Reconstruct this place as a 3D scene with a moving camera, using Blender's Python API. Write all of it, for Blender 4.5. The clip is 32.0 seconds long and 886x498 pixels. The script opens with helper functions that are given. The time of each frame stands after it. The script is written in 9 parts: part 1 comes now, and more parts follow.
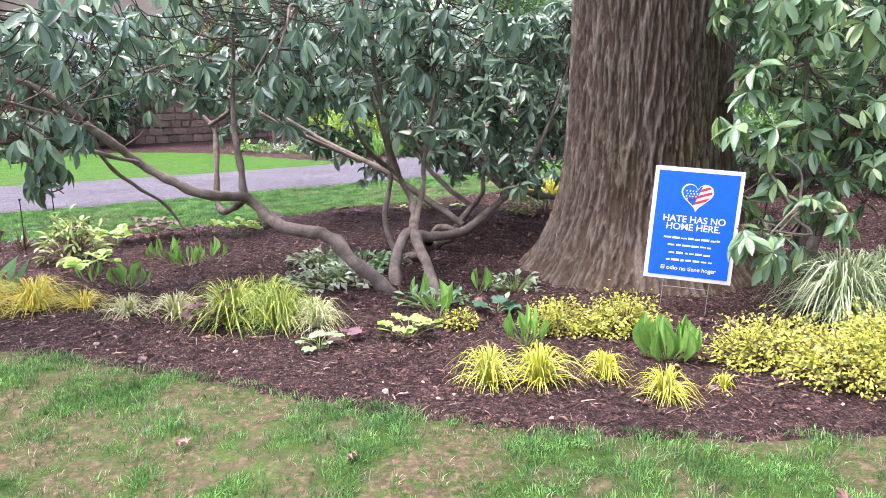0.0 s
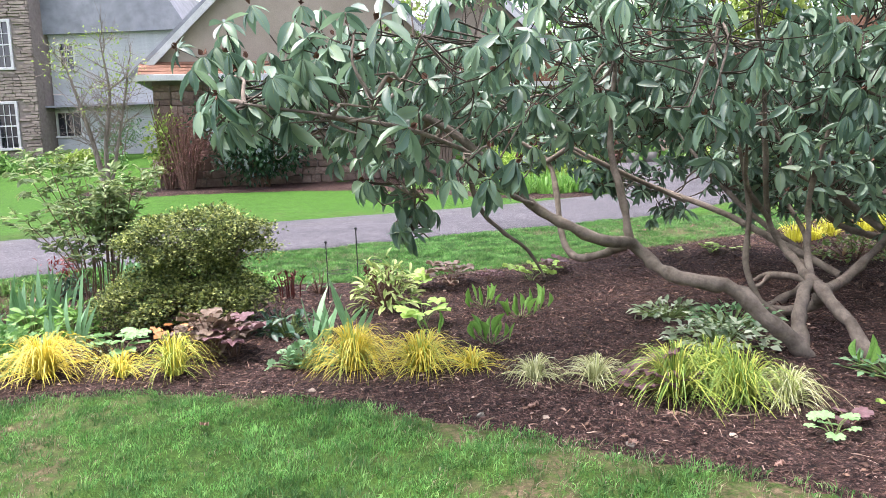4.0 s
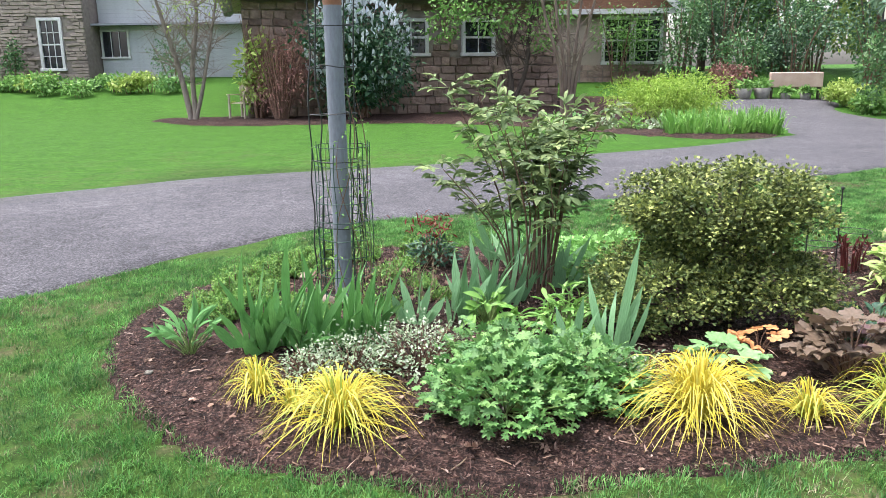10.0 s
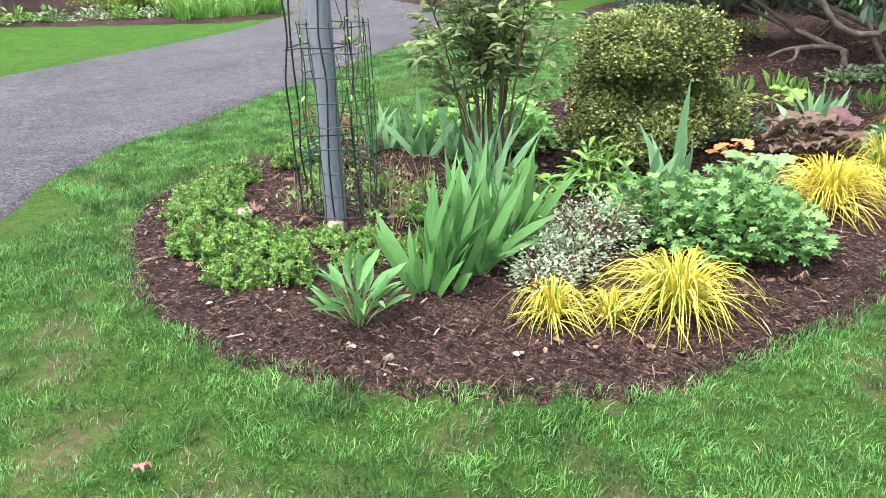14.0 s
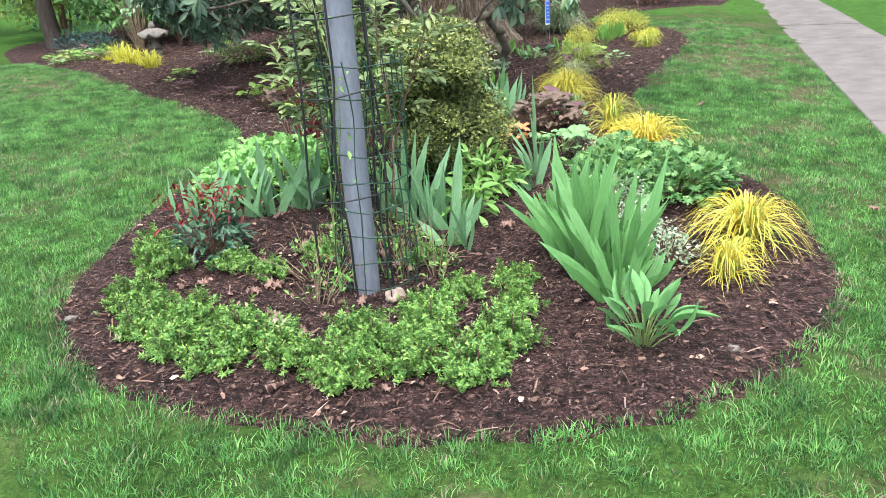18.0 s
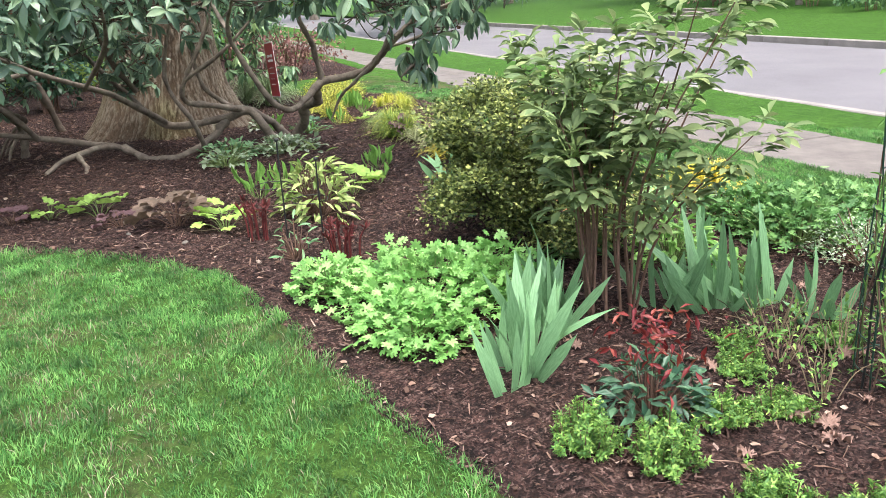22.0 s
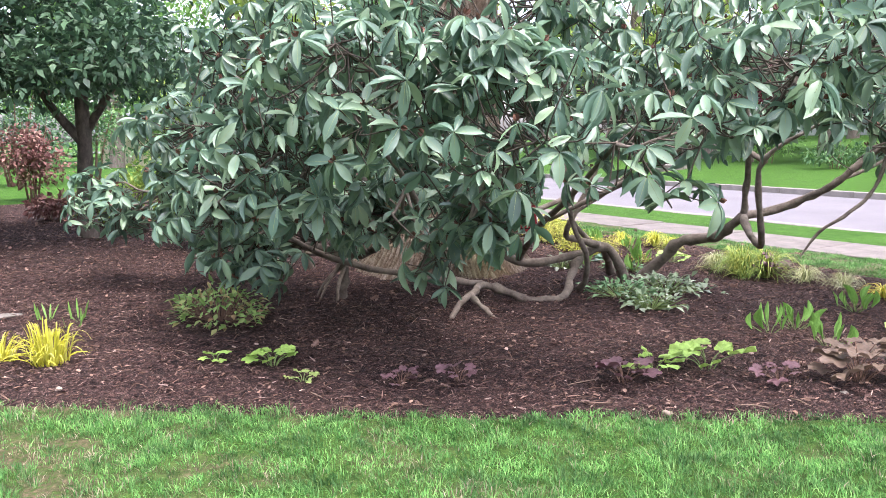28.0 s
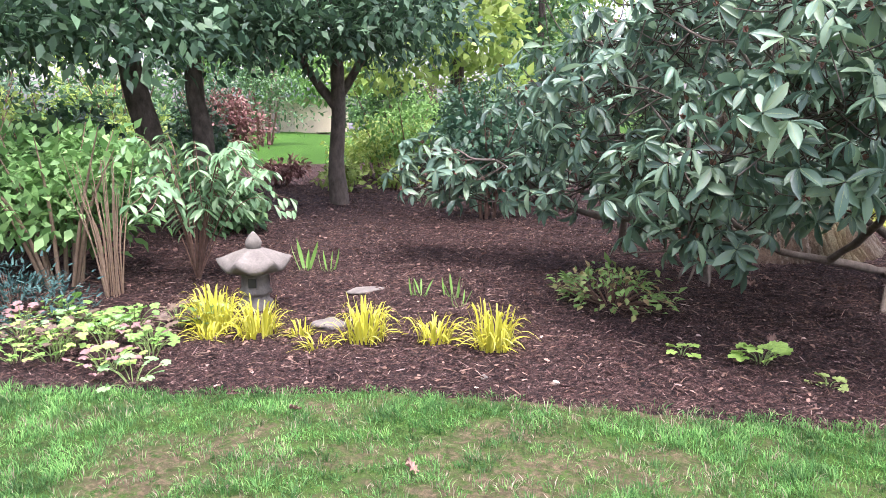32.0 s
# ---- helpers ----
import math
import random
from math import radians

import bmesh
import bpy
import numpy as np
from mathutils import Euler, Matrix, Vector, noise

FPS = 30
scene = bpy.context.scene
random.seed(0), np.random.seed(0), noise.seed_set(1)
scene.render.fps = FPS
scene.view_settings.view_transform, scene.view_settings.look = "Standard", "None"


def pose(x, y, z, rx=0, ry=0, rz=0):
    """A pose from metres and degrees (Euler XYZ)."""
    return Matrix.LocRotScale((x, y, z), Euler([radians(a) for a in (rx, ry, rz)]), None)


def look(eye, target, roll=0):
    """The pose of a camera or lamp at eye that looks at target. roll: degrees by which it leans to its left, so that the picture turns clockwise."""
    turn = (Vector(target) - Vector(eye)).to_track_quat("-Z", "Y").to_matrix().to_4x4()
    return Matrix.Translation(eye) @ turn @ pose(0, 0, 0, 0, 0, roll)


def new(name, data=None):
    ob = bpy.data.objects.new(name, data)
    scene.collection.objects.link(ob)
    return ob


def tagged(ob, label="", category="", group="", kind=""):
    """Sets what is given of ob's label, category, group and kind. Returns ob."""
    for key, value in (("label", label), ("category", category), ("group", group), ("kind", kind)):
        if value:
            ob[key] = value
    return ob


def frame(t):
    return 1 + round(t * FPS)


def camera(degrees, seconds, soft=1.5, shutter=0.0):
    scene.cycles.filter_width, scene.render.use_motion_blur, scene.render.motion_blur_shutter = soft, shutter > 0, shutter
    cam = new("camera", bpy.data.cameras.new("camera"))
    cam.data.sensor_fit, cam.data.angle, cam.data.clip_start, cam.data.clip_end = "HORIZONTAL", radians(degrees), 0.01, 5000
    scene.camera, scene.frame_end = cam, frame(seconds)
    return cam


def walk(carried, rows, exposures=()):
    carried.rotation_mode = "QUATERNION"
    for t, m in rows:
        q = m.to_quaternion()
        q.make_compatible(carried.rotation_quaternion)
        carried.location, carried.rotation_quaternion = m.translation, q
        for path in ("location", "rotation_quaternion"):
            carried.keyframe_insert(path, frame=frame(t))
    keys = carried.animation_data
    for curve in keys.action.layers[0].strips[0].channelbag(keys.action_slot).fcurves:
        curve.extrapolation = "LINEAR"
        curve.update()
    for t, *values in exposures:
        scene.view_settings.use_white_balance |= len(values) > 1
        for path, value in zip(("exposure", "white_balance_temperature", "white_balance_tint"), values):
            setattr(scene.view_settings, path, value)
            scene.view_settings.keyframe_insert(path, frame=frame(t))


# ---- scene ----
EXPO = [(0, 2.63, 6230, 31), (2, 2.63, 6230, 29), (3, 2.5, 6430, 24), (6, 2.46, 6330, 20), (8, 2.35, 6330, 16), (9, 2.18, 6350, 14), (13, 2.26, 6480, 13), (15, 2.18, 6380, 12), (17, 2.08, 6020, 12), (18.5, 2.12, 6300, 13), (21, 2.14, 6480, 13), (24, 2.28, 6450, 18), (26, 2.44, 6350, 21), (29, 2.56, 6180, 27), (32, 2.55, 6120, 30)]
cam = camera(60.0, 32.0, soft=0.8)

PATH = [
    (0, (0.611, -0.842, 1.229), (0.781, 1.114, 0.846), -1.10),
    (0.5, (0.434, -0.676, 1.277), (0.530, 1.291, 0.929), -1.42),
    (1, (0.277, -0.594, 1.283), (0.408, 1.371, 0.934), 0.45),
    (1.5, (0.070, -0.607, 1.285), (0.241, 1.349, 0.903), -0.31),
    (2, (-0.111, -0.570, 1.264), (-0.082, 1.392, 0.877), -0.65),
    (2.5, (-0.338, -0.405, 1.252), (-0.547, 1.562, 0.955), -1.95),
    (3, (-0.603, -0.301, 1.243), (-0.856, 1.664, 0.968), 0.46),
    (3.5, (-0.890, -0.231, 1.239), (-1.024, 1.746, 0.968), -1.56),
    (5.5, (-1.742, 0.127, 1.297), (-1.741, 2.094, 0.934), -0.71),
    (6, (-1.964, 0.160, 1.285), (-1.875, 2.120, 0.897), -0.46),
    (6.5, (-2.203, 0.239, 1.279), (-2.206, 2.197, 0.875), -0.65),
    (7, (-2.525, 0.368, 1.285), (-2.560, 2.322, 0.860), -0.55),
    (7.5, (-2.860, 0.441, 1.287), (-2.785, 2.380, 0.806), -0.87),
    (8, (-3.150, 0.577, 1.271), (-3.162, 2.514, 0.770), -1.11),
    (8.5, (-3.473, 0.752, 1.303), (-3.646, 2.697, 0.867), -0.82),
    (9, (-3.832, 0.845, 1.301), (-4.032, 2.798, 0.917), -0.98),
    (9.5, (-4.133, 0.983, 1.284), (-4.270, 2.928, 0.839), -1.04),
    (10, (-4.428, 1.149, 1.311), (-4.507, 3.095, 0.853), -0.66),
    (10.5, (-4.757, 1.300, 1.300), (-4.614, 3.236, 0.817), -0.84),
    (11, (-5.065, 1.532, 1.275), (-4.786, 3.439, 0.739), -0.49),
    (11.5, (-5.405, 1.794, 1.281), (-5.054, 3.688, 0.743), -1.07),
    (12, (-5.738, 2.028, 1.265), (-5.172, 3.859, 0.693), -1.36),
    (12.5, (-6.037, 2.216, 1.200), (-5.250, 3.988, 0.707), 2.50),
    (13, (-6.466, 2.308, 1.190), (-5.561, 3.892, 0.368), -0.24),
    (13.5, (-6.871, 2.471, 1.202), (-5.822, 3.968, 0.391), -0.93),
    (14, (-7.229, 2.662, 1.207), (-5.948, 4.007, 0.468), -1.55),
    (14.5, (-7.540, 2.877, 1.194), (-6.090, 4.031, 0.441), -1.48),
    (16.5, (-8.068, 4.133, 1.177), (-6.225, 4.432, 0.462), -2.80),
    (17, (-8.172, 4.527, 1.231), (-6.312, 4.639, 0.505), -2.93),
    (17.5, (-8.106, 4.931, 1.262), (-6.254, 4.971, 0.506), -3.41),
    (18, (-8.011, 5.350, 1.270), (-6.155, 5.263, 0.530), -3.71),
    (18.5, (-7.889, 5.751, 1.298), (-6.061, 5.407, 0.564), -3.28),
    (19, (-7.641, 6.116, 1.332), (-5.839, 5.616, 0.621), -2.55),
    (19.5, (-7.460, 6.552, 1.337), (-5.697, 5.964, 0.599), -1.75),
    (20, (-7.216, 6.890, 1.317), (-5.539, 6.148, 0.517), -2.08),
    (20.5, (-6.879, 7.179, 1.320), (-5.261, 6.300, 0.540), -3.12),
    (21, (-6.565, 7.484, 1.307), (-5.094, 6.373, 0.533), -3.53),
    (21.5, (-6.158, 7.727, 1.285), (-4.785, 6.469, 0.556), -2.91),
    (22, (-5.837, 8.072, 1.284), (-4.422, 6.810, 0.648), -3.02),
    (22.5, (-5.569, 8.414, 1.314), (-4.038, 7.229, 0.812), -3.29),
    (23, (-5.265, 8.691, 1.328), (-3.691, 7.515, 0.954), -3.20),
    (23.5, (-5.004, 8.969, 1.320), (-3.508, 7.688, 0.971), -2.27),
    (24, (-4.673, 9.123, 1.299), (-3.191, 7.823, 0.963), -1.06),
    (24.5, (-4.351, 9.262, 1.268), (-2.863, 7.964, 0.949), -0.62),
    (25, (-4.038, 9.422, 1.254), (-2.576, 8.103, 0.905), -2.04),
    (25.5, (-3.691, 9.537, 1.259), (-2.223, 8.220, 0.921), -1.57),
    (26, (-3.362, 9.732, 1.242), (-1.850, 8.456, 0.949), -1.01),
    (26.5, (-3.091, 9.971, 1.233), (-1.616, 8.666, 0.885), -1.85),
    (28.5, (-1.701, 10.602, 1.234), (-0.539, 8.996, 0.965), -0.28),
    (29, (-1.498, 10.743, 1.234), (-0.292, 9.175, 0.938), 0.24),
    (29.5, (-1.263, 10.905, 1.213), (-0.014, 9.387, 0.845), -0.54),
    (30, (-0.997, 10.975, 1.213), (0.308, 9.511, 0.822), -0.43),
    (30.5, (-0.754, 11.044, 1.214), (0.590, 9.608, 0.852), 0.52),
    (31, (-0.575, 11.205, 1.216), (0.771, 9.778, 0.827), -0.08),
    (31.5, (-0.417, 11.293, 1.208), (0.938, 9.878, 0.806), -0.74),
    (32, (-0.197, 11.348, 1.228), (1.202, 9.966, 0.862), -0.28),
]
walk(cam, [(t, look(eye, target, roll)) for t, eye, target, roll in PATH], exposures=EXPO)

# ---- sky and sun: a bright overcast day ----
world = bpy.data.worlds.new("sky")
scene.world = world
world.use_nodes = True
wn = world.node_tree
wn.nodes.clear()
sky = wn.nodes.new("ShaderNodeTexSky")
sky.sky_type = "NISHITA"
sky.sun_disc = False
sky.sun_elevation = radians(73)
sky.sun_rotation = radians(284)
sky.air_density, sky.dust_density, sky.ozone_density = 1.0, 4.0, 1.0
wbg = wn.nodes.new("ShaderNodeBackground")
wbg.inputs["Strength"].default_value = 0.142
hue = wn.nodes.new("ShaderNodeHueSaturation")
hue.inputs["Saturation"].default_value = 0.55
wout = wn.nodes.new("ShaderNodeOutputWorld")
wn.links.new(sky.outputs["Color"], hue.inputs["Color"])
wn.links.new(hue.outputs["Color"], wbg.inputs["Color"])
wn.links.new(wbg.outputs["Background"], wout.inputs["Surface"])
sun_data = bpy.data.lights.new("sun", "SUN")
sun_data.energy, sun_data.angle, sun_data.color = 1.05, radians(32), (1.0, 0.97, 0.92)
sun = new("sun", sun_data)
sun.matrix_world = look((-4, 1, 13.5), (0, 0, 0))


# ---- materials ----
def ramp(nt, fac, stops):
    n = nt.nodes.new("ShaderNodeValToRGB")
    els = n.color_ramp.elements
    while len(els) < len(stops):
        els.new(0.5)
    for e, (p, c) in zip(els, stops):
        e.position, e.color = p, (*c, 1)
    nt.links.new(fac, n.inputs["Fac"])
    return n.outputs["Color"]


def noise_fac(nt, scale, detail=5.0, rough=0.6, stretch=None, coords="Object"):
    co = nt.nodes.new("ShaderNodeTexCoord")
    n = nt.nodes.new("ShaderNodeTexNoise")
    n.inputs["Scale"].default_value, n.inputs["Detail"].default_value, n.inputs["Roughness"].default_value = scale, detail, rough
    src = co.outputs[coords]
    if stretch:
        m = nt.nodes.new("ShaderNodeMapping")
        m.inputs["Scale"].default_value = stretch
        nt.links.new(src, m.inputs["Vector"])
        src = m.outputs["Vector"]
    nt.links.new(src, n.inputs["Vector"])
    return n.outputs["Fac"]


def mixed(nt, a, b, fac, mode="MIX"):
    m = nt.nodes.new("ShaderNodeMix")
    m.data_type, m.blend_type = "RGBA", mode
    for sock, v in ((m.inputs[6], a), (m.inputs[7], b), (m.inputs[0], fac)):
        if isinstance(v, tuple):
            sock.default_value = (*v, 1)
        elif isinstance(v, float):
            sock.default_value = v
        else:
            nt.links.new(v, sock)
    return m.outputs[2]


def bumped(nt, bsdf, height, strength, dist=0.01):
    b = nt.nodes.new("ShaderNodeBump")
    b.inputs["Strength"].default_value, b.inputs["Distance"].default_value = strength, dist
    nt.links.new(height, b.inputs["Height"])
    nt.links.new(b.outputs["Normal"], bsdf.inputs["Normal"])


def blank(name):
    m = bpy.data.materials.new(name)
    m.use_nodes = True
    return m, m.node_tree, m.node_tree.nodes["Principled BSDF"], m.node_tree.nodes["Material Output"]


def surface(name, dark, light, scale=8.0, rough=0.8, bump=0.3, fine=60.0, metal=0.0, stretch=None, dist=0.01, spec=0.4):
    """A plain surface with colour varied at two scales and a fine relief."""
    m, nt, b, _ = blank(name)
    big = noise_fac(nt, scale, stretch=stretch)
    small = noise_fac(nt, fine, 6.0, 0.7, stretch=stretch)
    base = ramp(nt, big, [(0.3, dark), (0.7, light)])
    grain = ramp(nt, small, [(0.25, (0.62, 0.62, 0.62)), (0.75, (1.0, 1.0, 1.0))])
    nt.links.new(mixed(nt, base, grain, 1.0, "MULTIPLY"), b.inputs["Base Color"])
    b.inputs["Roughness"].default_value, b.inputs["Metallic"].default_value = rough, metal
    b.inputs["Specular IOR Level"].default_value = spec
    bumped(nt, b, small, bump, dist)
    return m


def foliage(name, dark, light, tip=None, rough=0.5, spec=0.4, through_light=0.25, patch=6.0, cloud_dark=0.7, cloud_light=(1.0, 1.0, 1.0)):
    """Leaves: each leaf its own shade, a paler tone by patches, and some light that passes through."""
    m, nt, b, out = blank(name)
    dark, light, tip = ((c[0] * 0.95, c[1], c[2] * 1.25 + 0.012) for c in (dark, light, tip or light))
    geo = nt.nodes.new("ShaderNodeNewGeometry")
    own = ramp(nt, geo.outputs["Random Per Island"], [(0.0, dark), (0.6, light), (1.0, tip)])
    cloud = ramp(nt, noise_fac(nt, patch, 3.0), [(0.36, (cloud_dark, cloud_dark * 1.04, cloud_dark)), (0.64, cloud_light)])
    col = mixed(nt, own, cloud, 1.0, "MULTIPLY")
    nt.links.new(col, b.inputs["Base Color"])
    b.inputs["Roughness"].default_value, b.inputs["Specular IOR Level"].default_value = rough, spec
    bumped(nt, b, noise_fac(nt, 140.0, 3.0), 0.15, 0.002)
    tr = nt.nodes.new("ShaderNodeBsdfTranslucent")
    nt.links.new(col, tr.inputs["Color"])
    mx = nt.nodes.new("ShaderNodeMixShader")
    mx.inputs["Fac"].default_value = through_light
    nt.links.new(b.outputs["BSDF"], mx.inputs[1])
    nt.links.new(tr.outputs["BSDF"], mx.inputs[2])
    nt.links.new(mx.outputs["Shader"], out.inputs["Surface"])
    return m


def plain(name, color, rough=0.6, metal=0.0, spec=0.5):
    m, nt, b, _ = blank(name)
    soft = ramp(nt, noise_fac(nt, 30.0, 4.0), [(0.3, tuple(c * 0.86 for c in color)), (0.7, color)])
    nt.links.new(soft, b.inputs["Base Color"])
    b.inputs["Roughness"].default_value, b.inputs["Metallic"].default_value = rough, metal
    b.inputs["Specular IOR Level"].default_value = spec
    return m


# ---- mesh helpers ----
def np_mesh(name, chunks, mats, smooth=True):
    """One mesh from chunks of (vertices, faces of one size, material slot)."""
    nv, verts, loops, starts, totals, slots = 0, [], [], [], [], []
    nl = 0
    for c in chunks:
        v, f = np.asarray(c[0], np.float32), np.asarray(c[1], np.int64)
        if not len(v):
            continue
        verts.append(v)
        loops.append((f + nv).ravel())
        starts.append(nl + np.arange(len(f)) * f.shape[1])
        totals.append(np.full(len(f), f.shape[1]))
        slots.append(np.full(len(f), c[2] if len(c) > 2 else 0))
        nv += len(v)
        nl += f.size
    verts, loops, starts, totals, slots = (np.concatenate(a) for a in (verts, loops, starts, totals, slots))
    me = bpy.data.meshes.new(name)
    me.vertices.add(len(verts))
    me.vertices.foreach_set("co", verts.ravel())
    me.loops.add(len(loops))
    me.loops.foreach_set("vertex_index", loops.astype(np.int32))
    me.polygons.add(len(starts))
    me.polygons.foreach_set("loop_start", starts.astype(np.int32))
    me.polygons.foreach_set("loop_total", totals.astype(np.int32))
    me.polygons.foreach_set("material_index", slots.astype(np.int32))
    me.polygons.foreach_set("use_smooth", np.full(len(starts), smooth))
    for m in mats if isinstance(mats, (list, tuple)) else [mats]:
        me.materials.append(m)
    me.update(calc_edges=True)
    me.validate()
    return me


def bm_mesh(name, bm, mat, smooth=False):
    me = bpy.data.meshes.new(name)
    bm.to_mesh(me)
    bm.free()
    for m in mat if isinstance(mat, (list, tuple)) else [mat]:
        me.materials.append(m)
    if smooth:
        me.polygons.foreach_set("use_smooth", [True] * len(me.polygons))
    return me


def part(name, data, parent, label="", m=None, kind=""):
    ob = new(name, data)
    ob.parent = parent
    if kind:
        ob["kind"] = kind
    if m is not None:
        ob.matrix_basis = m
    if label:
        ob["label"] = label
    return ob


def thing(name, data, m, label, category, group="", kind=""):
    ob = new(name, data)
    ob.matrix_basis = m
    return tagged(ob, label, category, group, kind)


def unit(v):
    return v / np.maximum(np.linalg.norm(v, axis=-1, keepdims=True), 1e-9)


def turns(ahead, normal, length, width, lift=None):
    """Matrices that lay a leaf (along +y, face up +z, one long and wide) along ahead with its face towards normal."""
    a = unit(ahead)
    s = unit(np.cross(a, normal))
    n = np.cross(s, a)
    length, width = np.broadcast_to(length, len(a)), np.broadcast_to(width, len(a))
    lift = length if lift is None else np.broadcast_to(lift, len(a))
    return np.stack([s * width[:, None], a * length[:, None], n * lift[:, None]], -1)


def scatter(tmpl, mats3, places, slot=0):
    tv, tf = np.asarray(tmpl[0], float), np.asarray(tmpl[1], int)
    v = np.einsum("nij,kj->nki", mats3, tv) + np.asarray(places)[:, None]
    f = tf[None] + (np.arange(len(places)) * len(tv))[:, None, None]
    return v.reshape(-1, 3), f.reshape(-1, tf.shape[1]), slot


def blade_tmpl(rows=4, bend=0.3, fold=0.15, shape="grass"):
    """A leaf of rows quads in length, two across, folded along its rib and bent down by bend."""
    if rows == 1:
        return np.array([(0, 0, 0), (0.5, 0.45, 0.1 * bend), (0, 1, -bend), (-0.5, 0.45, fold * 0.5)]), np.array([(0, 1, 2, 3)])
    v, f = [], []
    for r in range(rows + 1):
        t = r / rows
        if shape == "grass":
            w = (1 - t ** 2.2) * 0.5 + 0.02
        elif shape == "oval":
            w = 0.5 * math.sin(math.pi * (0.04 + 0.94 * t) ** 0.85)
        elif shape == "oblong":
            w = 0.5 * max(0.0, math.sin(math.pi * min(1.0, 0.03 + 0.965 * t ** 1.15))) ** 0.62
        elif shape == "sword":
            w = 0.5 * min(1.0, (1 - t) * 3.2 + 0.02) * (0.75 + 0.25 * math.sin(math.pi * t))
        else:
            w = 0.5 * math.sin(math.pi * (0.05 + 0.92 * t ** 1.35))
        y, z = t, -bend * t * t
        rib = fold * abs(w) * (0.03 if shape in ("grass", "sword") else 1)
        v += [(-w, y, z + rib), (0, y, z), (w, y, z + rib)]
    for r in range(rows):
        a = 3 * r
        f += [(a, a + 1, a + 4, a + 3), (a + 1, a + 2, a + 5, a + 4)]
    return np.array(v), np.array(f)


def lobed_tmpl(lobes=5, cut=0.35, fine=0.08, spread=300, cup=0.12):
    """A palmate leaf: lobes round its stalk end at the origin, pointing along +y, one wide."""
    rim, steps = [], lobes * 4
    for k in range(steps + 1):
        a = radians(-spread / 2 + spread * k / steps)
        ph = (k % 4) / 4
        r = 1 - cut * (1 - abs(math.sin(math.pi * (k / 4)))) + (fine if k % 2 else 0)
        r *= 0.5 * (0.8 + 0.2 * math.cos(a))
        rim.append((r * math.sin(a), 0.25 + r * math.cos(a), cup * r * r * 4 * (0.5 + 0.5 * math.cos(ph * 6.28))))
    v = [(0, 0.25, 0)] + rim
    f = [(0, k + 1, k + 2) for k in range(steps)]
    return np.array(v), np.array(f)


def tube(points, radii, sides=8, wobble=0.0, rng=None, tip=True):
    """A tapered tube along points smoothed by a Catmull-Rom spline."""
    pts, rad = np.array(points, float), np.array(radii, float)
    ext = np.vstack([2 * pts[0] - pts[1], pts, 2 * pts[-1] - pts[-2]])
    line, rr = [], []
    for i in range(len(pts) - 1):
        p0, p1, p2, p3 = ext[i : i + 4]
        for t in np.linspace(0, 1, 5)[: 5 if i == len(pts) - 2 else 4]:
            line.append(0.5 * (2 * p1 + (p2 - p0) * t + (2 * p0 - 5 * p1 + 4 * p2 - p3) * t * t + (3 * p1 - p0 - 3 * p2 + p3) * t ** 3))
            rr.append(rad[i] + (rad[i + 1] - rad[i]) * t)
    line, rr = np.array(line), np.array(rr)
    if wobble and rng is not None:
        line = line + rng.normal(0, wobble, line.shape) * rr[:, None]
        rr = rr * (1 + rng.normal(0, wobble, len(rr)))
    d = unit(np.gradient(line, axis=0))
    ref = np.array([0.31, 0.17, 0.93])
    s = unit(np.cross(d, ref))
    u = np.cross(s, d)
    ang = np.linspace(0, 2 * np.pi, sides, endpoint=False)
    ring = s[:, None] * np.cos(ang)[None, :, None] + u[:, None] * np.sin(ang)[None, :, None]
    v = (line[:, None] + ring * rr[:, None, None]).reshape(-1, 3)
    f = []
    for i in range(len(line) - 1):
        for k in range(sides):
            a, b = i * sides + k, i * sides + (k + 1) % sides
            f.append((a, b, b + sides, a + sides))
    return v, np.array(f), 0


def box_bm(bm, lo, hi, bevel=0.0):
    m = Matrix.Translation([(a + b) / 2 for a, b in zip(lo, hi)]) @ Matrix.Diagonal((*[b - a for a, b in zip(lo, hi)], 1))
    made = bmesh.ops.create_cube(bm, size=1, matrix=m)["verts"]
    if bevel:
        bmesh.ops.bevel(bm, geom=list({e for v in made for e in v.link_edges}), offset=bevel, segments=1, affect="EDGES")
    return made


def box_mesh(name, lo, hi, mat, bevel=0.0):
    bm = bmesh.new()
    box_bm(bm, lo, hi, bevel)
    return bm_mesh(name, bm, mat)


# ---- the lie of the land ----
def street_side(x, y):
    """Metres from the front line towards the houses; the street runs along its negative side."""
    return 0.385 * x + 0.923 * y


def step(a, b, v):
    t = np.clip((v - a) / (b - a), 0, 1)
    return t * t * (3 - 2 * t)


def land(x, y):
    x, y = np.asarray(x, float), np.asarray(y, float)
    s = street_side(x, y)
    z = -0.10 * (1 - step(0.75, 2.2, s)) - 0.04 * (1 - step(-1.7, 0.7, s))
    z = z - 0.18 * (1 - step(-1.75, -1.68, s))
    z = z + np.where(s < -8.65, 0.16 + 0.045 * np.clip(-8.65 - s, 0, 40), 0)
    z = z + 0.10 * np.clip(y - 23.5, 0, 11) * step(3, 6, s)
    return z


def turf_top(x, y):
    return land(x, y) + (0.012 * blotches(x, y, 0.8, 6) + 0.006 * blotches(x, y, 0.25, 16)) * (np.abs(x) < 12)


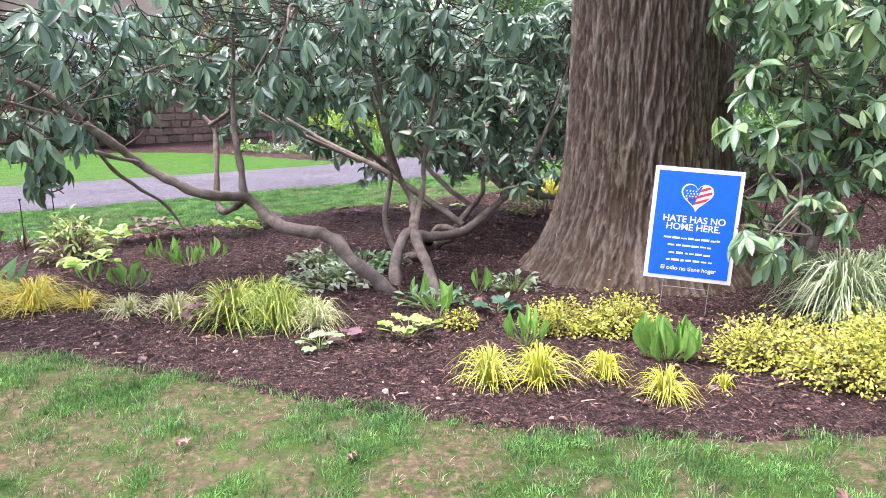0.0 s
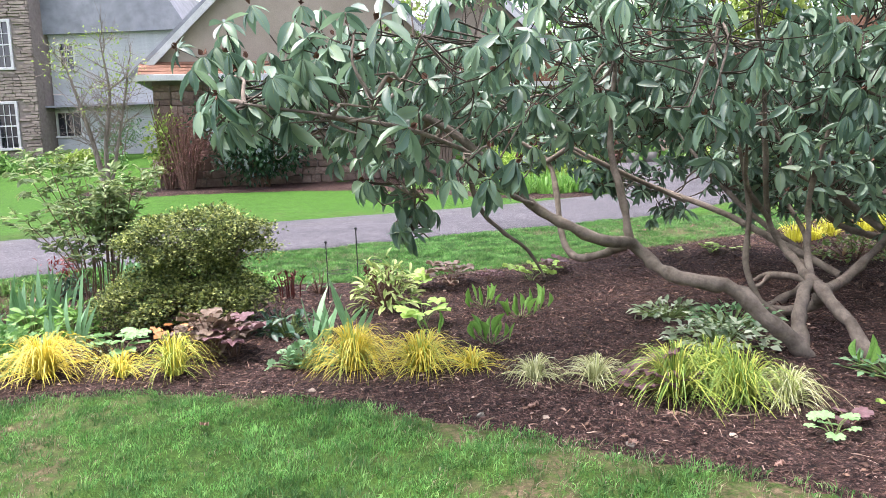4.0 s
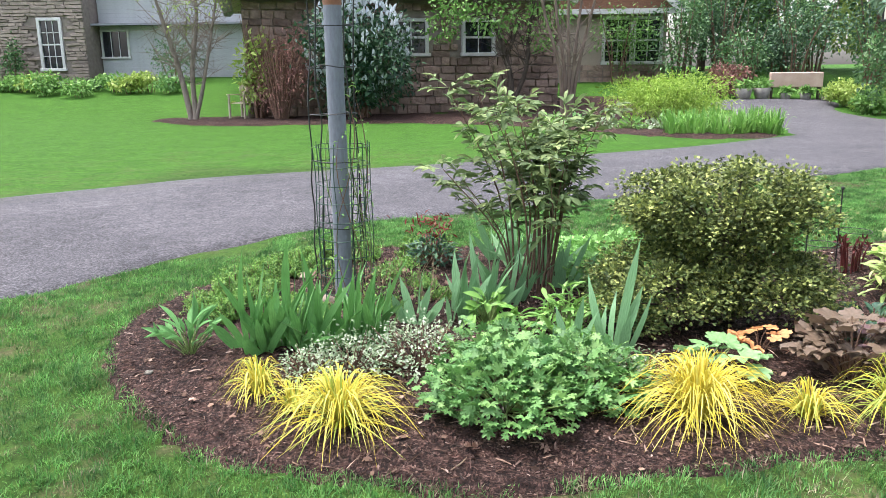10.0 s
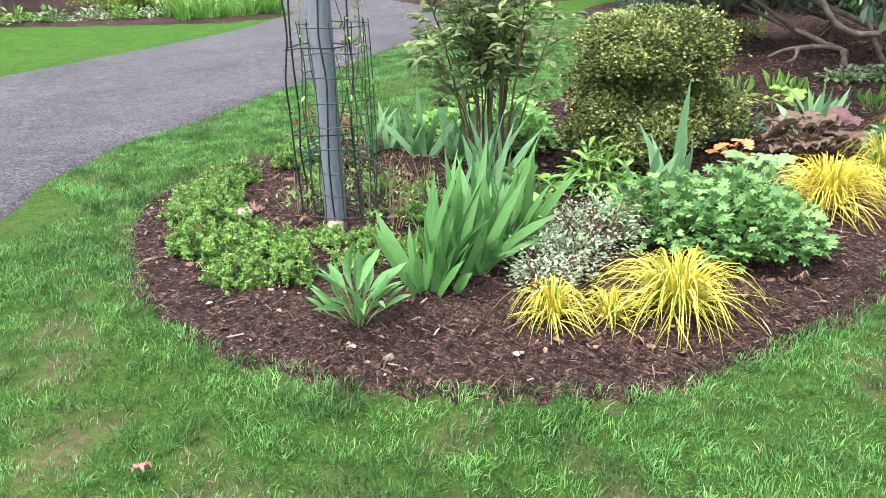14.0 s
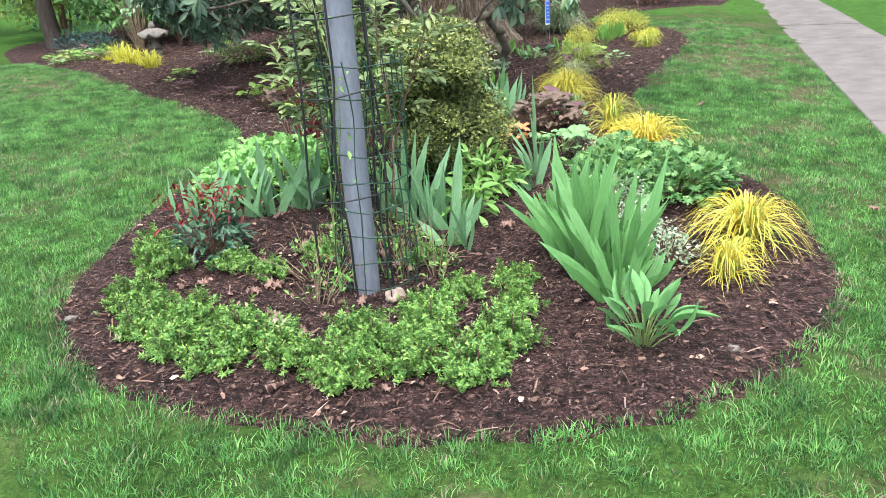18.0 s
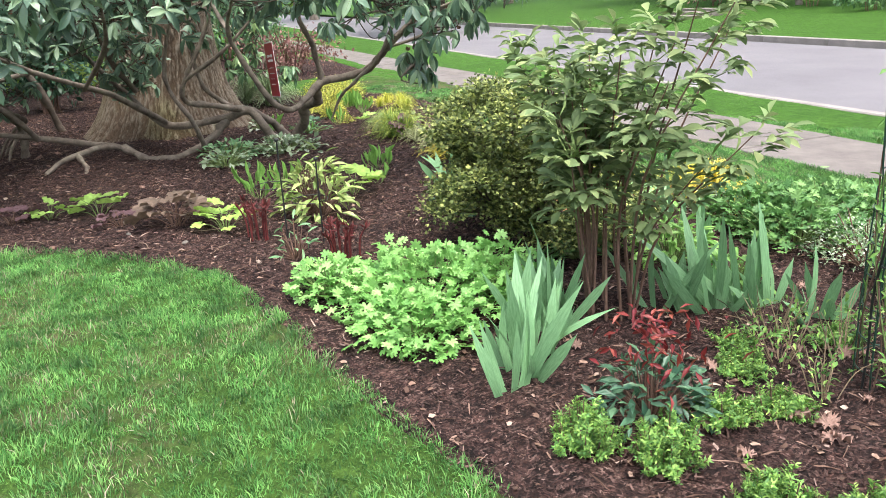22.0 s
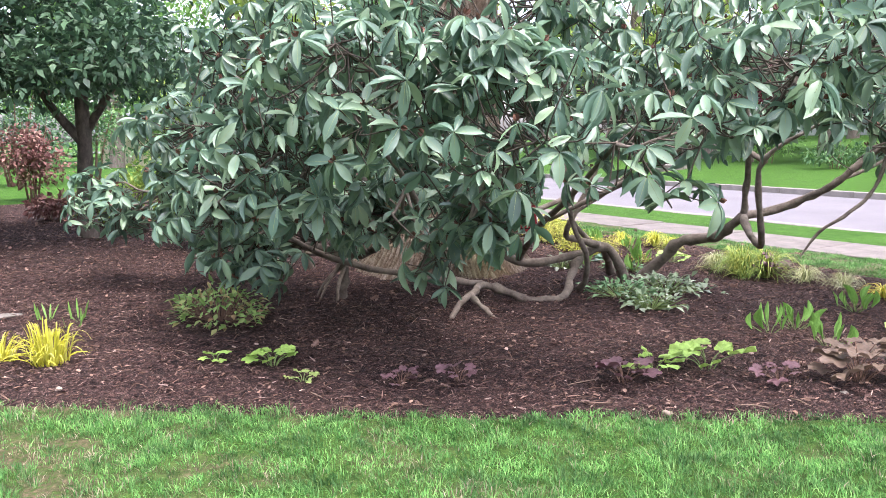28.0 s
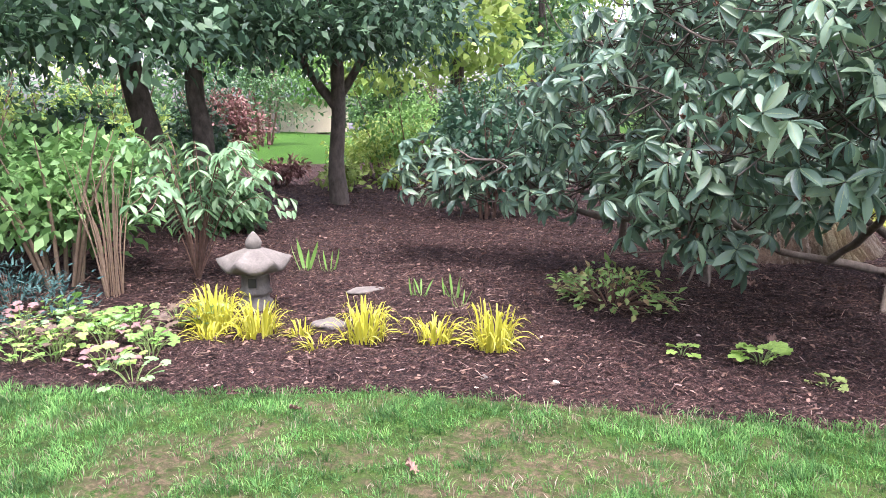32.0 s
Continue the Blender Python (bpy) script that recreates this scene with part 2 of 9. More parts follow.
def spline(points, closed=False, steps=8):
    p = np.array(points, float)
    ext = np.vstack([p[-1], p, p[0], p[1]]) if closed else np.vstack([2 * p[0] - p[1], p, 2 * p[-1] - p[-2]])
    out = []
    for i in range(len(ext) - 3):
        p0, p1, p2, p3 = ext[i : i + 4]
        for t in np.arange(steps) / steps:
            out.append(0.5 * (2 * p1 + (p2 - p0) * t + (2 * p0 - 5 * p1 + 4 * p2 - p3) * t * t + (3 * p1 - p0 - 3 * p2 + p3) * t ** 3))
    if not closed:
        out.append(p[-1])
    return np.array(out)


def exact_distance(line, x, y):
    """Signed metres from a closed outline, positive inside."""
    q = np.stack([np.ravel(x), np.ravel(y)], -1)
    a, b = line, np.roll(line, -1, 0)
    best, inside = np.full(len(q), 1e9), np.zeros(len(q), bool)
    for p0, p1 in zip(a, b):
        d = p1 - p0
        t = np.clip(((q - p0) @ d) / (d @ d + 1e-12), 0, 1)
        best = np.minimum(best, ((q - p0 - t[:, None] * d) ** 2).sum(1))
        hit = (p0[1] > q[:, 1]) != (p1[1] > q[:, 1])
        with np.errstate(divide="ignore", invalid="ignore"):
            cross = (p1[0] - p0[0]) * (q[:, 1] - p0[1]) / (p1[1] - p0[1]) + p0[0]
        inside ^= hit & (q[:, 0] < cross)
    d = np.sqrt(best)
    return np.where(inside, d, -d).reshape(np.shape(x))


FIELDS = {}


def edge_distance(line, x, y):
    """The same distance, read from a fine grid where many points are asked for."""
    if np.size(x) < 3000 or id(line) not in FIELDS:
        return exact_distance(line, x, y)
    x0, y0, cell, grid = FIELDS[id(line)]
    u, w = (np.asarray(x) - x0) / cell, (np.asarray(y) - y0) / cell
    i, j = np.clip(u.astype(int), 0, grid.shape[1] - 2), np.clip(w.astype(int), 0, grid.shape[0] - 2)
    fu, fw = np.clip(u - i, 0, 1), np.clip(w - j, 0, 1)
    return (grid[j, i] * (1 - fu) + grid[j, i + 1] * fu) * (1 - fw) + (grid[j + 1, i] * (1 - fu) + grid[j + 1, i + 1] * fu) * fw


def add_field(line, x0, x1, y0, y1, cell):
    gx, gy = np.meshgrid(np.arange(x0, x1, cell), np.arange(y0, y1, cell))
    FIELDS[id(line)] = (x0, y0, cell, exact_distance(line, gx, gy))


def blotches(x, y, size, seed):
    """Smooth random values from about -1 to 1."""
    out = 0
    for octave, weight in ((1.0, 0.75), (2.03, 0.4)):
        table = np.random.default_rng(seed * 7 + int(octave)).uniform(-1, 1, (64, 64))
        u, w = np.asarray(x) / size * octave * 2 + 1000.3, np.asarray(y) / size * octave * 2 + 1000.7
        i, j = np.floor(u).astype(int), np.floor(w).astype(int)
        fu, fw = u - i, w - j
        fu, fw = fu * fu * (3 - 2 * fu), fw * fw * (3 - 2 * fw)
        i0, j0, i1, j1 = i % 64, j % 64, (i + 1) % 64, (j + 1) % 64
        out = out + weight * ((table[j0, i0] * (1 - fu) + table[j0, i1] * fu) * (1 - fw) + (table[j1, i0] * (1 - fu) + table[j1, i1] * fu) * fw)
    return out * 1.25


BED = spline([
    (-6.28, 5.05), (-6.15, 4.5), (-5.8, 4.0), (-5.4, 3.68), (-4.8, 3.5), (-4.3, 3.42), (-3.6, 3.52), (-3.1, 3.6), (-2.5, 3.56),
    (-1.8, 3.38), (-1.2, 3.12), (-0.6, 2.78), (0.0, 2.44), (0.7, 2.05), (1.4, 1.76), (2.3, 1.62), (3.0, 1.75), (3.5, 2.2),
    (4.3, 2.3), (5.2, 1.7), (5.5, 0.6), (5.8, -0.5), (9.0, -1.6), (13, 0), (14, 6), (11, 10), (7, 12), (4.4, 11.2), (3.4, 10.4),
    (2.75, 9.78), (2.2, 9.25), (1.5, 8.8), (0.9, 8.4), (0.3, 8.1), (-0.3, 7.65), (-1.0, 7.15), (-1.7, 6.75), (-2.3, 6.55), (-3.0, 6.58),
    (-3.7, 6.7), (-4.4, 6.8), (-5.1, 6.78), (-5.7, 6.45), (-6.1, 5.8)], closed=True, steps=5)
DRIVE_NEAR = [(-14, -2.5), (-10.5, 1.5), (-8.6, 3.9), (-7.2, 5.4), (-6.3, 6.75), (-5.5, 7.6), (-3.8, 8.5), (-1.3, 9.9), (1.1, 11.3), (2.6, 12.7), (3.8, 14.1)]
DRIVE_FAR = [(-18, 0.5), (-14, 4.5), (-11.6, 6.9), (-9.8, 8.9), (-8.6, 9.95), (-7.6, 10.75), (-5.6, 11.6), (-3.5, 12.6), (-1.1, 13.9), (0.6, 15.2), (1.6, 16.0)]
near_line, far_line = spline(DRIVE_NEAR, steps=14), spline(DRIVE_FAR, steps=14)
DRIVE = np.vstack([near_line, far_line[::-1]])
COURT = spline([(2.4, 13.2), (1.9, 14.6), (1.75, 16.3), (2.3, 18.2), (2.7, 21), (2.8, 25.2), (4.4, 25.9), (6.5, 25.4), (6.1, 24.0), (5.5, 22.0), (5.2, 20), (5.4, 18.6), (5.0, 17.0), (4.3, 15.2), (3.7, 14.0)], closed=True, steps=5)
add_field(BED, -16, 17, -9, 25, 0.08)
add_field(COURT, -16, 17, -9, 28, 0.12)
add_field(DRIVE, -16, 17, -9, 25, 0.12)

# ground: one sheet, fine round the beds and coarse towards the horizon
grass_ground, gnt, gb, _ = blank("lawn")
sward = gnt.nodes.new("ShaderNodeAttribute")
sward.attribute_name = "sward"
gthin = ramp(gnt, noise_fac(gnt, 0.9, 4.0), [(0.3, (0.034, 0.08, 0.017)), (0.7, (0.062, 0.126, 0.029))])
gfull = ramp(gnt, noise_fac(gnt, 2.2, 8.0, 0.72), [(0.3, (0.036, 0.108, 0.017)), (0.7, (0.068, 0.17, 0.027))])
gbig = mixed(gnt, gthin, gfull, sward.outputs["Fac"])
gfine = ramp(gnt, noise_fac(gnt, 90.0, 8.0, 0.75), [(0.3, (0.2, 0.23, 0.19)), (0.5, (0.65, 0.68, 0.6)), (0.72, (1.4, 1.3, 1.2))])
gmid = ramp(gnt, noise_fac(gnt, 12.0, 8.0, 0.8), [(0.36, (0.5, 0.55, 0.5)), (0.64, (1.4, 1.32, 1.2))])
gcol = mixed(gnt, mixed(gnt, gbig, gmid, 1.0, "MULTIPLY"), gfine, 1.0, "MULTIPLY")
att = gnt.nodes.new("ShaderNodeAttribute")
att.attribute_name = "bare"
soil = ramp(gnt, noise_fac(gnt, 35.0, 7.0, 0.7), [(0.3, (0.034, 0.036, 0.016)), (0.5, (0.078, 0.061, 0.036)), (0.68, (0.17, 0.124, 0.083))])
specks = ramp(gnt, noise_fac(gnt, 28.0, 6.0, 0.75), [(0.4, (0, 0, 0)), (0.54, (1, 1, 1))])
thin = mixed(gnt, att.outputs["Color"], specks, 1.0, "MULTIPLY")
gnt.links.new(mixed(gnt, gcol, soil, thin), gb.inputs["Base Color"])
gb.inputs["Roughness"].default_value = 0.95
gb.inputs["Specular IOR Level"].default_value = 0.1
bumped(gnt, gb, noise_fac(gnt, 120.0, 6.0, 0.7), 0.6, 0.02)


def spaced(lo, hi, fine, reach):
    mid = np.arange(lo, hi, fine)
    out, gap, v = [], fine, 0.0
    while v < reach:
        gap *= 1.22
        v += gap
        out.append(v)
    out = np.array(out)
    return np.concatenate([(lo - out)[::-1], mid, mid[-1] + out])


def bare_ground(x, y):
    """How far the turf is worn, from 0 to 1."""
    front = step(0.7, 1.2, street_side(x, y)) * (1 - step(2.6, 4.2, street_side(x, y) + 0.1 * x))
    worn = 1.9 * np.exp(-((x - 0.9) ** 2 / 5.0 + (y - 1.5) ** 2 / 1.6)) + 0.9 * np.exp(-((x - 1.5) ** 2 + (y - 9.8) ** 2) / 3.0) + 0.25 * np.exp(-((x + 2.6) ** 2 + (y - 8.0) ** 2) / 2.0)
    spots = blotches(x, y, 0.34, 3) * 0.6 + blotches(x, y, 1.2, 4) * 0.4 + blotches(x, y, 0.11, 8) * 0.4
    b = step(0.1 - 0.55 * np.clip(worn, 0, 1), 0.75, spots) * (0.36 + 0.55 * front + worn)
    rim = edge_distance(BED, x, y)
    return np.clip(b + 0.6 * step(-0.1, -0.01, rim) * np.clip(0.1 + 0.9 * blotches(x, y, 0.5, 5), 0, 1), 0, 1)


gx, gy = spaced(-9.5, 6.0, 0.09, 420), spaced(-3.0, 13.0, 0.09, 420)
GX, GY = np.meshgrid(gx, gy)
GZ = turf_top(GX, GY)
slab_line = street_side(GX, GY) - 0.0415 * (0.923 * GX - 0.385 * GY)
GZ = GZ - 0.13 * step(0.0, 0.14, edge_distance(BED, GX, GY))
GZ = GZ - 0.16 * (slab_line < -0.1)
GZ = GZ - 0.05 * ((slab_line > -0.06) & (slab_line < 0.82))
nx = len(gx)
ii = (np.arange(len(gy) - 1)[:, None] * nx + np.arange(nx - 1)[None]).ravel()
ground_me = np_mesh("ground", [(np.stack([GX, GY, GZ], -1).reshape(-1, 3), np.stack([ii, ii + 1, ii + nx + 1, ii + nx], -1))], grass_ground)
near_mask = (np.abs(GX + 2) < 9) & (np.abs(GY - 5) < 9)
bare = np.zeros(GX.shape)
bare[near_mask] = bare_ground(GX[near_mask], GY[near_mask])
bladeless = 1 - (step(-8.8, -8.2, GX) * (1 - step(4.0, 4.6, GX)) * step(-1.2, -0.8, GY) * (1 - step(11.4, 12.0, GY)))
ground_me.attributes.new("sward", "FLOAT", "POINT").data.foreach_set("value", bladeless.ravel().astype(np.float32))
ground_me.attributes.new("bare", "FLOAT", "POINT").data.foreach_set("value", bare.ravel().astype(np.float32))
ground = thing("ground", ground_me, Matrix(), "lawn of short green grass with worn tan patches", "lawn", kind="structure")

# mulch bed: a low mound of dark shredded bark
mulch_mat, mnt, mb, _ = blank("mulch")
mco = mnt.nodes.new("ShaderNodeTexCoord")
mwarp = mnt.nodes.new("ShaderNodeTexNoise")
mwarp.inputs["Scale"].default_value, mwarp.inputs["Detail"].default_value = 40.0, 3.0
mnt.links.new(mco.outputs["Object"], mwarp.inputs["Vector"])
mmix = mnt.nodes.new("ShaderNodeVectorMath")
mmix.operation = "MULTIPLY_ADD"
mmix.inputs[1].default_value = (0.022, 0.022, 0.022)
mnt.links.new(mwarp.outputs["Color"], mmix.inputs[0])
mnt.links.new(mco.outputs["Object"], mmix.inputs[2])
shreds = []
for scale, squeeze in ((140.0, (1.0, 0.4, 1.0)), (200.0, (0.45, 1.0, 1.0))):
    mmap = mnt.nodes.new("ShaderNodeMapping")
    mmap.inputs["Scale"].default_value = squeeze
    mmap.inputs["Rotation"].default_value = (0, 0, scale * 0.01)
    mnt.links.new(mmix.outputs["Vector"], mmap.inputs["Vector"])
    cell = mnt.nodes.new("ShaderNodeTexVoronoi")
    cell.inputs["Scale"].default_value = scale
    mnt.links.new(mmap.outputs["Vector"], cell.inputs["Vector"])
    pick = mnt.nodes.new("ShaderNodeSeparateColor")
    mnt.links.new(cell.outputs["Color"], pick.inputs["Color"])
    shreds.append((pick.outputs["Red"], cell.outputs["Distance"]))
MULCH_TONES = [(0.0, (0.013, 0.0075, 0.0066)), (0.45, (0.042, 0.023, 0.0185)), (0.78, (0.088, 0.051, 0.042)), (0.93, (0.14, 0.092, 0.076)), (1.0, (0.22, 0.16, 0.135))]
patchy = ramp(mnt, noise_fac(mnt, 18.0, 3.0), [(0.45, (0, 0, 0)), (0.55, (1, 1, 1))])
mcol = mixed(mnt, ramp(mnt, shreds[0][0], MULCH_TONES), ramp(mnt, shreds[1][0], MULCH_TONES), patchy)
mbig = ramp(mnt, noise_fac(mnt, 1.6, 3.0), [(0.3, (0.72, 0.68, 0.68)), (0.7, (1.08, 1.04, 1.02))])
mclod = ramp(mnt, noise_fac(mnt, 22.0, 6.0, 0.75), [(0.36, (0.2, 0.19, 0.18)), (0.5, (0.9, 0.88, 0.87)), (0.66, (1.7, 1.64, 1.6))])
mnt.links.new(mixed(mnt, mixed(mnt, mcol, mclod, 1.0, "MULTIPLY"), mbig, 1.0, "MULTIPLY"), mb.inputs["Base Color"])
mb.inputs["Roughness"].default_value = 0.9
mb.inputs["Specular IOR Level"].default_value = 0.2
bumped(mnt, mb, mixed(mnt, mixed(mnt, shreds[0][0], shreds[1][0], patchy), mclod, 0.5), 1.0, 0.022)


def bed_top(x, y):
    """Height of the mulch: a shallow edge, gentle humps and a small rise round the great tree."""
    rim = edge_distance(BED, x, y)
    humps = 0.013 * blotches(x, y, 0.5, 7) + 0.01 * blotches(x, y, 0.13, 27) + 0.005 * blotches(x, y, 0.06, 29)
    rise = 0.05 * np.exp(-((x - 2.5) ** 2 + (y - 4.5) ** 2) / 1.2)
    return turf_top(x, y) + np.clip(rim * 0.28, -0.05, 0.01) - 0.032 * step(0.3, 1.4, rim) + humps * step(0.05, 0.4, rim) + rise * step(0, 1, rim)


bx, by = np.arange(-6.7, 14.6, 0.045), np.arange(-2.0, 12.6, 0.045)
BX, BY = np.meshgrid(bx, by)
BD = edge_distance(BED, BX, BY)
BZ = bed_top(BX, BY)
nb = len(bx)
jj = (np.arange(len(by) - 1)[:, None] * nb + np.arange(nb - 1)[None]).ravel()
keep = BD.ravel()[jj] > -0.14
jj = jj[keep]
used = np.unique(np.concatenate([jj, jj + 1, jj + nb, jj + nb + 1]))
remap = np.full(BX.size, -1)
remap[used] = np.arange(len(used))
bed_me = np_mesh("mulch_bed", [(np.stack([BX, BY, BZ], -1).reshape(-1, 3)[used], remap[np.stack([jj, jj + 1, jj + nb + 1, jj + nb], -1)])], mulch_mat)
thing("mulch_bed", bed_me, Matrix(), "dark brown shredded bark mulch bed with curved edge", "mulch bed", kind="structure")


def ground_at(x, y):
    return float(bed_top(np.array([x]), np.array([y]))[0]) if edge_distance(BED, np.array([x]), np.array([y]))[0] > 0 else float(land(x, y))


# asphalt driveway
asphalt, ant, ab, _ = blank("asphalt")
abig = ramp(ant, noise_fac(ant, 0.8, 5.0), [(0.3, (0.043, 0.042, 0.047)), (0.7, (0.07, 0.068, 0.075))])
agrit = ramp(ant, noise_fac(ant, 55.0, 6.0, 0.85), [(0.38, (0.25, 0.25, 0.26)), (0.5, (0.95, 0.95, 0.95)), (0.62, (2.5, 2.45, 2.45))])
aworn = ramp(ant, noise_fac(ant, 7.0, 8.0, 0.8), [(0.36, (0.72, 0.72, 0.73)), (0.5, (1.0, 1.0, 1.0)), (0.66, (1.4, 1.38, 1.36))])
ant.links.new(mixed(ant, mixed(ant, abig, aworn, 1.0, "MULTIPLY"), agrit, 1.0, "MULTIPLY"), ab.inputs["Base Color"])
ab.inputs["Roughness"].default_value, ab.inputs["Specular IOR Level"].default_value = 0.85, 0.3
bumped(ant, ab, noise_fac(ant, 55.0, 6.0, 0.85), 0.9, 0.012)
concrete = surface("pavement_concrete", (0.1, 0.088, 0.078), (0.185, 0.164, 0.146), 3.5, 0.9, 0.35, 110.0, dist=0.004)
kerbstone = surface("kerb_concrete", (0.2, 0.185, 0.165), (0.3, 0.28, 0.25), 3.0, 0.9, 0.3, 80.0)
road_mat = surface("road_surface", (0.12, 0.115, 0.122), (0.16, 0.153, 0.16), 0.6, 0.88, 0.4, 140.0, dist=0.004)
n_strip = min(len(near_line), len(far_line))
ACROSS = [0, 0.015, 0.05, 0.2, 0.4, 0.6, 0.8, 0.95, 0.985, 1]
across = len(ACROSS)
rows_v = []
for a, b in zip(near_line[:n_strip], far_line[:n_strip]):
    for t in ACROSS:
        p = a + (b - a) * t
        rows_v.append((p[0], p[1], float(land(*p)) - 0.03 + 0.055 * min(1, min(t, 1 - t) * 50) + 0.025 * math.sin(math.pi * t)))
kk = (np.arange(n_strip - 1)[:, None] * across + np.arange(across - 1)[None]).ravel()
drive_me = np_mesh("driveway", [(np.array(rows_v), np.stack([kk, kk + 1, kk + across + 1, kk + across], -1))], asphalt)
thing("driveway", drive_me, Matrix(), "smooth dark grey asphalt driveway curving past the lawn", "driveway", kind="structure")


def patch_mesh(name, outline, lo, hi, cell, height, mat, margin):
    """A sheet over the cells inside an outline."""
    px, py = np.meshgrid(np.arange(lo[0], hi[0], cell), np.arange(lo[1], hi[1], cell))
    d = edge_distance(outline, px, py)
    n = px.shape[1]
    k = (np.arange(px.shape[0] - 1)[:, None] * n + np.arange(n - 1)[None]).ravel()
    k = k[d.ravel()[k] > margin]
    return np_mesh(name, [(np.stack([px, py, land(px, py) + height(px, py, d)], -1).reshape(-1, 3), np.stack([k, k + 1, k + n + 1, k + n], -1))], mat)


thing("driveway_court", patch_mesh("driveway_court", COURT, (1, 12), (7, 26.5), 0.07, lambda x, y, d: np.clip(d * 0.3, -0.04, 0.022 + 0.06 * step(17.5, 21, y)), asphalt, -0.2), Matrix(), "dark asphalt court at the end of the driveway", "driveway", kind="structure")
SIDE = spline([(4.1, 14.6), (5.2, 17.3), (5.6, 18.8), (6.4, 20.5), (10, 20), (11.5, 16.5), (8, 13.4), (5.5, 13.6)], closed=True, steps=5)
thing("mulch_border", patch_mesh("mulch_border", SIDE, (3.5, 12.5), (12.5, 21.5), 0.12, lambda x, y, d: np.clip(d * 0.3, -0.04, 0.05), mulch_mat, -0.2), Matrix(), "dark mulch border beyond the lawn", "mulch bed", kind="structure")
# pavement, kerbs and street
ALONG, OUT = np.array((0.923, -0.385)), np.array((0.385, 0.923))


def street_point(u, s):
    return ALONG * u + OUT * s


def street_box(name, u0, u1, s0, s1, z0, z1, mat, bevel=0.01):
    bm = bmesh.new()
    vs = box_bm(bm, (u0, s0, z0), (u1, s1, z1), bevel)
    for v in bm.verts:
        p = street_point(v.co.x, v.co.y)
        v.co.x, v.co.y = p
    return bm_mesh(name, bm, mat)


pavement = thing("pavement", None, Matrix(), "weathered tan concrete pavement of separate slabs", "pavement", kind="structure")
slab_mesh = street_box("slab", -0.744, 0.744, -0.14, 0.90, -0.20, -0.092, concrete, 0.008)
for k in range(-4, 22):
    p = street_point(1.5 * k + 0.43, 0.0415 * (1.5 * k + 0.43))
    part("slab", slab_mesh, pavement, m=pose(p[0], p[1], random.uniform(-0.006, 0.006), random.uniform(-0.25, 0.25), random.uniform(-0.3, 0.3), 2.4))
rl = np.array([[*street_point(u, s), -0.275 + 0.05 * math.sin(math.pi * (s + 8.65) / 6.9)] for u in np.linspace(-80, 120, 60) for s in np.linspace(-8.65, -1.75, 8)])
qq = (np.arange(59)[:, None] * 8 + np.arange(7)[None]).ravel()
thing("road", np_mesh("road", [(rl, np.stack([qq, qq + 1, qq + 9, qq + 8], -1)[:, ::-1])], road_mat), Matrix(), "pale grey worn asphalt street", "street", kind="structure")
for nm, us, rows in (("verge_near", np.linspace(-30, 90, 161), np.linspace(0, 1, 9)), ("verge_far", np.linspace(-110, 150, 131), np.linspace(0, 1, 26) ** 2)):
    vv = []
    for u in us:
        lo, hi = (-1.62, 0.0415 * u - 0.1) if nm == "verge_near" else (-8.78, -75.0)
        for w in rows:
            q = street_point(u, lo + (hi - lo) * w)
            vv.append((q[0], q[1], float(turf_top(q[0], q[1])) + 0.004))
    kn = len(rows)
    vi = (np.arange(len(us) - 1)[:, None] * kn + np.arange(kn - 1)[None]).ravel()
    quads = np.stack([vi, vi + 1, vi + kn + 1, vi + kn], -1)
    verge_me = np_mesh(nm, [(np.array(vv), quads if nm == "verge_far" else quads[:, ::-1])], grass_ground)
    verge_me.attributes.new("sward", "FLOAT", "POINT").data.foreach_set("value", np.full(len(vv), 0.7, np.float32))
    thing(nm, verge_me, Matrix(), "strip of mown grass along the street" if nm == "verge_near" else "mown grass bank rising from the far kerb", "lawn", kind="structure")
for nm, s0, s1 in (("kerb_near", -1.75, -1.60), ("kerb_far", -8.80, -8.65)):
    kb = thing(nm, None, Matrix(), "low concrete kerb along the street", "kerb", kind="structure")
    stone_me = street_box("kerb_stone", -0.996, 0.996, s0, s1, -0.45, -0.125, kerbstone, 0.015)
    for k in range(-14, 24):
        p = street_point(2.0 * k, 0)
        part("kerb_stone", stone_me, kb, m=pose(p[0], p[1], 0))

# lawn blades round the beds
blade_green = foliage("grass_blades", (0.046, 0.14, 0.025), (0.104, 0.262, 0.046), (0.21, 0.365, 0.095), 0.6, 0.2, 0.28, 5.0, 0.45, (1.42, 1.38, 1.2))

blade_straw = foliage("straw_blades", (0.2, 0.17, 0.07), (0.34, 0.28, 0.14), (0.46, 0.39, 0.22), 0.6, 0.25, 0.3, 4.0, 0.6)


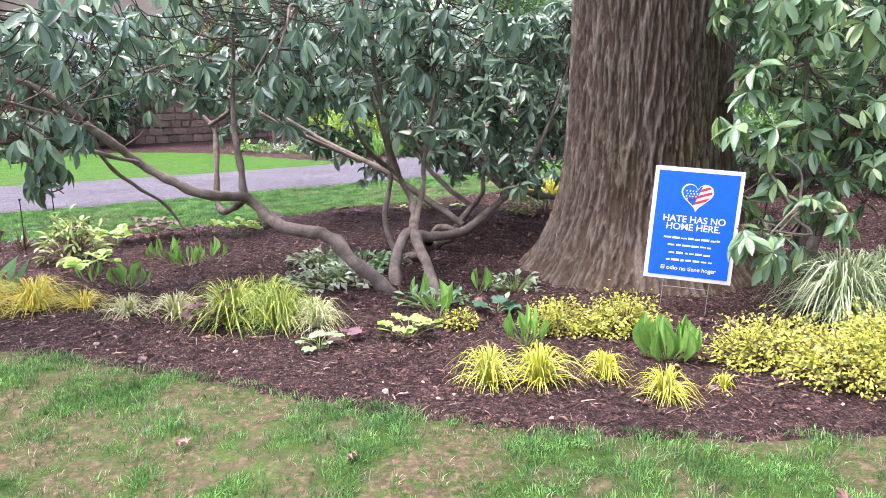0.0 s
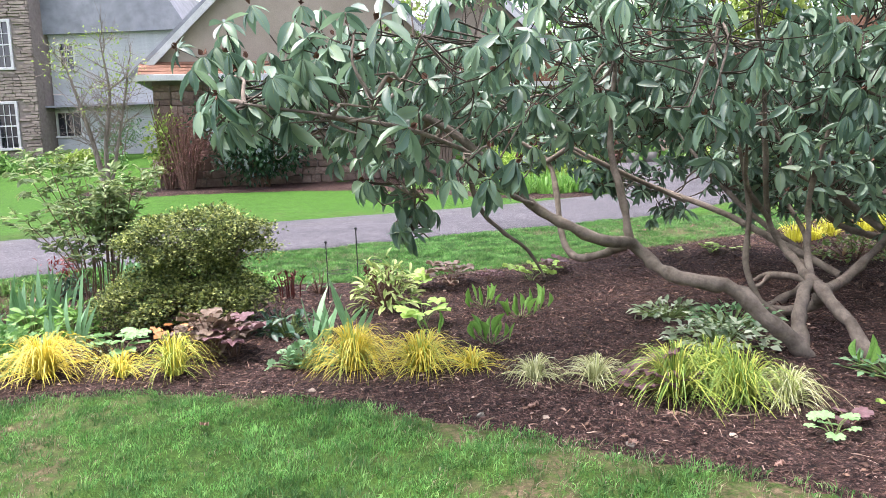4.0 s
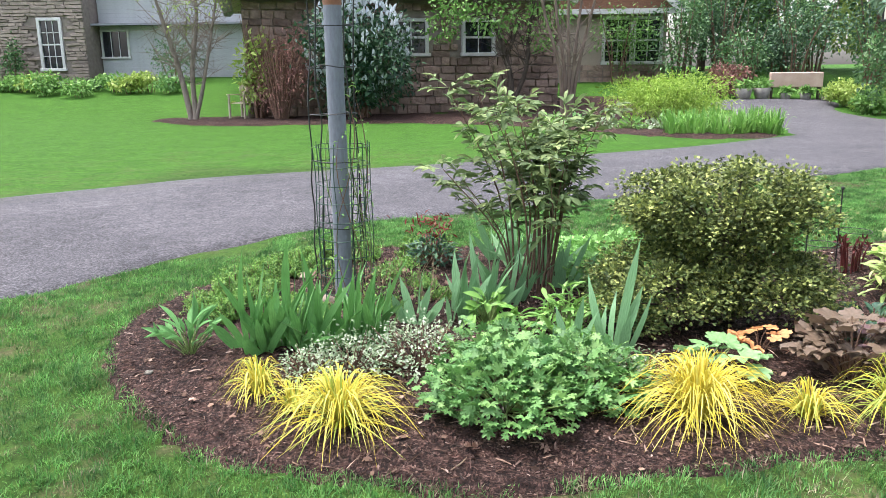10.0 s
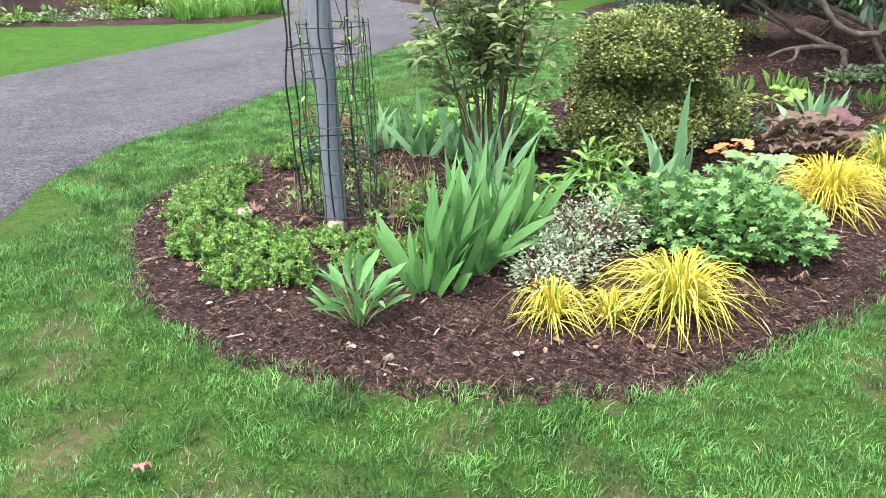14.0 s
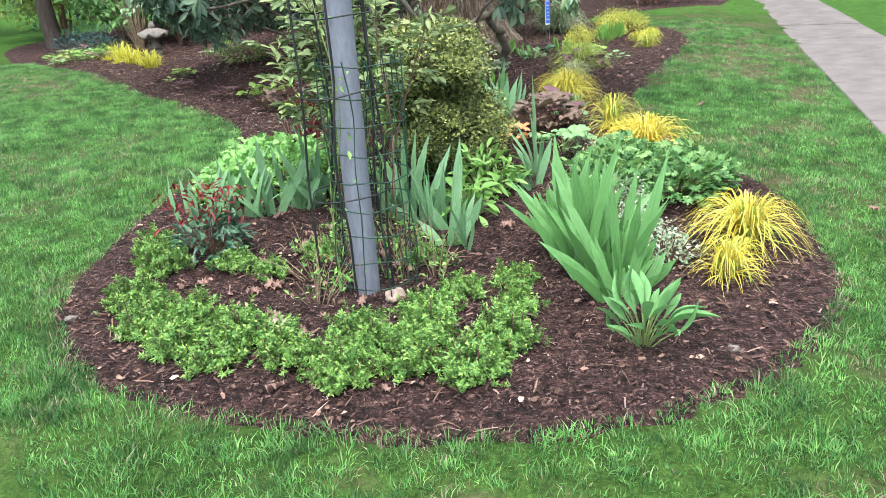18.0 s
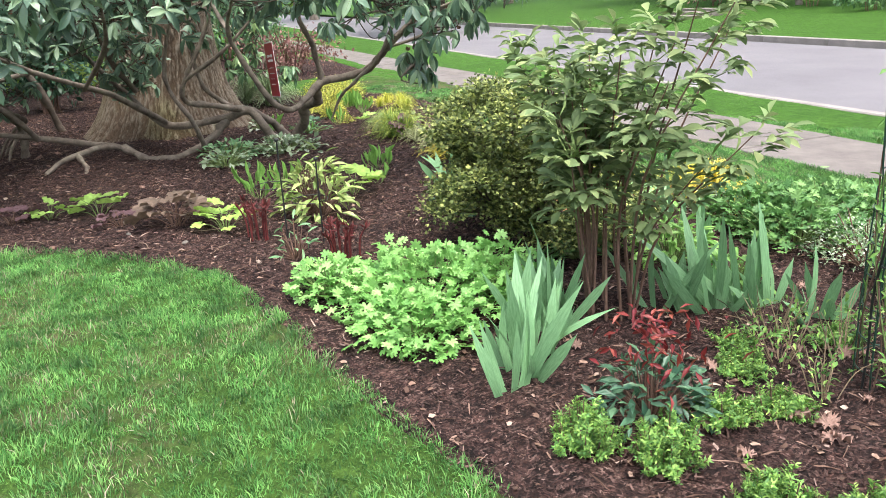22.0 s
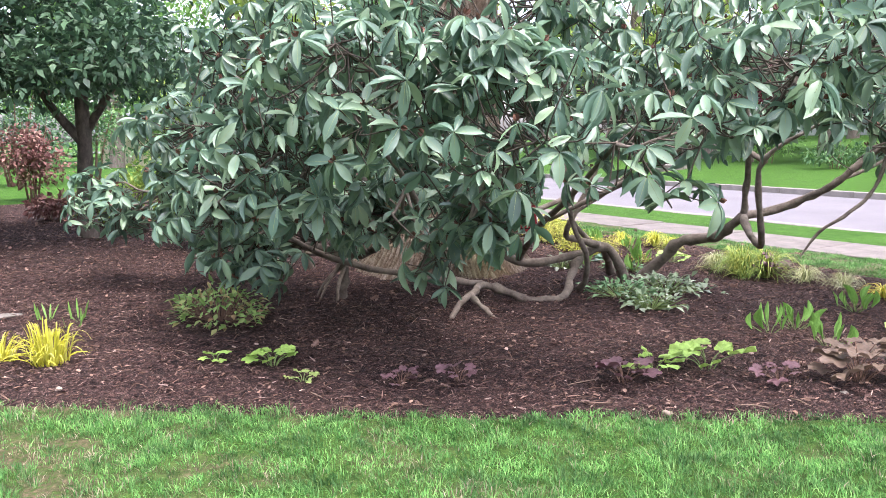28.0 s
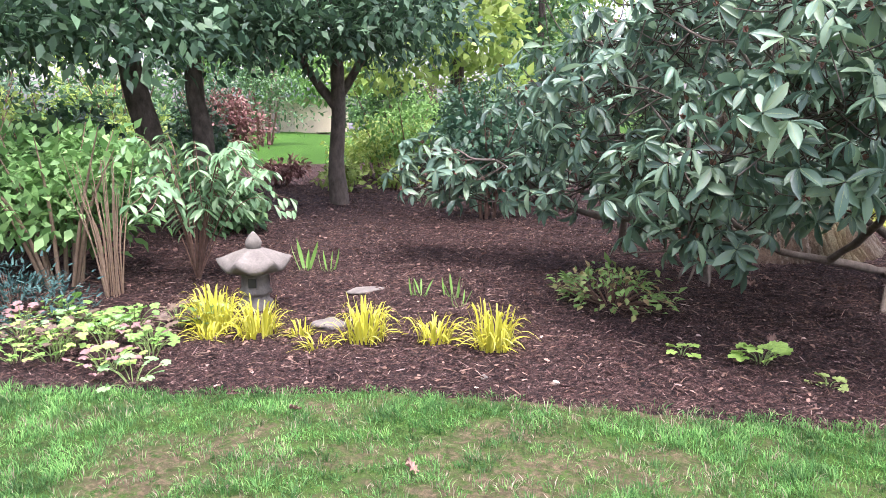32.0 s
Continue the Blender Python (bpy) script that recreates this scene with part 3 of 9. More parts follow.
def turf(name, count, lo, hi, mask, length, seed, per=16):
    """Lawn blades in small tufts that lean outwards, thin where the turf is worn."""
    rng = np.random.default_rng(seed)
    tx, ty = rng.uniform(lo[0], hi[0], count // per), rng.uniform(lo[1], hi[1], count // per)
    keep = rng.uniform(0, 1, len(tx)) > 0.88 * bare_ground(tx, ty)
    tx, ty = tx[keep], ty[keep]
    size = rng.uniform(0.55, 1.25, len(tx)) * (1 + 0.35 * blotches(tx, ty, 0.45, 11))
    a = np.repeat(2.2 * blotches(tx, ty, 0.5, 13), per) + rng.normal(0, 1.5, len(tx) * per)
    rad = rng.uniform(0, 1, len(a)) ** 0.6 * np.repeat(0.012 + 0.022 * size, per)
    x, y, grown = np.repeat(tx, per) + rad * np.cos(a), np.repeat(ty, per) + rad * np.sin(a), np.repeat(size, per)
    keep = mask(x, y)
    x, y, a, grown = x[keep], y[keep], a[keep], grown[keep]
    n = len(x)
    tall = length * rng.uniform(0.45, 1.15, n) * grown
    out = np.stack([np.cos(a), np.sin(a), 0 * a], -1)
    b = a + rng.uniform(0.4, 2.7, n)
    side = np.stack([np.cos(b), np.sin(b), 0 * b], -1) * (rng.uniform(0.0012, 0.0026, n) * (length / 0.06) ** 0.5)[:, None]
    base = np.stack([x, y, turf_top(x, y) - 0.006], -1)
    lean = rng.uniform(0.1, 0.95, n)[:, None]
    up = np.array([0, 0, 1.0])
    mid = base + (up * 0.5 + out * lean * 0.25) * tall[:, None]
    top = base + (up * (0.95 - 0.25 * lean) + out * lean * 0.95) * tall[:, None]
    v = np.stack([base, mid + side, top, mid - side], 1).reshape(-1, 3)
    k = np.arange(n) * 4
    dry = rng.uniform(0, 1, n) < 0.02 + 0.35 * bare_ground(x, y)
    q = np.stack([k, k + 1, k + 2, k + 3], -1)
    slots = np.zeros(n, np.int32)
    slots[dry] = 1
    blades_me = np_mesh(name, [(v, q, 0)], [blade_green, blade_straw])
    blades_me.polygons.foreach_set("material_index", slots)
    return thing("grass", blades_me, Matrix(), "short green lawn grass blades", "grass", kind="stuff")


def off_paving(x, y):
    s = street_side(x, y) - 0.0415 * (0.923 * x - 0.385 * y)
    return (edge_distance(BED, x, y) < 0.03) & (edge_distance(DRIVE, x, y) < -0.0) & (edge_distance(COURT, x, y) < 0) & ((s > 0.91) | ((s < -0.15) & (s > -1.6)))


turf("front_turf", 1000000, (-8.6, 0.5), (3.4, 6.6), lambda x, y: off_paving(x, y) & (y - 0.6 * x < 10.2), 0.042, 21, 13)
turf("back_turf", 800000, (-6.0, 6.4), (3.6, 11.4), lambda x, y: off_paving(x, y) & (y > 6.4), 0.042, 22, 13)

# loose bark chips on the mulch
rng = np.random.default_rng(31)
N_CHIPS = 420000
cx, cy = rng.uniform(-6.4, 5.4, N_CHIPS), rng.uniform(1.5, 10.4, N_CHIPS)
far = rng.uniform(0, 1, N_CHIPS) < 0.2
cx, cy = np.where(far, rng.uniform(5.4, 11.5, N_CHIPS), cx), np.where(far, rng.uniform(2.0, 11.0, N_CHIPS), cy)
ok = edge_distance(BED, cx, cy) > rng.uniform(-0.07, 0.05, N_CHIPS)
cx, cy = cx[ok][:190000], cy[ok][:190000]
n = len(cx)
ca = rng.uniform(0, 6.28, n)
cl = rng.uniform(0.007, 0.02, n) * rng.choice([1.0, 1.8, 3.2], n, p=[0.79, 0.165, 0.045])
cw = np.minimum(cl * rng.uniform(0.18, 0.5, n), rng.uniform(0.0025, 0.0085, n))
ahead = np.stack([np.cos(ca), np.sin(ca), rng.normal(0, 0.4, n)], -1)
nor = np.stack([rng.normal(0, 0.7, n), rng.normal(0, 0.7, n), np.ones(n)], -1)
chip = (np.array([(-0.5, 0, 0), (0.5, 0.06, 0), (0.4, 1, 0.02), (-0.35, 0.9, 0)]), np.array([(0, 1, 2, 3)]))
bark_chip, cnt, cb, _ = blank("bark_chips")
cgeo = cnt.nodes.new("ShaderNodeNewGeometry")
ctone = ramp(cnt, cgeo.outputs["Random Per Island"], [(0.0, (0.018, 0.01, 0.008)), (0.45, (0.06, 0.033, 0.026)), (0.8, (0.12, 0.072, 0.057)), (0.95, (0.2, 0.138, 0.113)), (1.0, (0.32, 0.24, 0.2))])
cgrain = ramp(cnt, noise_fac(cnt, 160.0, 4.0), [(0.3, (0.6, 0.6, 0.6)), (0.7, (1.1, 1.1, 1.1))])
cnt.links.new(mixed(cnt, ctone, cgrain, 1.0, "MULTIPLY"), cb.inputs["Base Color"])
cb.inputs["Roughness"].default_value, cb.inputs["Specular IOR Level"].default_value = 0.85, 0.25
cm, cf, _ = scatter(chip, turns(ahead, nor, cl, cw, np.full(n, 0.014)), np.stack([cx, cy, bed_top(cx, cy) + rng.uniform(0.001, 0.016, n)], -1))
thing("mulch_chips", np_mesh("mulch_chips", [(cm, cf)], bark_chip, False), Matrix(), "loose shredded bark chips and splinters", "mulch", kind="stuff")


# litter: broken leaves, bark flakes and peeled splinters, larger and paler than the chips
rng = np.random.default_rng(33)
lx, ly = rng.uniform(-6.3, 10.5, 60000), rng.uniform(1.8, 10.2, 60000)
ok = edge_distance(BED, lx, ly) > 0.02
lx, ly = lx[ok][:24000], ly[ok][:24000]
n = len(lx)
la = rng.uniform(0, 6.28, n)
slim = rng.uniform(0, 1, n) < 0.55
ll = np.where(slim, rng.uniform(0.03, 0.085, n), rng.uniform(0.014, 0.034, n))
lw = np.where(slim, rng.uniform(0.003, 0.007, n), ll * rng.uniform(0.4, 0.75, n))
flake = (np.array([(-0.35, 0, 0), (0.35, 0.05, 0.02), (0.5, 0.55, 0.16), (0.12, 1.0, 0.05), (-0.45, 0.8, 0.0), (-0.5, 0.3, 0.14)]), np.array([(0, 1, 2, 3), (0, 3, 4, 5)]))
litter_mat, lnt, lb, _ = blank("litter")
lgeo = lnt.nodes.new("ShaderNodeNewGeometry")
lnt.links.new(ramp(lnt, lgeo.outputs["Random Per Island"], [(0.0, (0.02, 0.012, 0.009)), (0.35, (0.07, 0.042, 0.03)), (0.7, (0.16, 0.1, 0.07)), (0.92, (0.26, 0.175, 0.13)), (1.0, (0.38, 0.29, 0.23))]), lb.inputs["Base Color"])
lb.inputs["Roughness"].default_value, lb.inputs["Specular IOR Level"].default_value = 0.85, 0.2
ahead = np.stack([np.cos(la), np.sin(la), rng.normal(0, 0.22, n)], -1)
nor = np.stack([rng.normal(0, 0.4, n), rng.normal(0, 0.4, n), np.ones(n)], -1)
fm, ff, _ = scatter(flake, turns(ahead, nor, ll, lw, np.full(n, 0.03)), np.stack([lx, ly, bed_top(lx, ly) + rng.uniform(0.004, 0.014, n)], -1))
thing("leaf_litter", np_mesh("leaf_litter", [(fm, ff)], litter_mat, False), Matrix(), "scattered brown leaf bits and pale splinters on the mulch", "litter", kind="stuff")


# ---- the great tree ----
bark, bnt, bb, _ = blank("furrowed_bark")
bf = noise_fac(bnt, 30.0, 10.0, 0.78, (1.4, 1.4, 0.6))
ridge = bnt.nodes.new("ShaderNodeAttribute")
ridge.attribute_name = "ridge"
# Ridge height drives the colour: furrow shade put in, ridges paler and weathered.
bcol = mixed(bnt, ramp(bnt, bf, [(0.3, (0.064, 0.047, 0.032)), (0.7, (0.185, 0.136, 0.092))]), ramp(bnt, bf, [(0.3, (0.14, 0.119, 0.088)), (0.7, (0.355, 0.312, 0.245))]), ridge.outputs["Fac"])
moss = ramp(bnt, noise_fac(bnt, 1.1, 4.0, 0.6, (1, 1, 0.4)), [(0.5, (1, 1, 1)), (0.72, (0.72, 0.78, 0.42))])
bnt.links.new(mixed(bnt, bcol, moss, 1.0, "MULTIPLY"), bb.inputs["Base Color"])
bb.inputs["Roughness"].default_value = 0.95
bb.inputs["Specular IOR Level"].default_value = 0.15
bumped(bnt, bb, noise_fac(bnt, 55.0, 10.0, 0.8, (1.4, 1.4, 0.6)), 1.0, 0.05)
limb_bark = surface("rhododendron_bark", (0.1, 0.083, 0.064), (0.27, 0.228, 0.182), 11.0, 0.9, 0.7, 60.0, stretch=(1, 1, 1), dist=0.008, spec=0.2)
twig_mat = surface("twig", (0.05, 0.041, 0.031), (0.12, 0.1, 0.077), 20.0, 0.9, 0.2, 90.0, spec=0.2)


def trunk_mesh(name, height, r_low, r_high, flare, roots, mat, around=400, rows=200, furrow=0.034, seed=0):
    """A trunk with a flared foot and braided bark ridges that part and meet again."""
    zs = np.linspace(0, 1, rows) ** 1.9 * height
    v, crest = [], []
    for z in zs:
        r0 = r_low + (r_high - r_low) * z / height
        for k in range(around):
            a = 2 * math.pi * k / around
            root = sum(max(0, math.cos(a - ra)) ** 6 * rs for ra, rs in roots)
            r = r0 + flare * math.exp(-z / 0.36) * (0.5 + root) + 0.05 * math.sin(2 * a + 1) * r_low
            ca, sa = math.cos(a), math.sin(a)
            wob = noise.noise(Vector((ca * 6, sa * 6, z * 4 + seed))) * 0.035 + noise.noise(Vector((ca * 18, sa * 18, z * 11 + seed))) * 0.008
            cw, sw = math.cos(a + wob), math.sin(a + wob)
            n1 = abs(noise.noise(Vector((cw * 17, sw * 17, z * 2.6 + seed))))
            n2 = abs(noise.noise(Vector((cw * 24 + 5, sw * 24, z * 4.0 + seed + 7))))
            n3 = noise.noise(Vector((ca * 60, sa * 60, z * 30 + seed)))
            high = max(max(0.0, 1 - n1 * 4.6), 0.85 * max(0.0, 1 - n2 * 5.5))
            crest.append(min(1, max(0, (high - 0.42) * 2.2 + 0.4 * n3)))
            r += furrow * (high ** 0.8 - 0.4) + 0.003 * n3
            v.append((r * ca, r * sa, z - 0.12))
    i = (np.arange(rows - 1)[:, None] * around)
    k = np.arange(around)[None]
    f = np.stack([i + k, i + (k + 1) % around, i + around + (k + 1) % around, i + around + k], -1).reshape(-1, 4)
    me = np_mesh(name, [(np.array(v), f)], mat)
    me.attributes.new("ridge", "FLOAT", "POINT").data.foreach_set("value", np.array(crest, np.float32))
    return me


def leaf_cloud(blobs, count, size, seed, shape="oval", ratio=0.5, rows=1, droop=0.2, shell=0.55):
    """Leaves scattered through ellipsoids (centre, radii), thicker towards their skins, with gaps between clumps."""
    rng = np.random.default_rng(seed)
    vol = np.array([b[1][0] * b[1][1] * b[1][2] for b in blobs]) ** 0.7
    pick = rng.choice(len(blobs), count, p=vol / vol.sum())
    c, r = np.array([b[0] for b in blobs], float)[pick], np.array([b[1] for b in blobs], float)[pick]
    d = unit(rng.normal(size=(count, 3)))
    rad = (shell + (1 - shell) * rng.uniform(0, 1, count) ** 0.6) * rng.uniform(0.75, 1.12, count)
    lump = np.sin(d[:, 0] * 5 + pick) * np.sin(d[:, 1] * 5 + pick * 2) * np.sin(d[:, 2] * 4 + pick * 3)
    p = c + d * r * (rad * (1 + 0.22 * lump))[:, None]
    ahead = unit(d * 0.8 + rng.normal(size=(count, 3)) * 0.8 + np.array([0, 0, -droop]))
    nor = unit(rng.normal(size=(count, 3)) * 0.6 + np.array([0, 0, 1.0]))
    s = size * rng.uniform(0.6, 1.3, count)
    return scatter(blade_tmpl(rows, 0.15, 0.2, shape), turns(ahead, nor, s, s * ratio), p)


spring_leaf = foliage("spring_leaves", (0.10, 0.20, 0.03), (0.20, 0.34, 0.06), (0.32, 0.45, 0.12), 0.55, 0.3, 0.4, 1.5)
TREE = (2.56, 4.52)
tz = ground_at(*TREE)
tree = thing("tree", None, pose(TREE[0], TREE[1], tz), "huge old tree with deeply furrowed grey-brown bark", "tree")
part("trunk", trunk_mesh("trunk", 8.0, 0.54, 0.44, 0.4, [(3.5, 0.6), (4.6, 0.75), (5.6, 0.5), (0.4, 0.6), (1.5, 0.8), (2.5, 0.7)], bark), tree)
limbs = [tube([(0, 0, 7.6), (dx * 0.4, dy * 0.4, 9.2), (dx, dy, 11.5), (dx * 1.4, dy * 1.4, 13.5)], [0.3, 0.22, 0.14, 0.05], 9) for dx, dy in ((2.4, 0.6), (-2.2, 1.1), (0.5, 2.6), (-0.6, -2.5), (1.8, -1.8), (0, 0.2))]
for lv in limbs:
    part("limb", np_mesh("limb", [lv], bark), tree)
part("crown", np_mesh("crown", [leaf_cloud([((2.8, 0.8, 12.5), (1.8, 1.7, 1.4)), ((-2.6, 1.3, 12.6), (1.8, 1.6, 1.4)), ((0.6, 3, 13), (1.8, 1.6, 1.4)), ((-0.7, -2.9, 12.6), (1.7, 1.6, 1.4)), ((0, 0, 14.6), (2.4, 2.4, 1.6))], 2600, 0.16, 5, rows=1)], spring_leaf), tree)


# ---- rhododendrons ----
rhodo_leaf = foliage("rhododendron_leaves", (0.085, 0.16, 0.078), (0.172, 0.28, 0.132), (0.3, 0.42, 0.185), 0.43, 0.6, 0.3, 3.0, 0.55)
rhodo_pale = foliage("young_rhododendron_leaves", (0.1, 0.2, 0.07), (0.19, 0.32, 0.11), (0.34, 0.46, 0.13), 0.36, 0.55, 0.28, 2.0)
rib_mat = surface("leaf_midrib", (0.20, 0.27, 0.10), (0.30, 0.36, 0.15), 20.0, 0.5, 0.1)
bud_mat = surface("flower_buds", (0.08, 0.03, 0.02), (0.2, 0.1, 0.06), 30.0, 0.8, 0.2)


def whorls(blobs, count, seed, length, up=0.55, low=0.15):
    """Places and axes of leaf whorls on the skins of ellipsoids."""
    rng = np.random.default_rng(seed)
    area = np.array([(b[1][0] * b[1][1] + b[1][1] * b[1][2] + b[1][0] * b[1][2]) for b in blobs])
    pick = rng.choice(len(blobs), count, p=area / area.sum())
    c, r = np.array([b[0] for b in blobs], float)[pick], np.array([b[1] for b in blobs], float)[pick]
    d = unit(rng.normal(size=(count, 3)) + np.array([0, 0, 0.25]))
    p = c + d * r * rng.uniform(0.5, 1.08, count)[:, None]
    p[:, 2] = np.maximum(p[:, 2], low)
    axis = unit(d * np.array([1, 1, 0.5]) * rng.uniform(0.2, 1.1, count)[:, None] + np.array([0, 0, up]) + rng.normal(size=(count, 3)) * 0.2)
    return p, axis


def rhododendron(label, limb_lines, blobs, count, seed, mat, length=0.148, droop=(-0.95, 0.05)):
    """Crooked limbs, branches into each clump, and whorls of long leaves that hang from the twig ends."""
    rng = np.random.default_rng(seed)
    bush = thing("rhododendron", None, pose(0, 0, 0), label, "shrub", "rhododendrons under the tree")
    joints = []
    for pts, rad in limb_lines:
        lv = tube(pts, [q * 0.9 for q in rad], 10, 0.12, rng)
        joints.append(lv[0][::10])
        part("limb", np_mesh("limb", [lv], limb_bark), bush)
    joints = np.vstack(joints)
    for c, size in blobs:
        ok = joints[joints[:, 2] > 0.4]
        j = ok[np.argmin(((ok - c) ** 2).sum(1))]
        for _ in range(3):
            e = np.array(c) + rng.uniform(-0.6, 0.6, 3) * np.array(size)
            mid = (j + e) / 2 + rng.normal(0, 0.06, 3)
            lv = tube([j, (j + mid) / 2 + rng.normal(0, 0.03, 3), mid, e], [0.011, 0.009, 0.007, 0.004], 7, 0.08, rng)
            part("branch", np_mesh("branch", [lv], limb_bark), bush)
            joints = np.vstack([joints, lv[0][::7]])
    high = joints[joints[:, 2] > 0.35]
    p, axis = whorls(blobs, count, seed, length)
    tw = []
    for q, a in zip(p, axis):
        j = high[np.argmin(((high - q) ** 2).sum(1) + rng.uniform(0, 0.15, len(high)))]
        gap = np.linalg.norm(j - q)
        mid = q - a * min(0.18, gap * 0.4) + (j - q) * 0.25 + rng.normal(size=3) * 0.03
        end = j if gap < 0.6 else q + (j - q) * (0.6 / gap)
        tw.append(tube([end, mid, q], [0.0055, 0.0042, 0.003], 3))
    part("twig", np_mesh("twig", tw, twig_mat), bush, "thin brown twigs", kind="stuff")
    ahead, nor, place, ln = [], [], [], []
    for q, a in zip(p, axis):
        m = rng.integers(5, 10)
        hang = rng.uniform(*droop)
        s = np.cross(a, rng.normal(size=3))
        s /= np.linalg.norm(s)
        t = np.cross(a, s)
        sag = rng.uniform(-0.5, 0.25)
        big = rng.uniform(0.75, 1.15)
        for k in range(m):
            ang = 6.283 * (k + rng.uniform(-0.55, 0.55)) / m
            out = s * math.cos(ang) + t * math.sin(ang)
            g = out + a * (sag + rng.uniform(-0.45, 0.35)) + np.array([0, 0, hang + rng.normal(0, 0.22)])
            ahead.append(g)
            nor.append(a * 0.8 + out * 0.3 + np.array([0, 0, 0.3]) + rng.normal(size=3) * 0.38)
            place.append(q + out * 0.006)
            ln.append(length * big * rng.uniform(0.6, 1.15))
    ln = np.array(ln)
    nleaf = len(ln)
    kinds = rng.integers(0, 3, nleaf)
    ahead, nor, place = np.array(ahead), np.array(nor), np.array(place)
    ch, ribs = [], []
    for kd, (bend, fold) in enumerate(((0.08, 0.22), (0.2, 0.12), (0.38, 0.3))):
        sel = kinds == kd
        ch.append(scatter(blade_tmpl(4, bend, fold, "oblong"), turns(ahead[sel], nor[sel], ln[sel], ln[sel] * rng.uniform(0.3, 0.4, sel.sum())), place[sel]))
        rv = np.array([(sx * 0.028 * (1 - 0.8 * t), t * 0.94, -bend * t * t * 0.89 + 0.007) for t in np.linspace(0, 1, 4) for sx in (-1, 1)])
        rf = np.array([(2 * k, 2 * k + 1, 2 * k + 3, 2 * k + 2) for k in range(3)])
        ribs.append(scatter((rv, rf), turns(ahead[sel], nor[sel], ln[sel], ln[sel] * 0.31), place[sel]))
    part("foliage", np_mesh("foliage", ch, mat), bush, kind="stuff")
    part("midrib", np_mesh("midrib", ribs, rib_mat), bush, "pale midribs of the leaves", kind="stuff")
    some = p[::3] + axis[::3] * 0.012
    bv = scatter(blade_tmpl(3, 0.0, 0.8, "oval"), turns(np.repeat(axis[::3], 3, 0) + rng.normal(0, 0.4, (3 * len(some), 3)), rng.normal(size=(3 * len(some), 3)), 0.032, 0.016), np.repeat(some, 3, 0))
    part("bud", np_mesh("bud", [bv], bud_mat), bush, "brown flower buds", kind="stuff")
    return bush


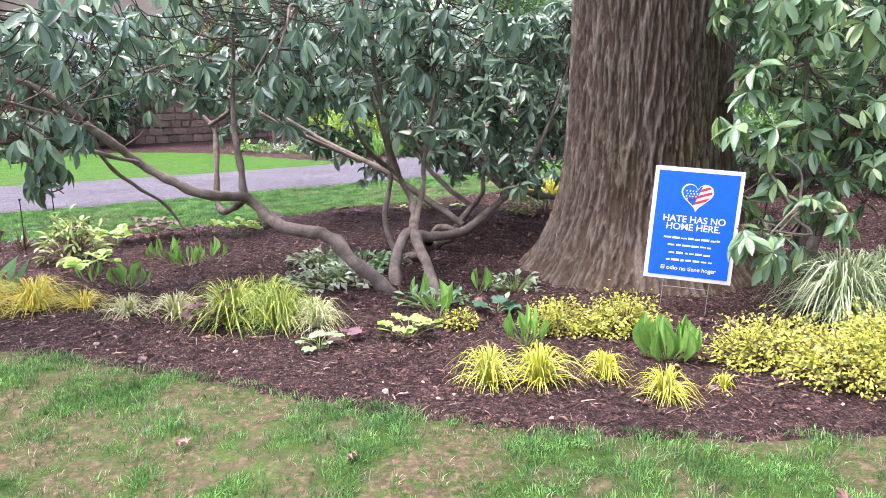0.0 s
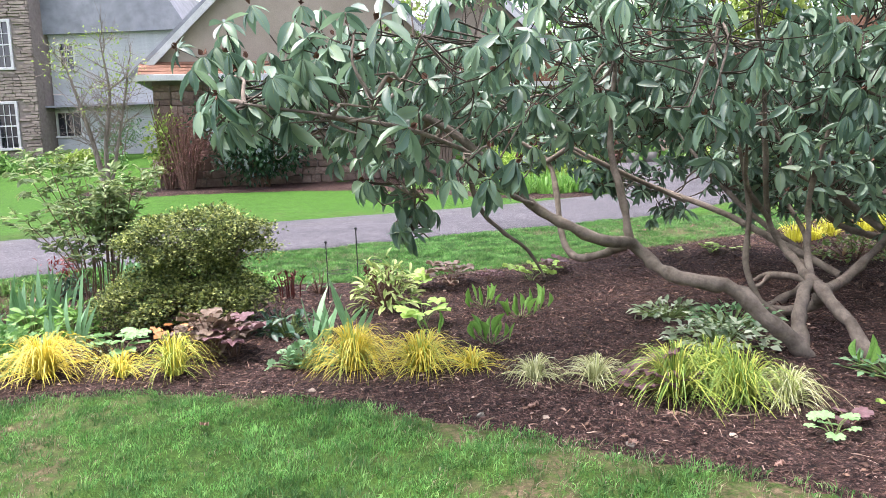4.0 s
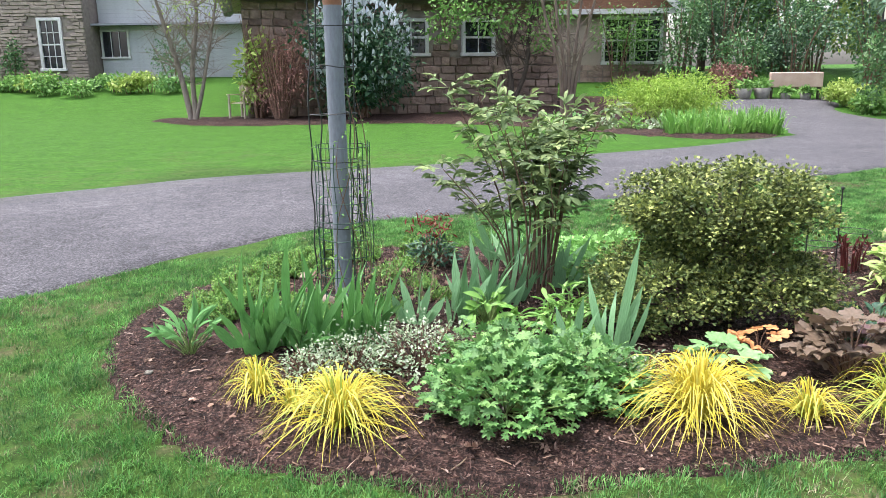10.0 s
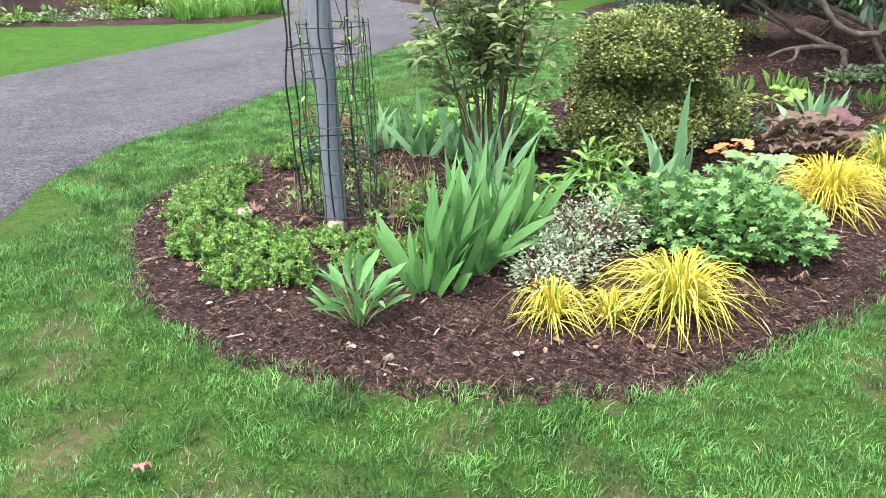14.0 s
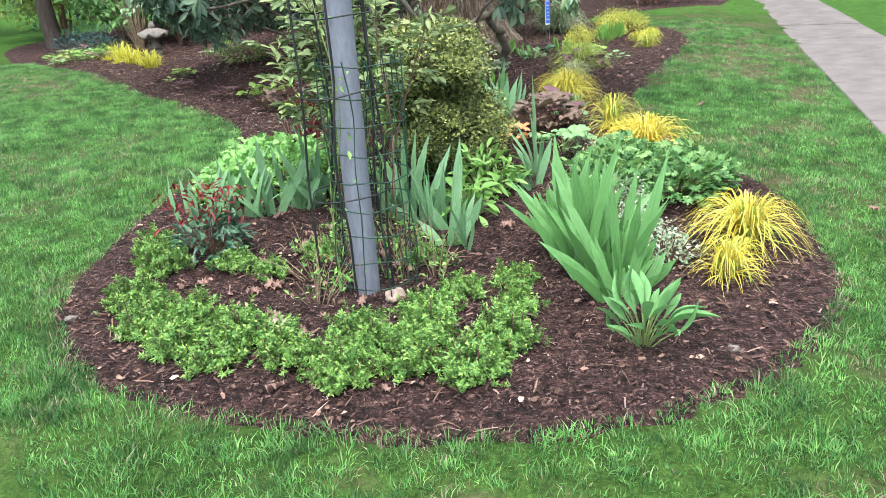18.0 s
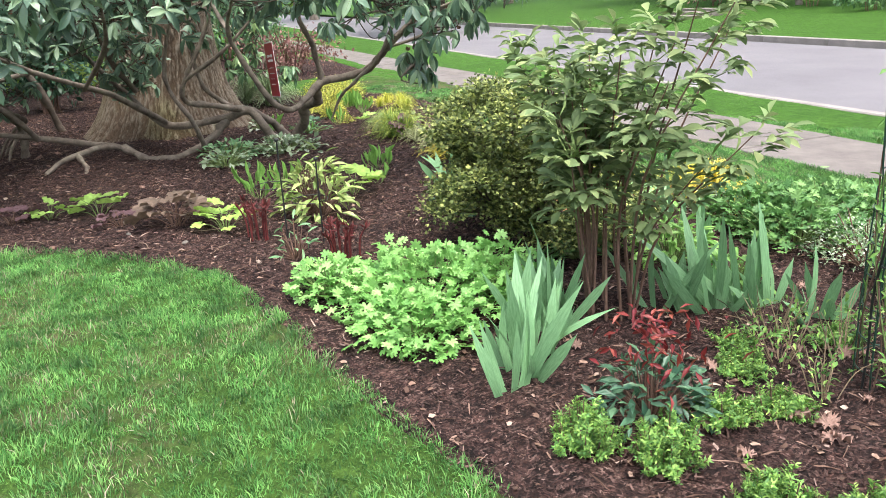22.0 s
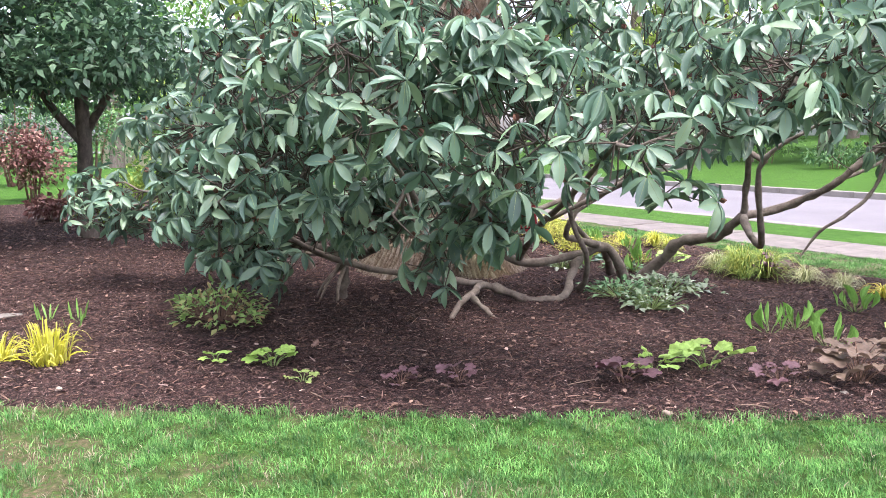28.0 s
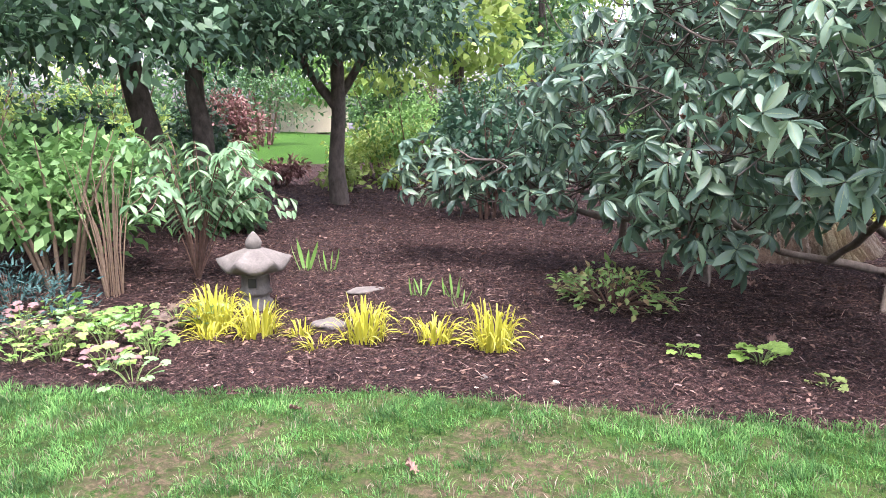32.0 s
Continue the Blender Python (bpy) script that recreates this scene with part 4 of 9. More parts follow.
rhododendron("sprawling old rhododendron with bare crooked limbs and drooping dark leaves", [
    ([(0.72, 4.16, -0.08), (0.6, 4.13, 0.06), (0.44, 4.13, 0.2), (0.3, 4.22, 0.35), (0.1, 4.22, 0.4), (-0.1, 4.32, 0.46), (-0.25, 4.38, 0.6), (-0.5, 4.1, 0.68), (-0.75, 4.12, 0.81), (-0.9, 4.1, 0.92), (-1.07, 3.98, 1.1), (-1.4, 4.0, 1.36), (-2.0, 4.1, 1.5)], [0.06, 0.055, 0.052, 0.049, 0.047, 0.045, 0.045, 0.037, 0.033, 0.03, 0.026, 0.021, 0.012]),
    ([(-1.05, 3.98, 1.1), (-1.4, 3.5, 1.28), (-1.75, 3.15, 1.36), (-2.1, 3.05, 1.42)], [0.014, 0.012, 0.01, 0.006]),
    ([(-0.85, 4.08, 0.88), (-1.05, 3.7, 1.0), (-1.2, 3.4, 1.15)], [0.018, 0.014, 0.007]),
    ([(-0.27, 4.4, 0.6), (-0.4, 4.65, 0.5), (-0.52, 4.86, 0.46), (-0.58, 5.05, 0.55), (-0.6, 5.22, 0.8), (-0.66, 5.38, 1.08), (-1.0, 5.5, 1.3)], [0.034, 0.03, 0.029, 0.026, 0.022, 0.018, 0.01]),
    ([(-0.26, 4.37, 0.62), (-0.3, 4.45, 0.9), (-0.34, 4.6, 1.2), (-0.3, 4.6, 1.7)], [0.03, 0.026, 0.022, 0.012]),
    ([(-0.66, 5.36, 1.06), (-0.3, 5.3, 1.3), (0.1, 5.2, 1.6)], [0.02, 0.016, 0.01]),
    ([(-1.2, 4.3, 1.1), (-1.15, 4.42, 0.86), (-1.03, 4.54, 0.7), (-0.85, 4.6, 0.55), (-0.74, 4.63, 0.37)], [0.018, 0.017, 0.016, 0.013, 0.007]),
    ([(-1.4, 4.0, 1.36), (-1.5, 4.2, 1.1), (-1.52, 4.4, 0.8)], [0.018, 0.014, 0.008]),
    ([(0.99, 3.98, -0.08), (0.94, 4.2, 0.14), (0.87, 4.52, 0.31), (0.89, 4.85, 0.4), (0.89, 5.08, 0.46), (0.8, 5.1, 0.65), (0.7, 4.9, 1.05), (0.6, 4.7, 1.7)], [0.05, 0.045, 0.038, 0.029, 0.026, 0.022, 0.018, 0.012]),
    ([(0.88, 4.6, 0.33), (0.96, 4.85, 0.55), (1.0, 4.9, 0.9), (1.1, 4.8, 1.4)], [0.026, 0.022, 0.018, 0.01]),
    ([(0.95, 4.9, -0.08), (0.74, 5.04, 0.1), (0.68, 5.16, 0.35), (0.74, 5.3, 0.7), (0.6, 5.2, 1.3)], [0.03, 0.028, 0.025, 0.02, 0.01]),
    ([(0.8, 5.1, 0.65), (0.55, 4.8, 0.9), (0.45, 4.5, 1.2)], [0.022, 0.017, 0.008])],
    [((-1.75, 3.15, 1.36), (0.4, 0.3, 0.2)), ((-2.15, 3.2, 1.42), (0.3, 0.3, 0.25)), ((-1.1, 3.5, 1.1), (0.25, 0.25, 0.15)), ((-1.4, 3.3, 1.65), (0.7, 0.4, 0.25)), ((-1.9, 3.7, 1.6), (0.7, 0.5, 0.35)), ((-1.75, 4.15, 1.45), (0.8, 0.6, 0.42)), ((-1.52, 4.4, 0.72), (0.16, 0.14, 0.16)), ((-1.65, 4.3, 1.0), (0.25, 0.22, 0.22)), ((-0.75, 4.15, 1.75), (0.9, 0.75, 0.5)), ((-1.3, 4.6, 1.3), (0.6, 0.5, 0.3)), ((0.3, 4.35, 2.0), (0.9, 0.8, 0.6)), ((0.75, 4.3, 1.45), (0.5, 0.45, 0.35)), ((0.1, 3.9, 1.3), (0.35, 0.3, 0.25)), ((1.2, 4.5, 1.8), (0.5, 0.5, 0.6)), ((-0.4, 5.1, 1.7), (0.8, 0.5, 0.5)), ((-1.6, 4.9, 1.5), (0.6, 0.5, 0.4)), ((-0.7, 4.7, 1.35), (0.35, 0.3, 0.2)), ((1.0, 4.9, 0.95), (0.2, 0.2, 0.15))],
    620, 41, rhodo_leaf, 0.14, (-1.7, -0.25))
rhododendron("broad rhododendron behind the tree with long drooping blue-green leaves", [
    ([(0.72, 4.3, -0.08), (0.74, 4.4, 0.14), (0.82, 4.5, 0.3), (0.98, 4.64, 0.25), (1.26, 5.06, 0.2), (1.5, 5.2, 0.33), (1.72, 5.3, 0.52), (2.05, 5.55, 0.95), (2.3, 5.8, 1.5)], [0.05, 0.047, 0.045, 0.044, 0.042, 0.034, 0.026, 0.02, 0.01]),
    ([(0.98, 4.66, 0.22), (0.98, 4.82, 0.1), (0.84, 5.2, -0.01), (1.0, 5.46, -0.01), (1.2, 5.54, 0.06), (1.3, 5.66, 0.11), (1.2, 5.9, 0.11), (1.16, 6.15, 0.06), (1.13, 6.3, -0.03)], [0.045, 0.042, 0.04, 0.038, 0.034, 0.032, 0.03, 0.026, 0.02]),
    ([(1.16, 6.0, 0.09), (1.05, 5.98, 0.0), (0.9, 6.05, -0.04)], [0.026, 0.024, 0.014]),
    ([(1.28, 5.7, 0.12), (1.45, 6.1, 0.22), (1.65, 6.55, 0.33), (1.72, 7.1, 0.55), (1.75, 7.6, 0.9)], [0.03, 0.028, 0.025, 0.02, 0.01]),
    ([(2.36, 6.12, -0.08), (2.34, 6.1, 0.15), (2.4, 6.15, 0.33), (2.7, 6.25, 0.38), (3.3, 6.4, 0.42), (3.9, 6.7, 0.8)], [0.05, 0.04, 0.038, 0.034, 0.026, 0.012]),
    ([(2.38, 6.13, 0.3), (2.05, 6.15, 0.36), (1.75, 6.35, 0.5), (1.6, 6.8, 0.95), (1.6, 7.2, 1.4)], [0.036, 0.032, 0.026, 0.02, 0.01]),
    ([(2.33, 6.12, 0.2), (2.28, 6.24, 0.08), (2.24, 6.3, -0.05)], [0.02, 0.016, 0.01]),
    ([(2.37, 6.1, 0.22), (2.46, 6.2, 0.1), (2.5, 6.28, -0.05)], [0.018, 0.014, 0.01]),
    ([(2.35, 6.14, 0.26), (2.36, 6.28, 0.1), (2.38, 6.36, -0.05)], [0.016, 0.013, 0.009]),
    ([(3.5, 5.4, -0.08), (3.4, 5.6, 0.5), (3.3, 5.9, 1.0), (3.2, 6.2, 1.6)], [0.05, 0.045, 0.035, 0.012]),
    ([(1.62, 5.23, 0.53), (1.3, 5.55, 0.9), (0.9, 5.8, 1.4)], [0.03, 0.024, 0.01]),
    ([(1.5, 6.2, 0.24), (1.15, 6.5, 0.55), (0.9, 7.0, 0.95), (0.75, 7.6, 1.35)], [0.028, 0.024, 0.02, 0.01]),
    ([(1.3, 5.12, 0.24), (0.75, 5.75, 0.6), (0.1, 6.5, 0.9), (-0.45, 7.1, 1.2)], [0.034, 0.028, 0.02, 0.01]),
    ([(0.1, 6.5, 0.9), (0.15, 7.1, 0.8), (0.1, 7.5, 0.85)], [0.018, 0.014, 0.008]),
    ([(0.5, 6.05, 0.7), (-0.3, 6.1, 1.1), (-1.0, 6.4, 1.6)], [0.022, 0.018, 0.01])],
    [((-1.45, 6.2, 1.75), (0.5, 0.45, 0.4)), ((-1.0, 6.6, 1.5), (0.45, 0.4, 0.35)), ((-0.6, 7.05, 1.2), (0.45, 0.35, 0.35)), ((-0.1, 7.6, 1.35), (0.55, 0.4, 0.4)), ((0.05, 7.4, 0.82), (0.3, 0.25, 0.18)), ((0.6, 7.75, 1.5), (0.65, 0.4, 0.4)), ((1.1, 7.85, 1.15), (0.55, 0.4, 0.4)), ((1.75, 7.7, 0.85), (0.55, 0.35, 0.3)), ((2.25, 7.5, 1.15), (0.5, 0.4, 0.45)), ((1.6, 7.2, 1.8), (0.9, 0.6, 0.35)), ((0.3, 7.0, 1.95), (1.0, 0.6, 0.35)), ((2.5, 6.6, 1.6), (0.7, 0.6, 0.5)), ((3.3, 6.5, 1.25), (0.6, 0.6, 0.5)), ((1.2, 5.75, 1.45), (0.9, 0.5, 0.5)), ((0.3, 5.5, 1.5), (0.8, 0.5, 0.4)), ((3.4, 6.7, 0.62), (0.75, 0.4, 0.28)), ((1.9, 6.35, 0.72), (0.4, 0.35, 0.28)), ((2.7, 6.5, 0.75), (0.45, 0.35, 0.28)), ((4.3, 7.0, 0.7), (0.45, 0.4, 0.3)), ((1.2, 6.6, 0.95), (0.45, 0.4, 0.25)), ((0.65, 7.15, 0.52), (0.24, 0.2, 0.13)), ((0.4, 7.2, 0.8), (0.3, 0.25, 0.2)), ((1.75, 7.55, 0.52), (0.4, 0.3, 0.18)), ((1.3, 6.9, 0.72), (0.4, 0.3, 0.22)), ((2.0, 6.9, 0.6), (0.4, 0.3, 0.2)), ((2.35, 6.7, 0.95), (0.4, 0.3, 0.25)), ((1.5, 6.2, 1.2), (0.5, 0.3, 0.35)), ((1.75, 5.25, 0.62), (0.3, 0.25, 0.2)), ((1.35, 5.3, 0.88), (0.35, 0.25, 0.22)), ((1.75, 5.6, 1.1), (0.4, 0.3, 0.25)), ((2.3, 6.0, 1.75), (0.8, 0.3, 0.3))],
    1750, 42, rhodo_leaf, 0.135, (-0.75, 0.12))
rhododendron("younger rhododendron beside the sign with lighter green leaves", [
    ([(3.5, 4.1, -0.05), (3.45, 4.0, 0.4), (3.35, 3.9, 0.9), (3.3, 3.8, 1.4)], [0.04, 0.034, 0.026, 0.01]),
    ([(3.5, 4.1, 0.0), (3.3, 3.8, 0.3), (3.1, 3.4, 0.5), (2.9, 3.1, 0.58)], [0.03, 0.024, 0.018, 0.008]),
    ([(3.55, 4.15, -0.05), (3.8, 4.2, 0.6), (4.1, 4.2, 1.3), (4.3, 4.2, 1.9)], [0.045, 0.04, 0.03, 0.012])],
    [((2.62, 2.96, 0.45), (0.17, 0.12, 0.12)), ((2.8, 3.4, 1.0), (0.26, 0.3, 0.4)), ((2.9, 3.6, 1.75), (0.36, 0.4, 0.4)), ((3.35, 3.8, 1.35), (0.42, 0.4, 0.7)), ((3.0, 3.25, 0.5), (0.35, 0.3, 0.2)), ((4.0, 4.1, 1.6), (0.7, 0.6, 0.9)), ((3.7, 3.7, 0.8), (0.5, 0.4, 0.4)), ((4.3, 3.6, 1.2), (0.5, 0.5, 0.8))],
    340, 43, rhodo_pale, 0.15, (-1.2, 0.0))


# ---- houses ----
red_stone = surface("brown_stone", (0.19, 0.13, 0.105), (0.4, 0.3, 0.25), 3.0, 0.9, 0.6, 25.0, dist=0.02)
grey_stone = surface("grey_stone", (0.2, 0.165, 0.14), (0.36, 0.31, 0.27), 2.0, 0.9, 0.6, 25.0, dist=0.02)
mortar = surface("mortar", (0.20, 0.165, 0.14), (0.3, 0.255, 0.22), 6.0, 0.95, 0.4)
stucco = surface("beige_stucco", (0.34, 0.28, 0.22), (0.42, 0.35, 0.28), 2.0, 0.9, 0.3, 90.0)
white_paint = surface("white_paint", (0.52, 0.52, 0.5), (0.66, 0.66, 0.64), 3.0, 0.55, 0.1, 40.0)
grey_siding = surface("pale_siding", (0.42, 0.435, 0.45), (0.52, 0.535, 0.55), 3.0, 0.7, 0.1, 40.0)
shingle = surface("brown_shingles", (0.13, 0.06, 0.035), (0.26, 0.13, 0.075), 5.0, 0.85, 0.4, 40.0, stretch=(1, 1, 4))
slate = surface("grey_roof", (0.2, 0.21, 0.23), (0.32, 0.33, 0.36), 2.0, 0.8, 0.4, 40.0)
pane_mat = plain("window_glass", (0.012, 0.016, 0.022), 0.06, 0.0, 0.8)


def vary_stone(mat, amount):
    """Shift each stone's tone by its own random value."""
    nt = mat.node_tree
    b = nt.nodes["Principled BSDF"]
    link = b.inputs["Base Color"].links[0]
    src = link.from_socket
    info = nt.nodes.new("ShaderNodeObjectInfo")
    tone = ramp(nt, info.outputs["Random"], [(0.0, (1 - amount, 1 - amount * 1.05, 1 - amount * 1.1)), (0.5, (0.95, 0.92, 0.9)), (1.0, (1.15, 1.12, 1.08))])
    nt.links.new(mixed(nt, src, tone, 1.0, "MULTIPLY"), b.inputs["Base Color"])


vary_stone(red_stone, 0.6)
vary_stone(grey_stone, 0.4)


def window(parent, x, z, w, h, cols=2, rows=2, trim=0.1, sash=True):
    win = part("window", None, parent, m=pose(x, -0.02, z))
    bm = bmesh.new()
    box_bm(bm, (-trim, -0.07, -trim), (0, 0.06, h + trim), 0.008)
    box_bm(bm, (w, -0.07, -trim), (w + trim, 0.06, h + trim), 0.008)
    box_bm(bm, (0, -0.07, h), (w, 0.06, h + trim), 0.008)
    part("window_frame", bm_mesh("window_frame", bm, white_paint), win, "white painted frame")
    part("sill", box_mesh("sill", (-trim - 0.04, -0.12, -trim), (w + trim + 0.04, 0.06, 0), white_paint, 0.01), win)
    bm = bmesh.new()
    for i in range(1, cols):
        box_bm(bm, (w * i / cols - 0.014, -0.03, 0), (w * i / cols + 0.014, 0.0, h))
    for i in range(1, rows):
        t = 0.03 if sash and i * 2 == rows else 0.013
        box_bm(bm, (0, -0.033, h * i / rows - t), (w, 0.003, h * i / rows + t))
    part("muntins", bm_mesh("muntins", bm, white_paint), win)
    part("pane", box_mesh("pane", (0, 0.01, 0), (w, 0.02, h), pane_mat), win)
    return win


STONE_SETS = {}


def stone_parts(parent, mat, lo, hi, size, holes, limit, seed):
    """Stones in rough courses on the wall's face, the first of them parts and the rest joined."""
    rng = random.Random(seed)
    if mat.name not in STONE_SETS:
        kinds = []
        for k in range(6):
            bm = bmesh.new()
            box_bm(bm, (-0.5, -0.5, -0.5), (0.5, 0.5, 0.5))
            bmesh.ops.bevel(bm, geom=list(bm.edges), offset=0.09, segments=1, affect="EDGES")
            for v in bm.verts:
                v.co += Vector((rng.uniform(-0.05, 0.05), rng.uniform(-0.1, 0.1), rng.uniform(-0.07, 0.07)))
            kinds.append(bm_mesh("stone", bm, mat))
        STONE_SETS[mat.name] = kinds
    kinds = STONE_SETS[mat.name]
    z, made, rest = lo[1], 0, []
    todo = []
    while z < hi[1]:
        h = size[1] * rng.uniform(0.7, 1.35)
        x = lo[0] + rng.uniform(-0.3, 0)
        while x < hi[0]:
            w = size[0] * rng.uniform(0.5, 1.5)
            x0, x1 = max(x, lo[0]), min(x + w, hi[0])
            if x1 - x0 > 0.06 and not any(x1 > a and x0 < b and z + h > c and z < d for a, c, b, d in holes):
                todo.append(((x0 + x1) / 2, z + h / 2, x1 - x0 - 0.02, h - 0.02))
            x += w
        z += h
    for k, (x, z, w, h) in enumerate(todo):
        m = Matrix.LocRotScale((x, -0.03 + rng.uniform(-0.012, 0.012), z), Euler((0, radians(rng.uniform(-6, 6)), 0)), (w, 0.09, h))
        if k % max(1, len(todo) // limit + 1) == 0 and made < limit:
            part("stone", rng.choice(kinds), parent, m=m)
            made += 1
        else:
            rest.append((rng.choice(kinds), m))
    if rest:
        vs, fs, n = [], [], 0
        for me, m in rest:
            vs += [m @ v.co for v in me.vertices]
            fs += [[i + n for i in p.vertices] for p in me.polygons]
            n += len(me.vertices)
        me = bpy.data.meshes.new("stone_rest")
        me.from_pydata(vs, [], fs)
        me.materials.append(mat)
        tagged(part("stone_rest", me, parent), kind="stuff")


def wall_bm(w, h, d, holes):
    """A wall of depth d with rectangular openings through it."""
    bm = bmesh.new()
    xs = sorted({0, w, *[a for q in holes for a in (q[0], q[2])]})
    zs = sorted({-0.6, h, *[a for q in holes for a in (q[1], q[3])]})
    for x0, x1 in zip(xs, xs[1:]):
        for z0, z1 in zip(zs, zs[1:]):
            mx, mz = (x0 + x1) / 2, (z0 + z1) / 2
            if not any(a < mx < b and c < mz < e for a, c, b, e in holes):
                box_bm(bm, (x0, 0, z0), (x1, d, z1))
    bmesh.ops.remove_doubles(bm, verts=bm.verts, dist=0.0005)
    return bm


def gable_bm(points, y0, y1):
    bm = bmesh.new()
    a = [bm.verts.new((x, y0, z)) for x, z in points]
    b = [bm.verts.new((x, y1, z)) for x, z in points]
    bm.faces.new(a)
    bm.faces.new(b[::-1])
    for i in range(len(a)):
        j = (i + 1) % len(a)
        bm.faces.new((a[j], a[i], b[i], b[j]))
    bmesh.ops.recalc_face_normals(bm, faces=bm.faces)
    return bm


# the near house: stone below, a shingled pent roof and a stucco gable above
house = thing("house", None, pose(-10.6, 22.3, 0.0, 0, 0, 16.03), "house with brown stone walls, shingled eave and beige stucco gable", "house")
holes_a = [(4.2, 1.75, 5.0, 2.6), (6.18, 1.75, 6.98, 2.6)]
hw = part("wall", bm_mesh("wall", wall_bm(9.05, 3.35, 0.4, holes_a), mortar), house, "rubble wall of brown stone")
stone_parts(hw, red_stone, (0, -0.1), (9.05, 3.1), (0.38, 0.19), [(a - 0.1, c - 0.1, b + 0.1, e + 0.1) for a, c, b, e in holes_a], 290, 1)
part("side_wall", box_mesh("side_wall", (8.65, 0.42, -0.6), (9.05, 9, 3.3), stucco), house)
part("side_wall", box_mesh("side_wall", (0, 0.42, -0.6), (0.4, 9, 3.3), stucco), house)
part("gable", bm_mesh("gable", gable_bm([(-0.3, 3.4), (9.3, 3.4), (4.5, 8.12)], 0.25, 9), stucco), house, "beige stucco gable")
part("fascia", box_mesh("fascia", (-0.35, -0.62, 3.16), (9.4, -0.52, 3.34), white_paint, 0.01), house, "white painted eave board")
part("soffit", box_mesh("soffit", (-0.3, -0.52, 3.2), (9.35, 0.0, 3.24), white_paint), house)
pent = part("pent_roof", None, house, "brown wood shingle pent roof")
row_me = box_mesh("shingle_row", (-0.3, -0.02, 0), (9.35, 0.012, 0.17), shingle, 0.004)
for k in range(4):
    part("shingle_row", row_me, pent, m=pose(0, -0.6 + 0.2 * k, 3.33 + 0.11 * k, -58, 0, 0))
for sx, x0, x1 in ((1, -0.45, 4.5), (-1, 9.45, 4.5)):
    bm = gable_bm([(x0, 3.3), (x1, 8.15), (x1, 8.4), (x0 - 0.22 * sx, 3.32)], 0.02, 9.3)
    part("roof", bm_mesh("roof", bm, slate), house)
    bm = gable_bm([(x0 - 0.2 * sx, 3.16), (x0 + 0.05 * sx, 3.16), (x1, 8.0), (x1, 8.28)], -0.06, 0.015)
    part("rake_board", bm_mesh("rake_board", bm, white_paint), house, "white rake board")
for a, c, b, e in holes_a:
    window(hw, a, c, b - a, e - c, 2, 2, 0.1)

# its farther wing with the house number between two windows
wing = thing("house_wing", None, pose(-5.0, 31.0, 0.0), "beige stucco house wing with paired white windows and stone base", "house")
holes_b = [(5.5, 1.5, 6.42, 3.0), (6.62, 1.5, 7.5, 3.0)]
ww = part("wall", bm_mesh("wall", wall_bm(7.75, 3.5, 0.35, holes_b), stucco), wing)
for a, c, b, e in holes_b:
    window(ww, a, c, b - a, e - c, 2, 4, 0.12)
stone_parts(part("plinth", box_mesh("plinth", (0, -0.03, -0.6), (7.75, 0.3, 1.2), mortar), wing), red_stone, (4.6, -0.2), (7.75, 1.2), (0.4, 0.22), [], 40, 2)
part("gable", bm_mesh("gable", gable_bm([(0, 3.5), (7.75, 3.5), (3.9, 7.4)], 0.2, 8), stucco), wing)
part("wall_return", box_mesh("wall_return", (7.4, 0.36, -0.6), (7.75, 8, 3.5), stucco), wing)
part("pent_roof", bm_mesh("pent_roof", gable_bm([(-0.2, 3.3), (8.05, 3.3), (8.05, 3.42), (7.2, 4.1), (-0.2, 4.1)], -0.4, 0.15), shingle), wing, "brown shingled pent roof")
part("fascia", box_mesh("fascia", (-0.2, -0.5, 3.18), (8.15, -0.42, 3.36), white_paint), wing)
for sx, x0 in ((1, -0.3), (-1, 8.05)):
    part("roof", bm_mesh("roof", gable_bm([(x0, 3.25), (3.9, 7.45), (3.9, 7.75), (x0 - 0.25 * sx, 3.3)], -0.5, 8.2), slate), wing)
    part("rake_board", bm_mesh("rake_board", gable_bm([(x0 - 0.2 * sx, 3.2), (x0 + 0.05 * sx, 3.2), (3.9, 7.3), (3.9, 7.6)], -0.58, -0.5), white_paint), wing)
for k, ch in enumerate("1704"):
    cu = bpy.data.curves.new("house_number", "FONT")
    cu.body, cu.size, cu.extrude, cu.align_x = ch, 0.27, 0.004, "CENTER"
    cu.materials.append(pane_mat)
    part("house_number", cu, ww, "black digit " + ch, pose(6.52, -0.1, 2.5 - 0.24 * k, 90, 0, 0))

# old stone house with white sash windows
old = thing("stone_house", None, pose(-29.2, 33.0, 0.9), "tall old house of coursed grey-brown fieldstone", "house")
holes_c = [(7.17, 0.6, 7.95, 2.48), (7.12, 4.05, 8.0, 5.95), (3.3, 0.55, 4.2, 2.75), (3.2, 4.05, 4.1, 5.95)]
ow = part("wall", bm_mesh("wall", wall_bm(9.0, 8.0, 0.5, holes_c), mortar), old, "coursed fieldstone wall")
stone_parts(ow, grey_stone, (1.0, 0), (9.0, 7.4), (0.5, 0.12), [(a - 0.12, c - 0.12, b + 0.12, e + 0.12) for a, c, b, e in holes_c], 290, 3)
for a, c, b, e in holes_c:
    window(ow, a, c, b - a, e - c, 3, 4, 0.12)
part("side_wall", box_mesh("side_wall", (8.5, 0.52, -0.6), (9.0, 9.5, 8), mortar), old)
part("gable", bm_mesh("gable", gable_bm([(0, 8), (9, 8), (4.5, 11.6)], 0.02, 9.5), grey_stone), old)
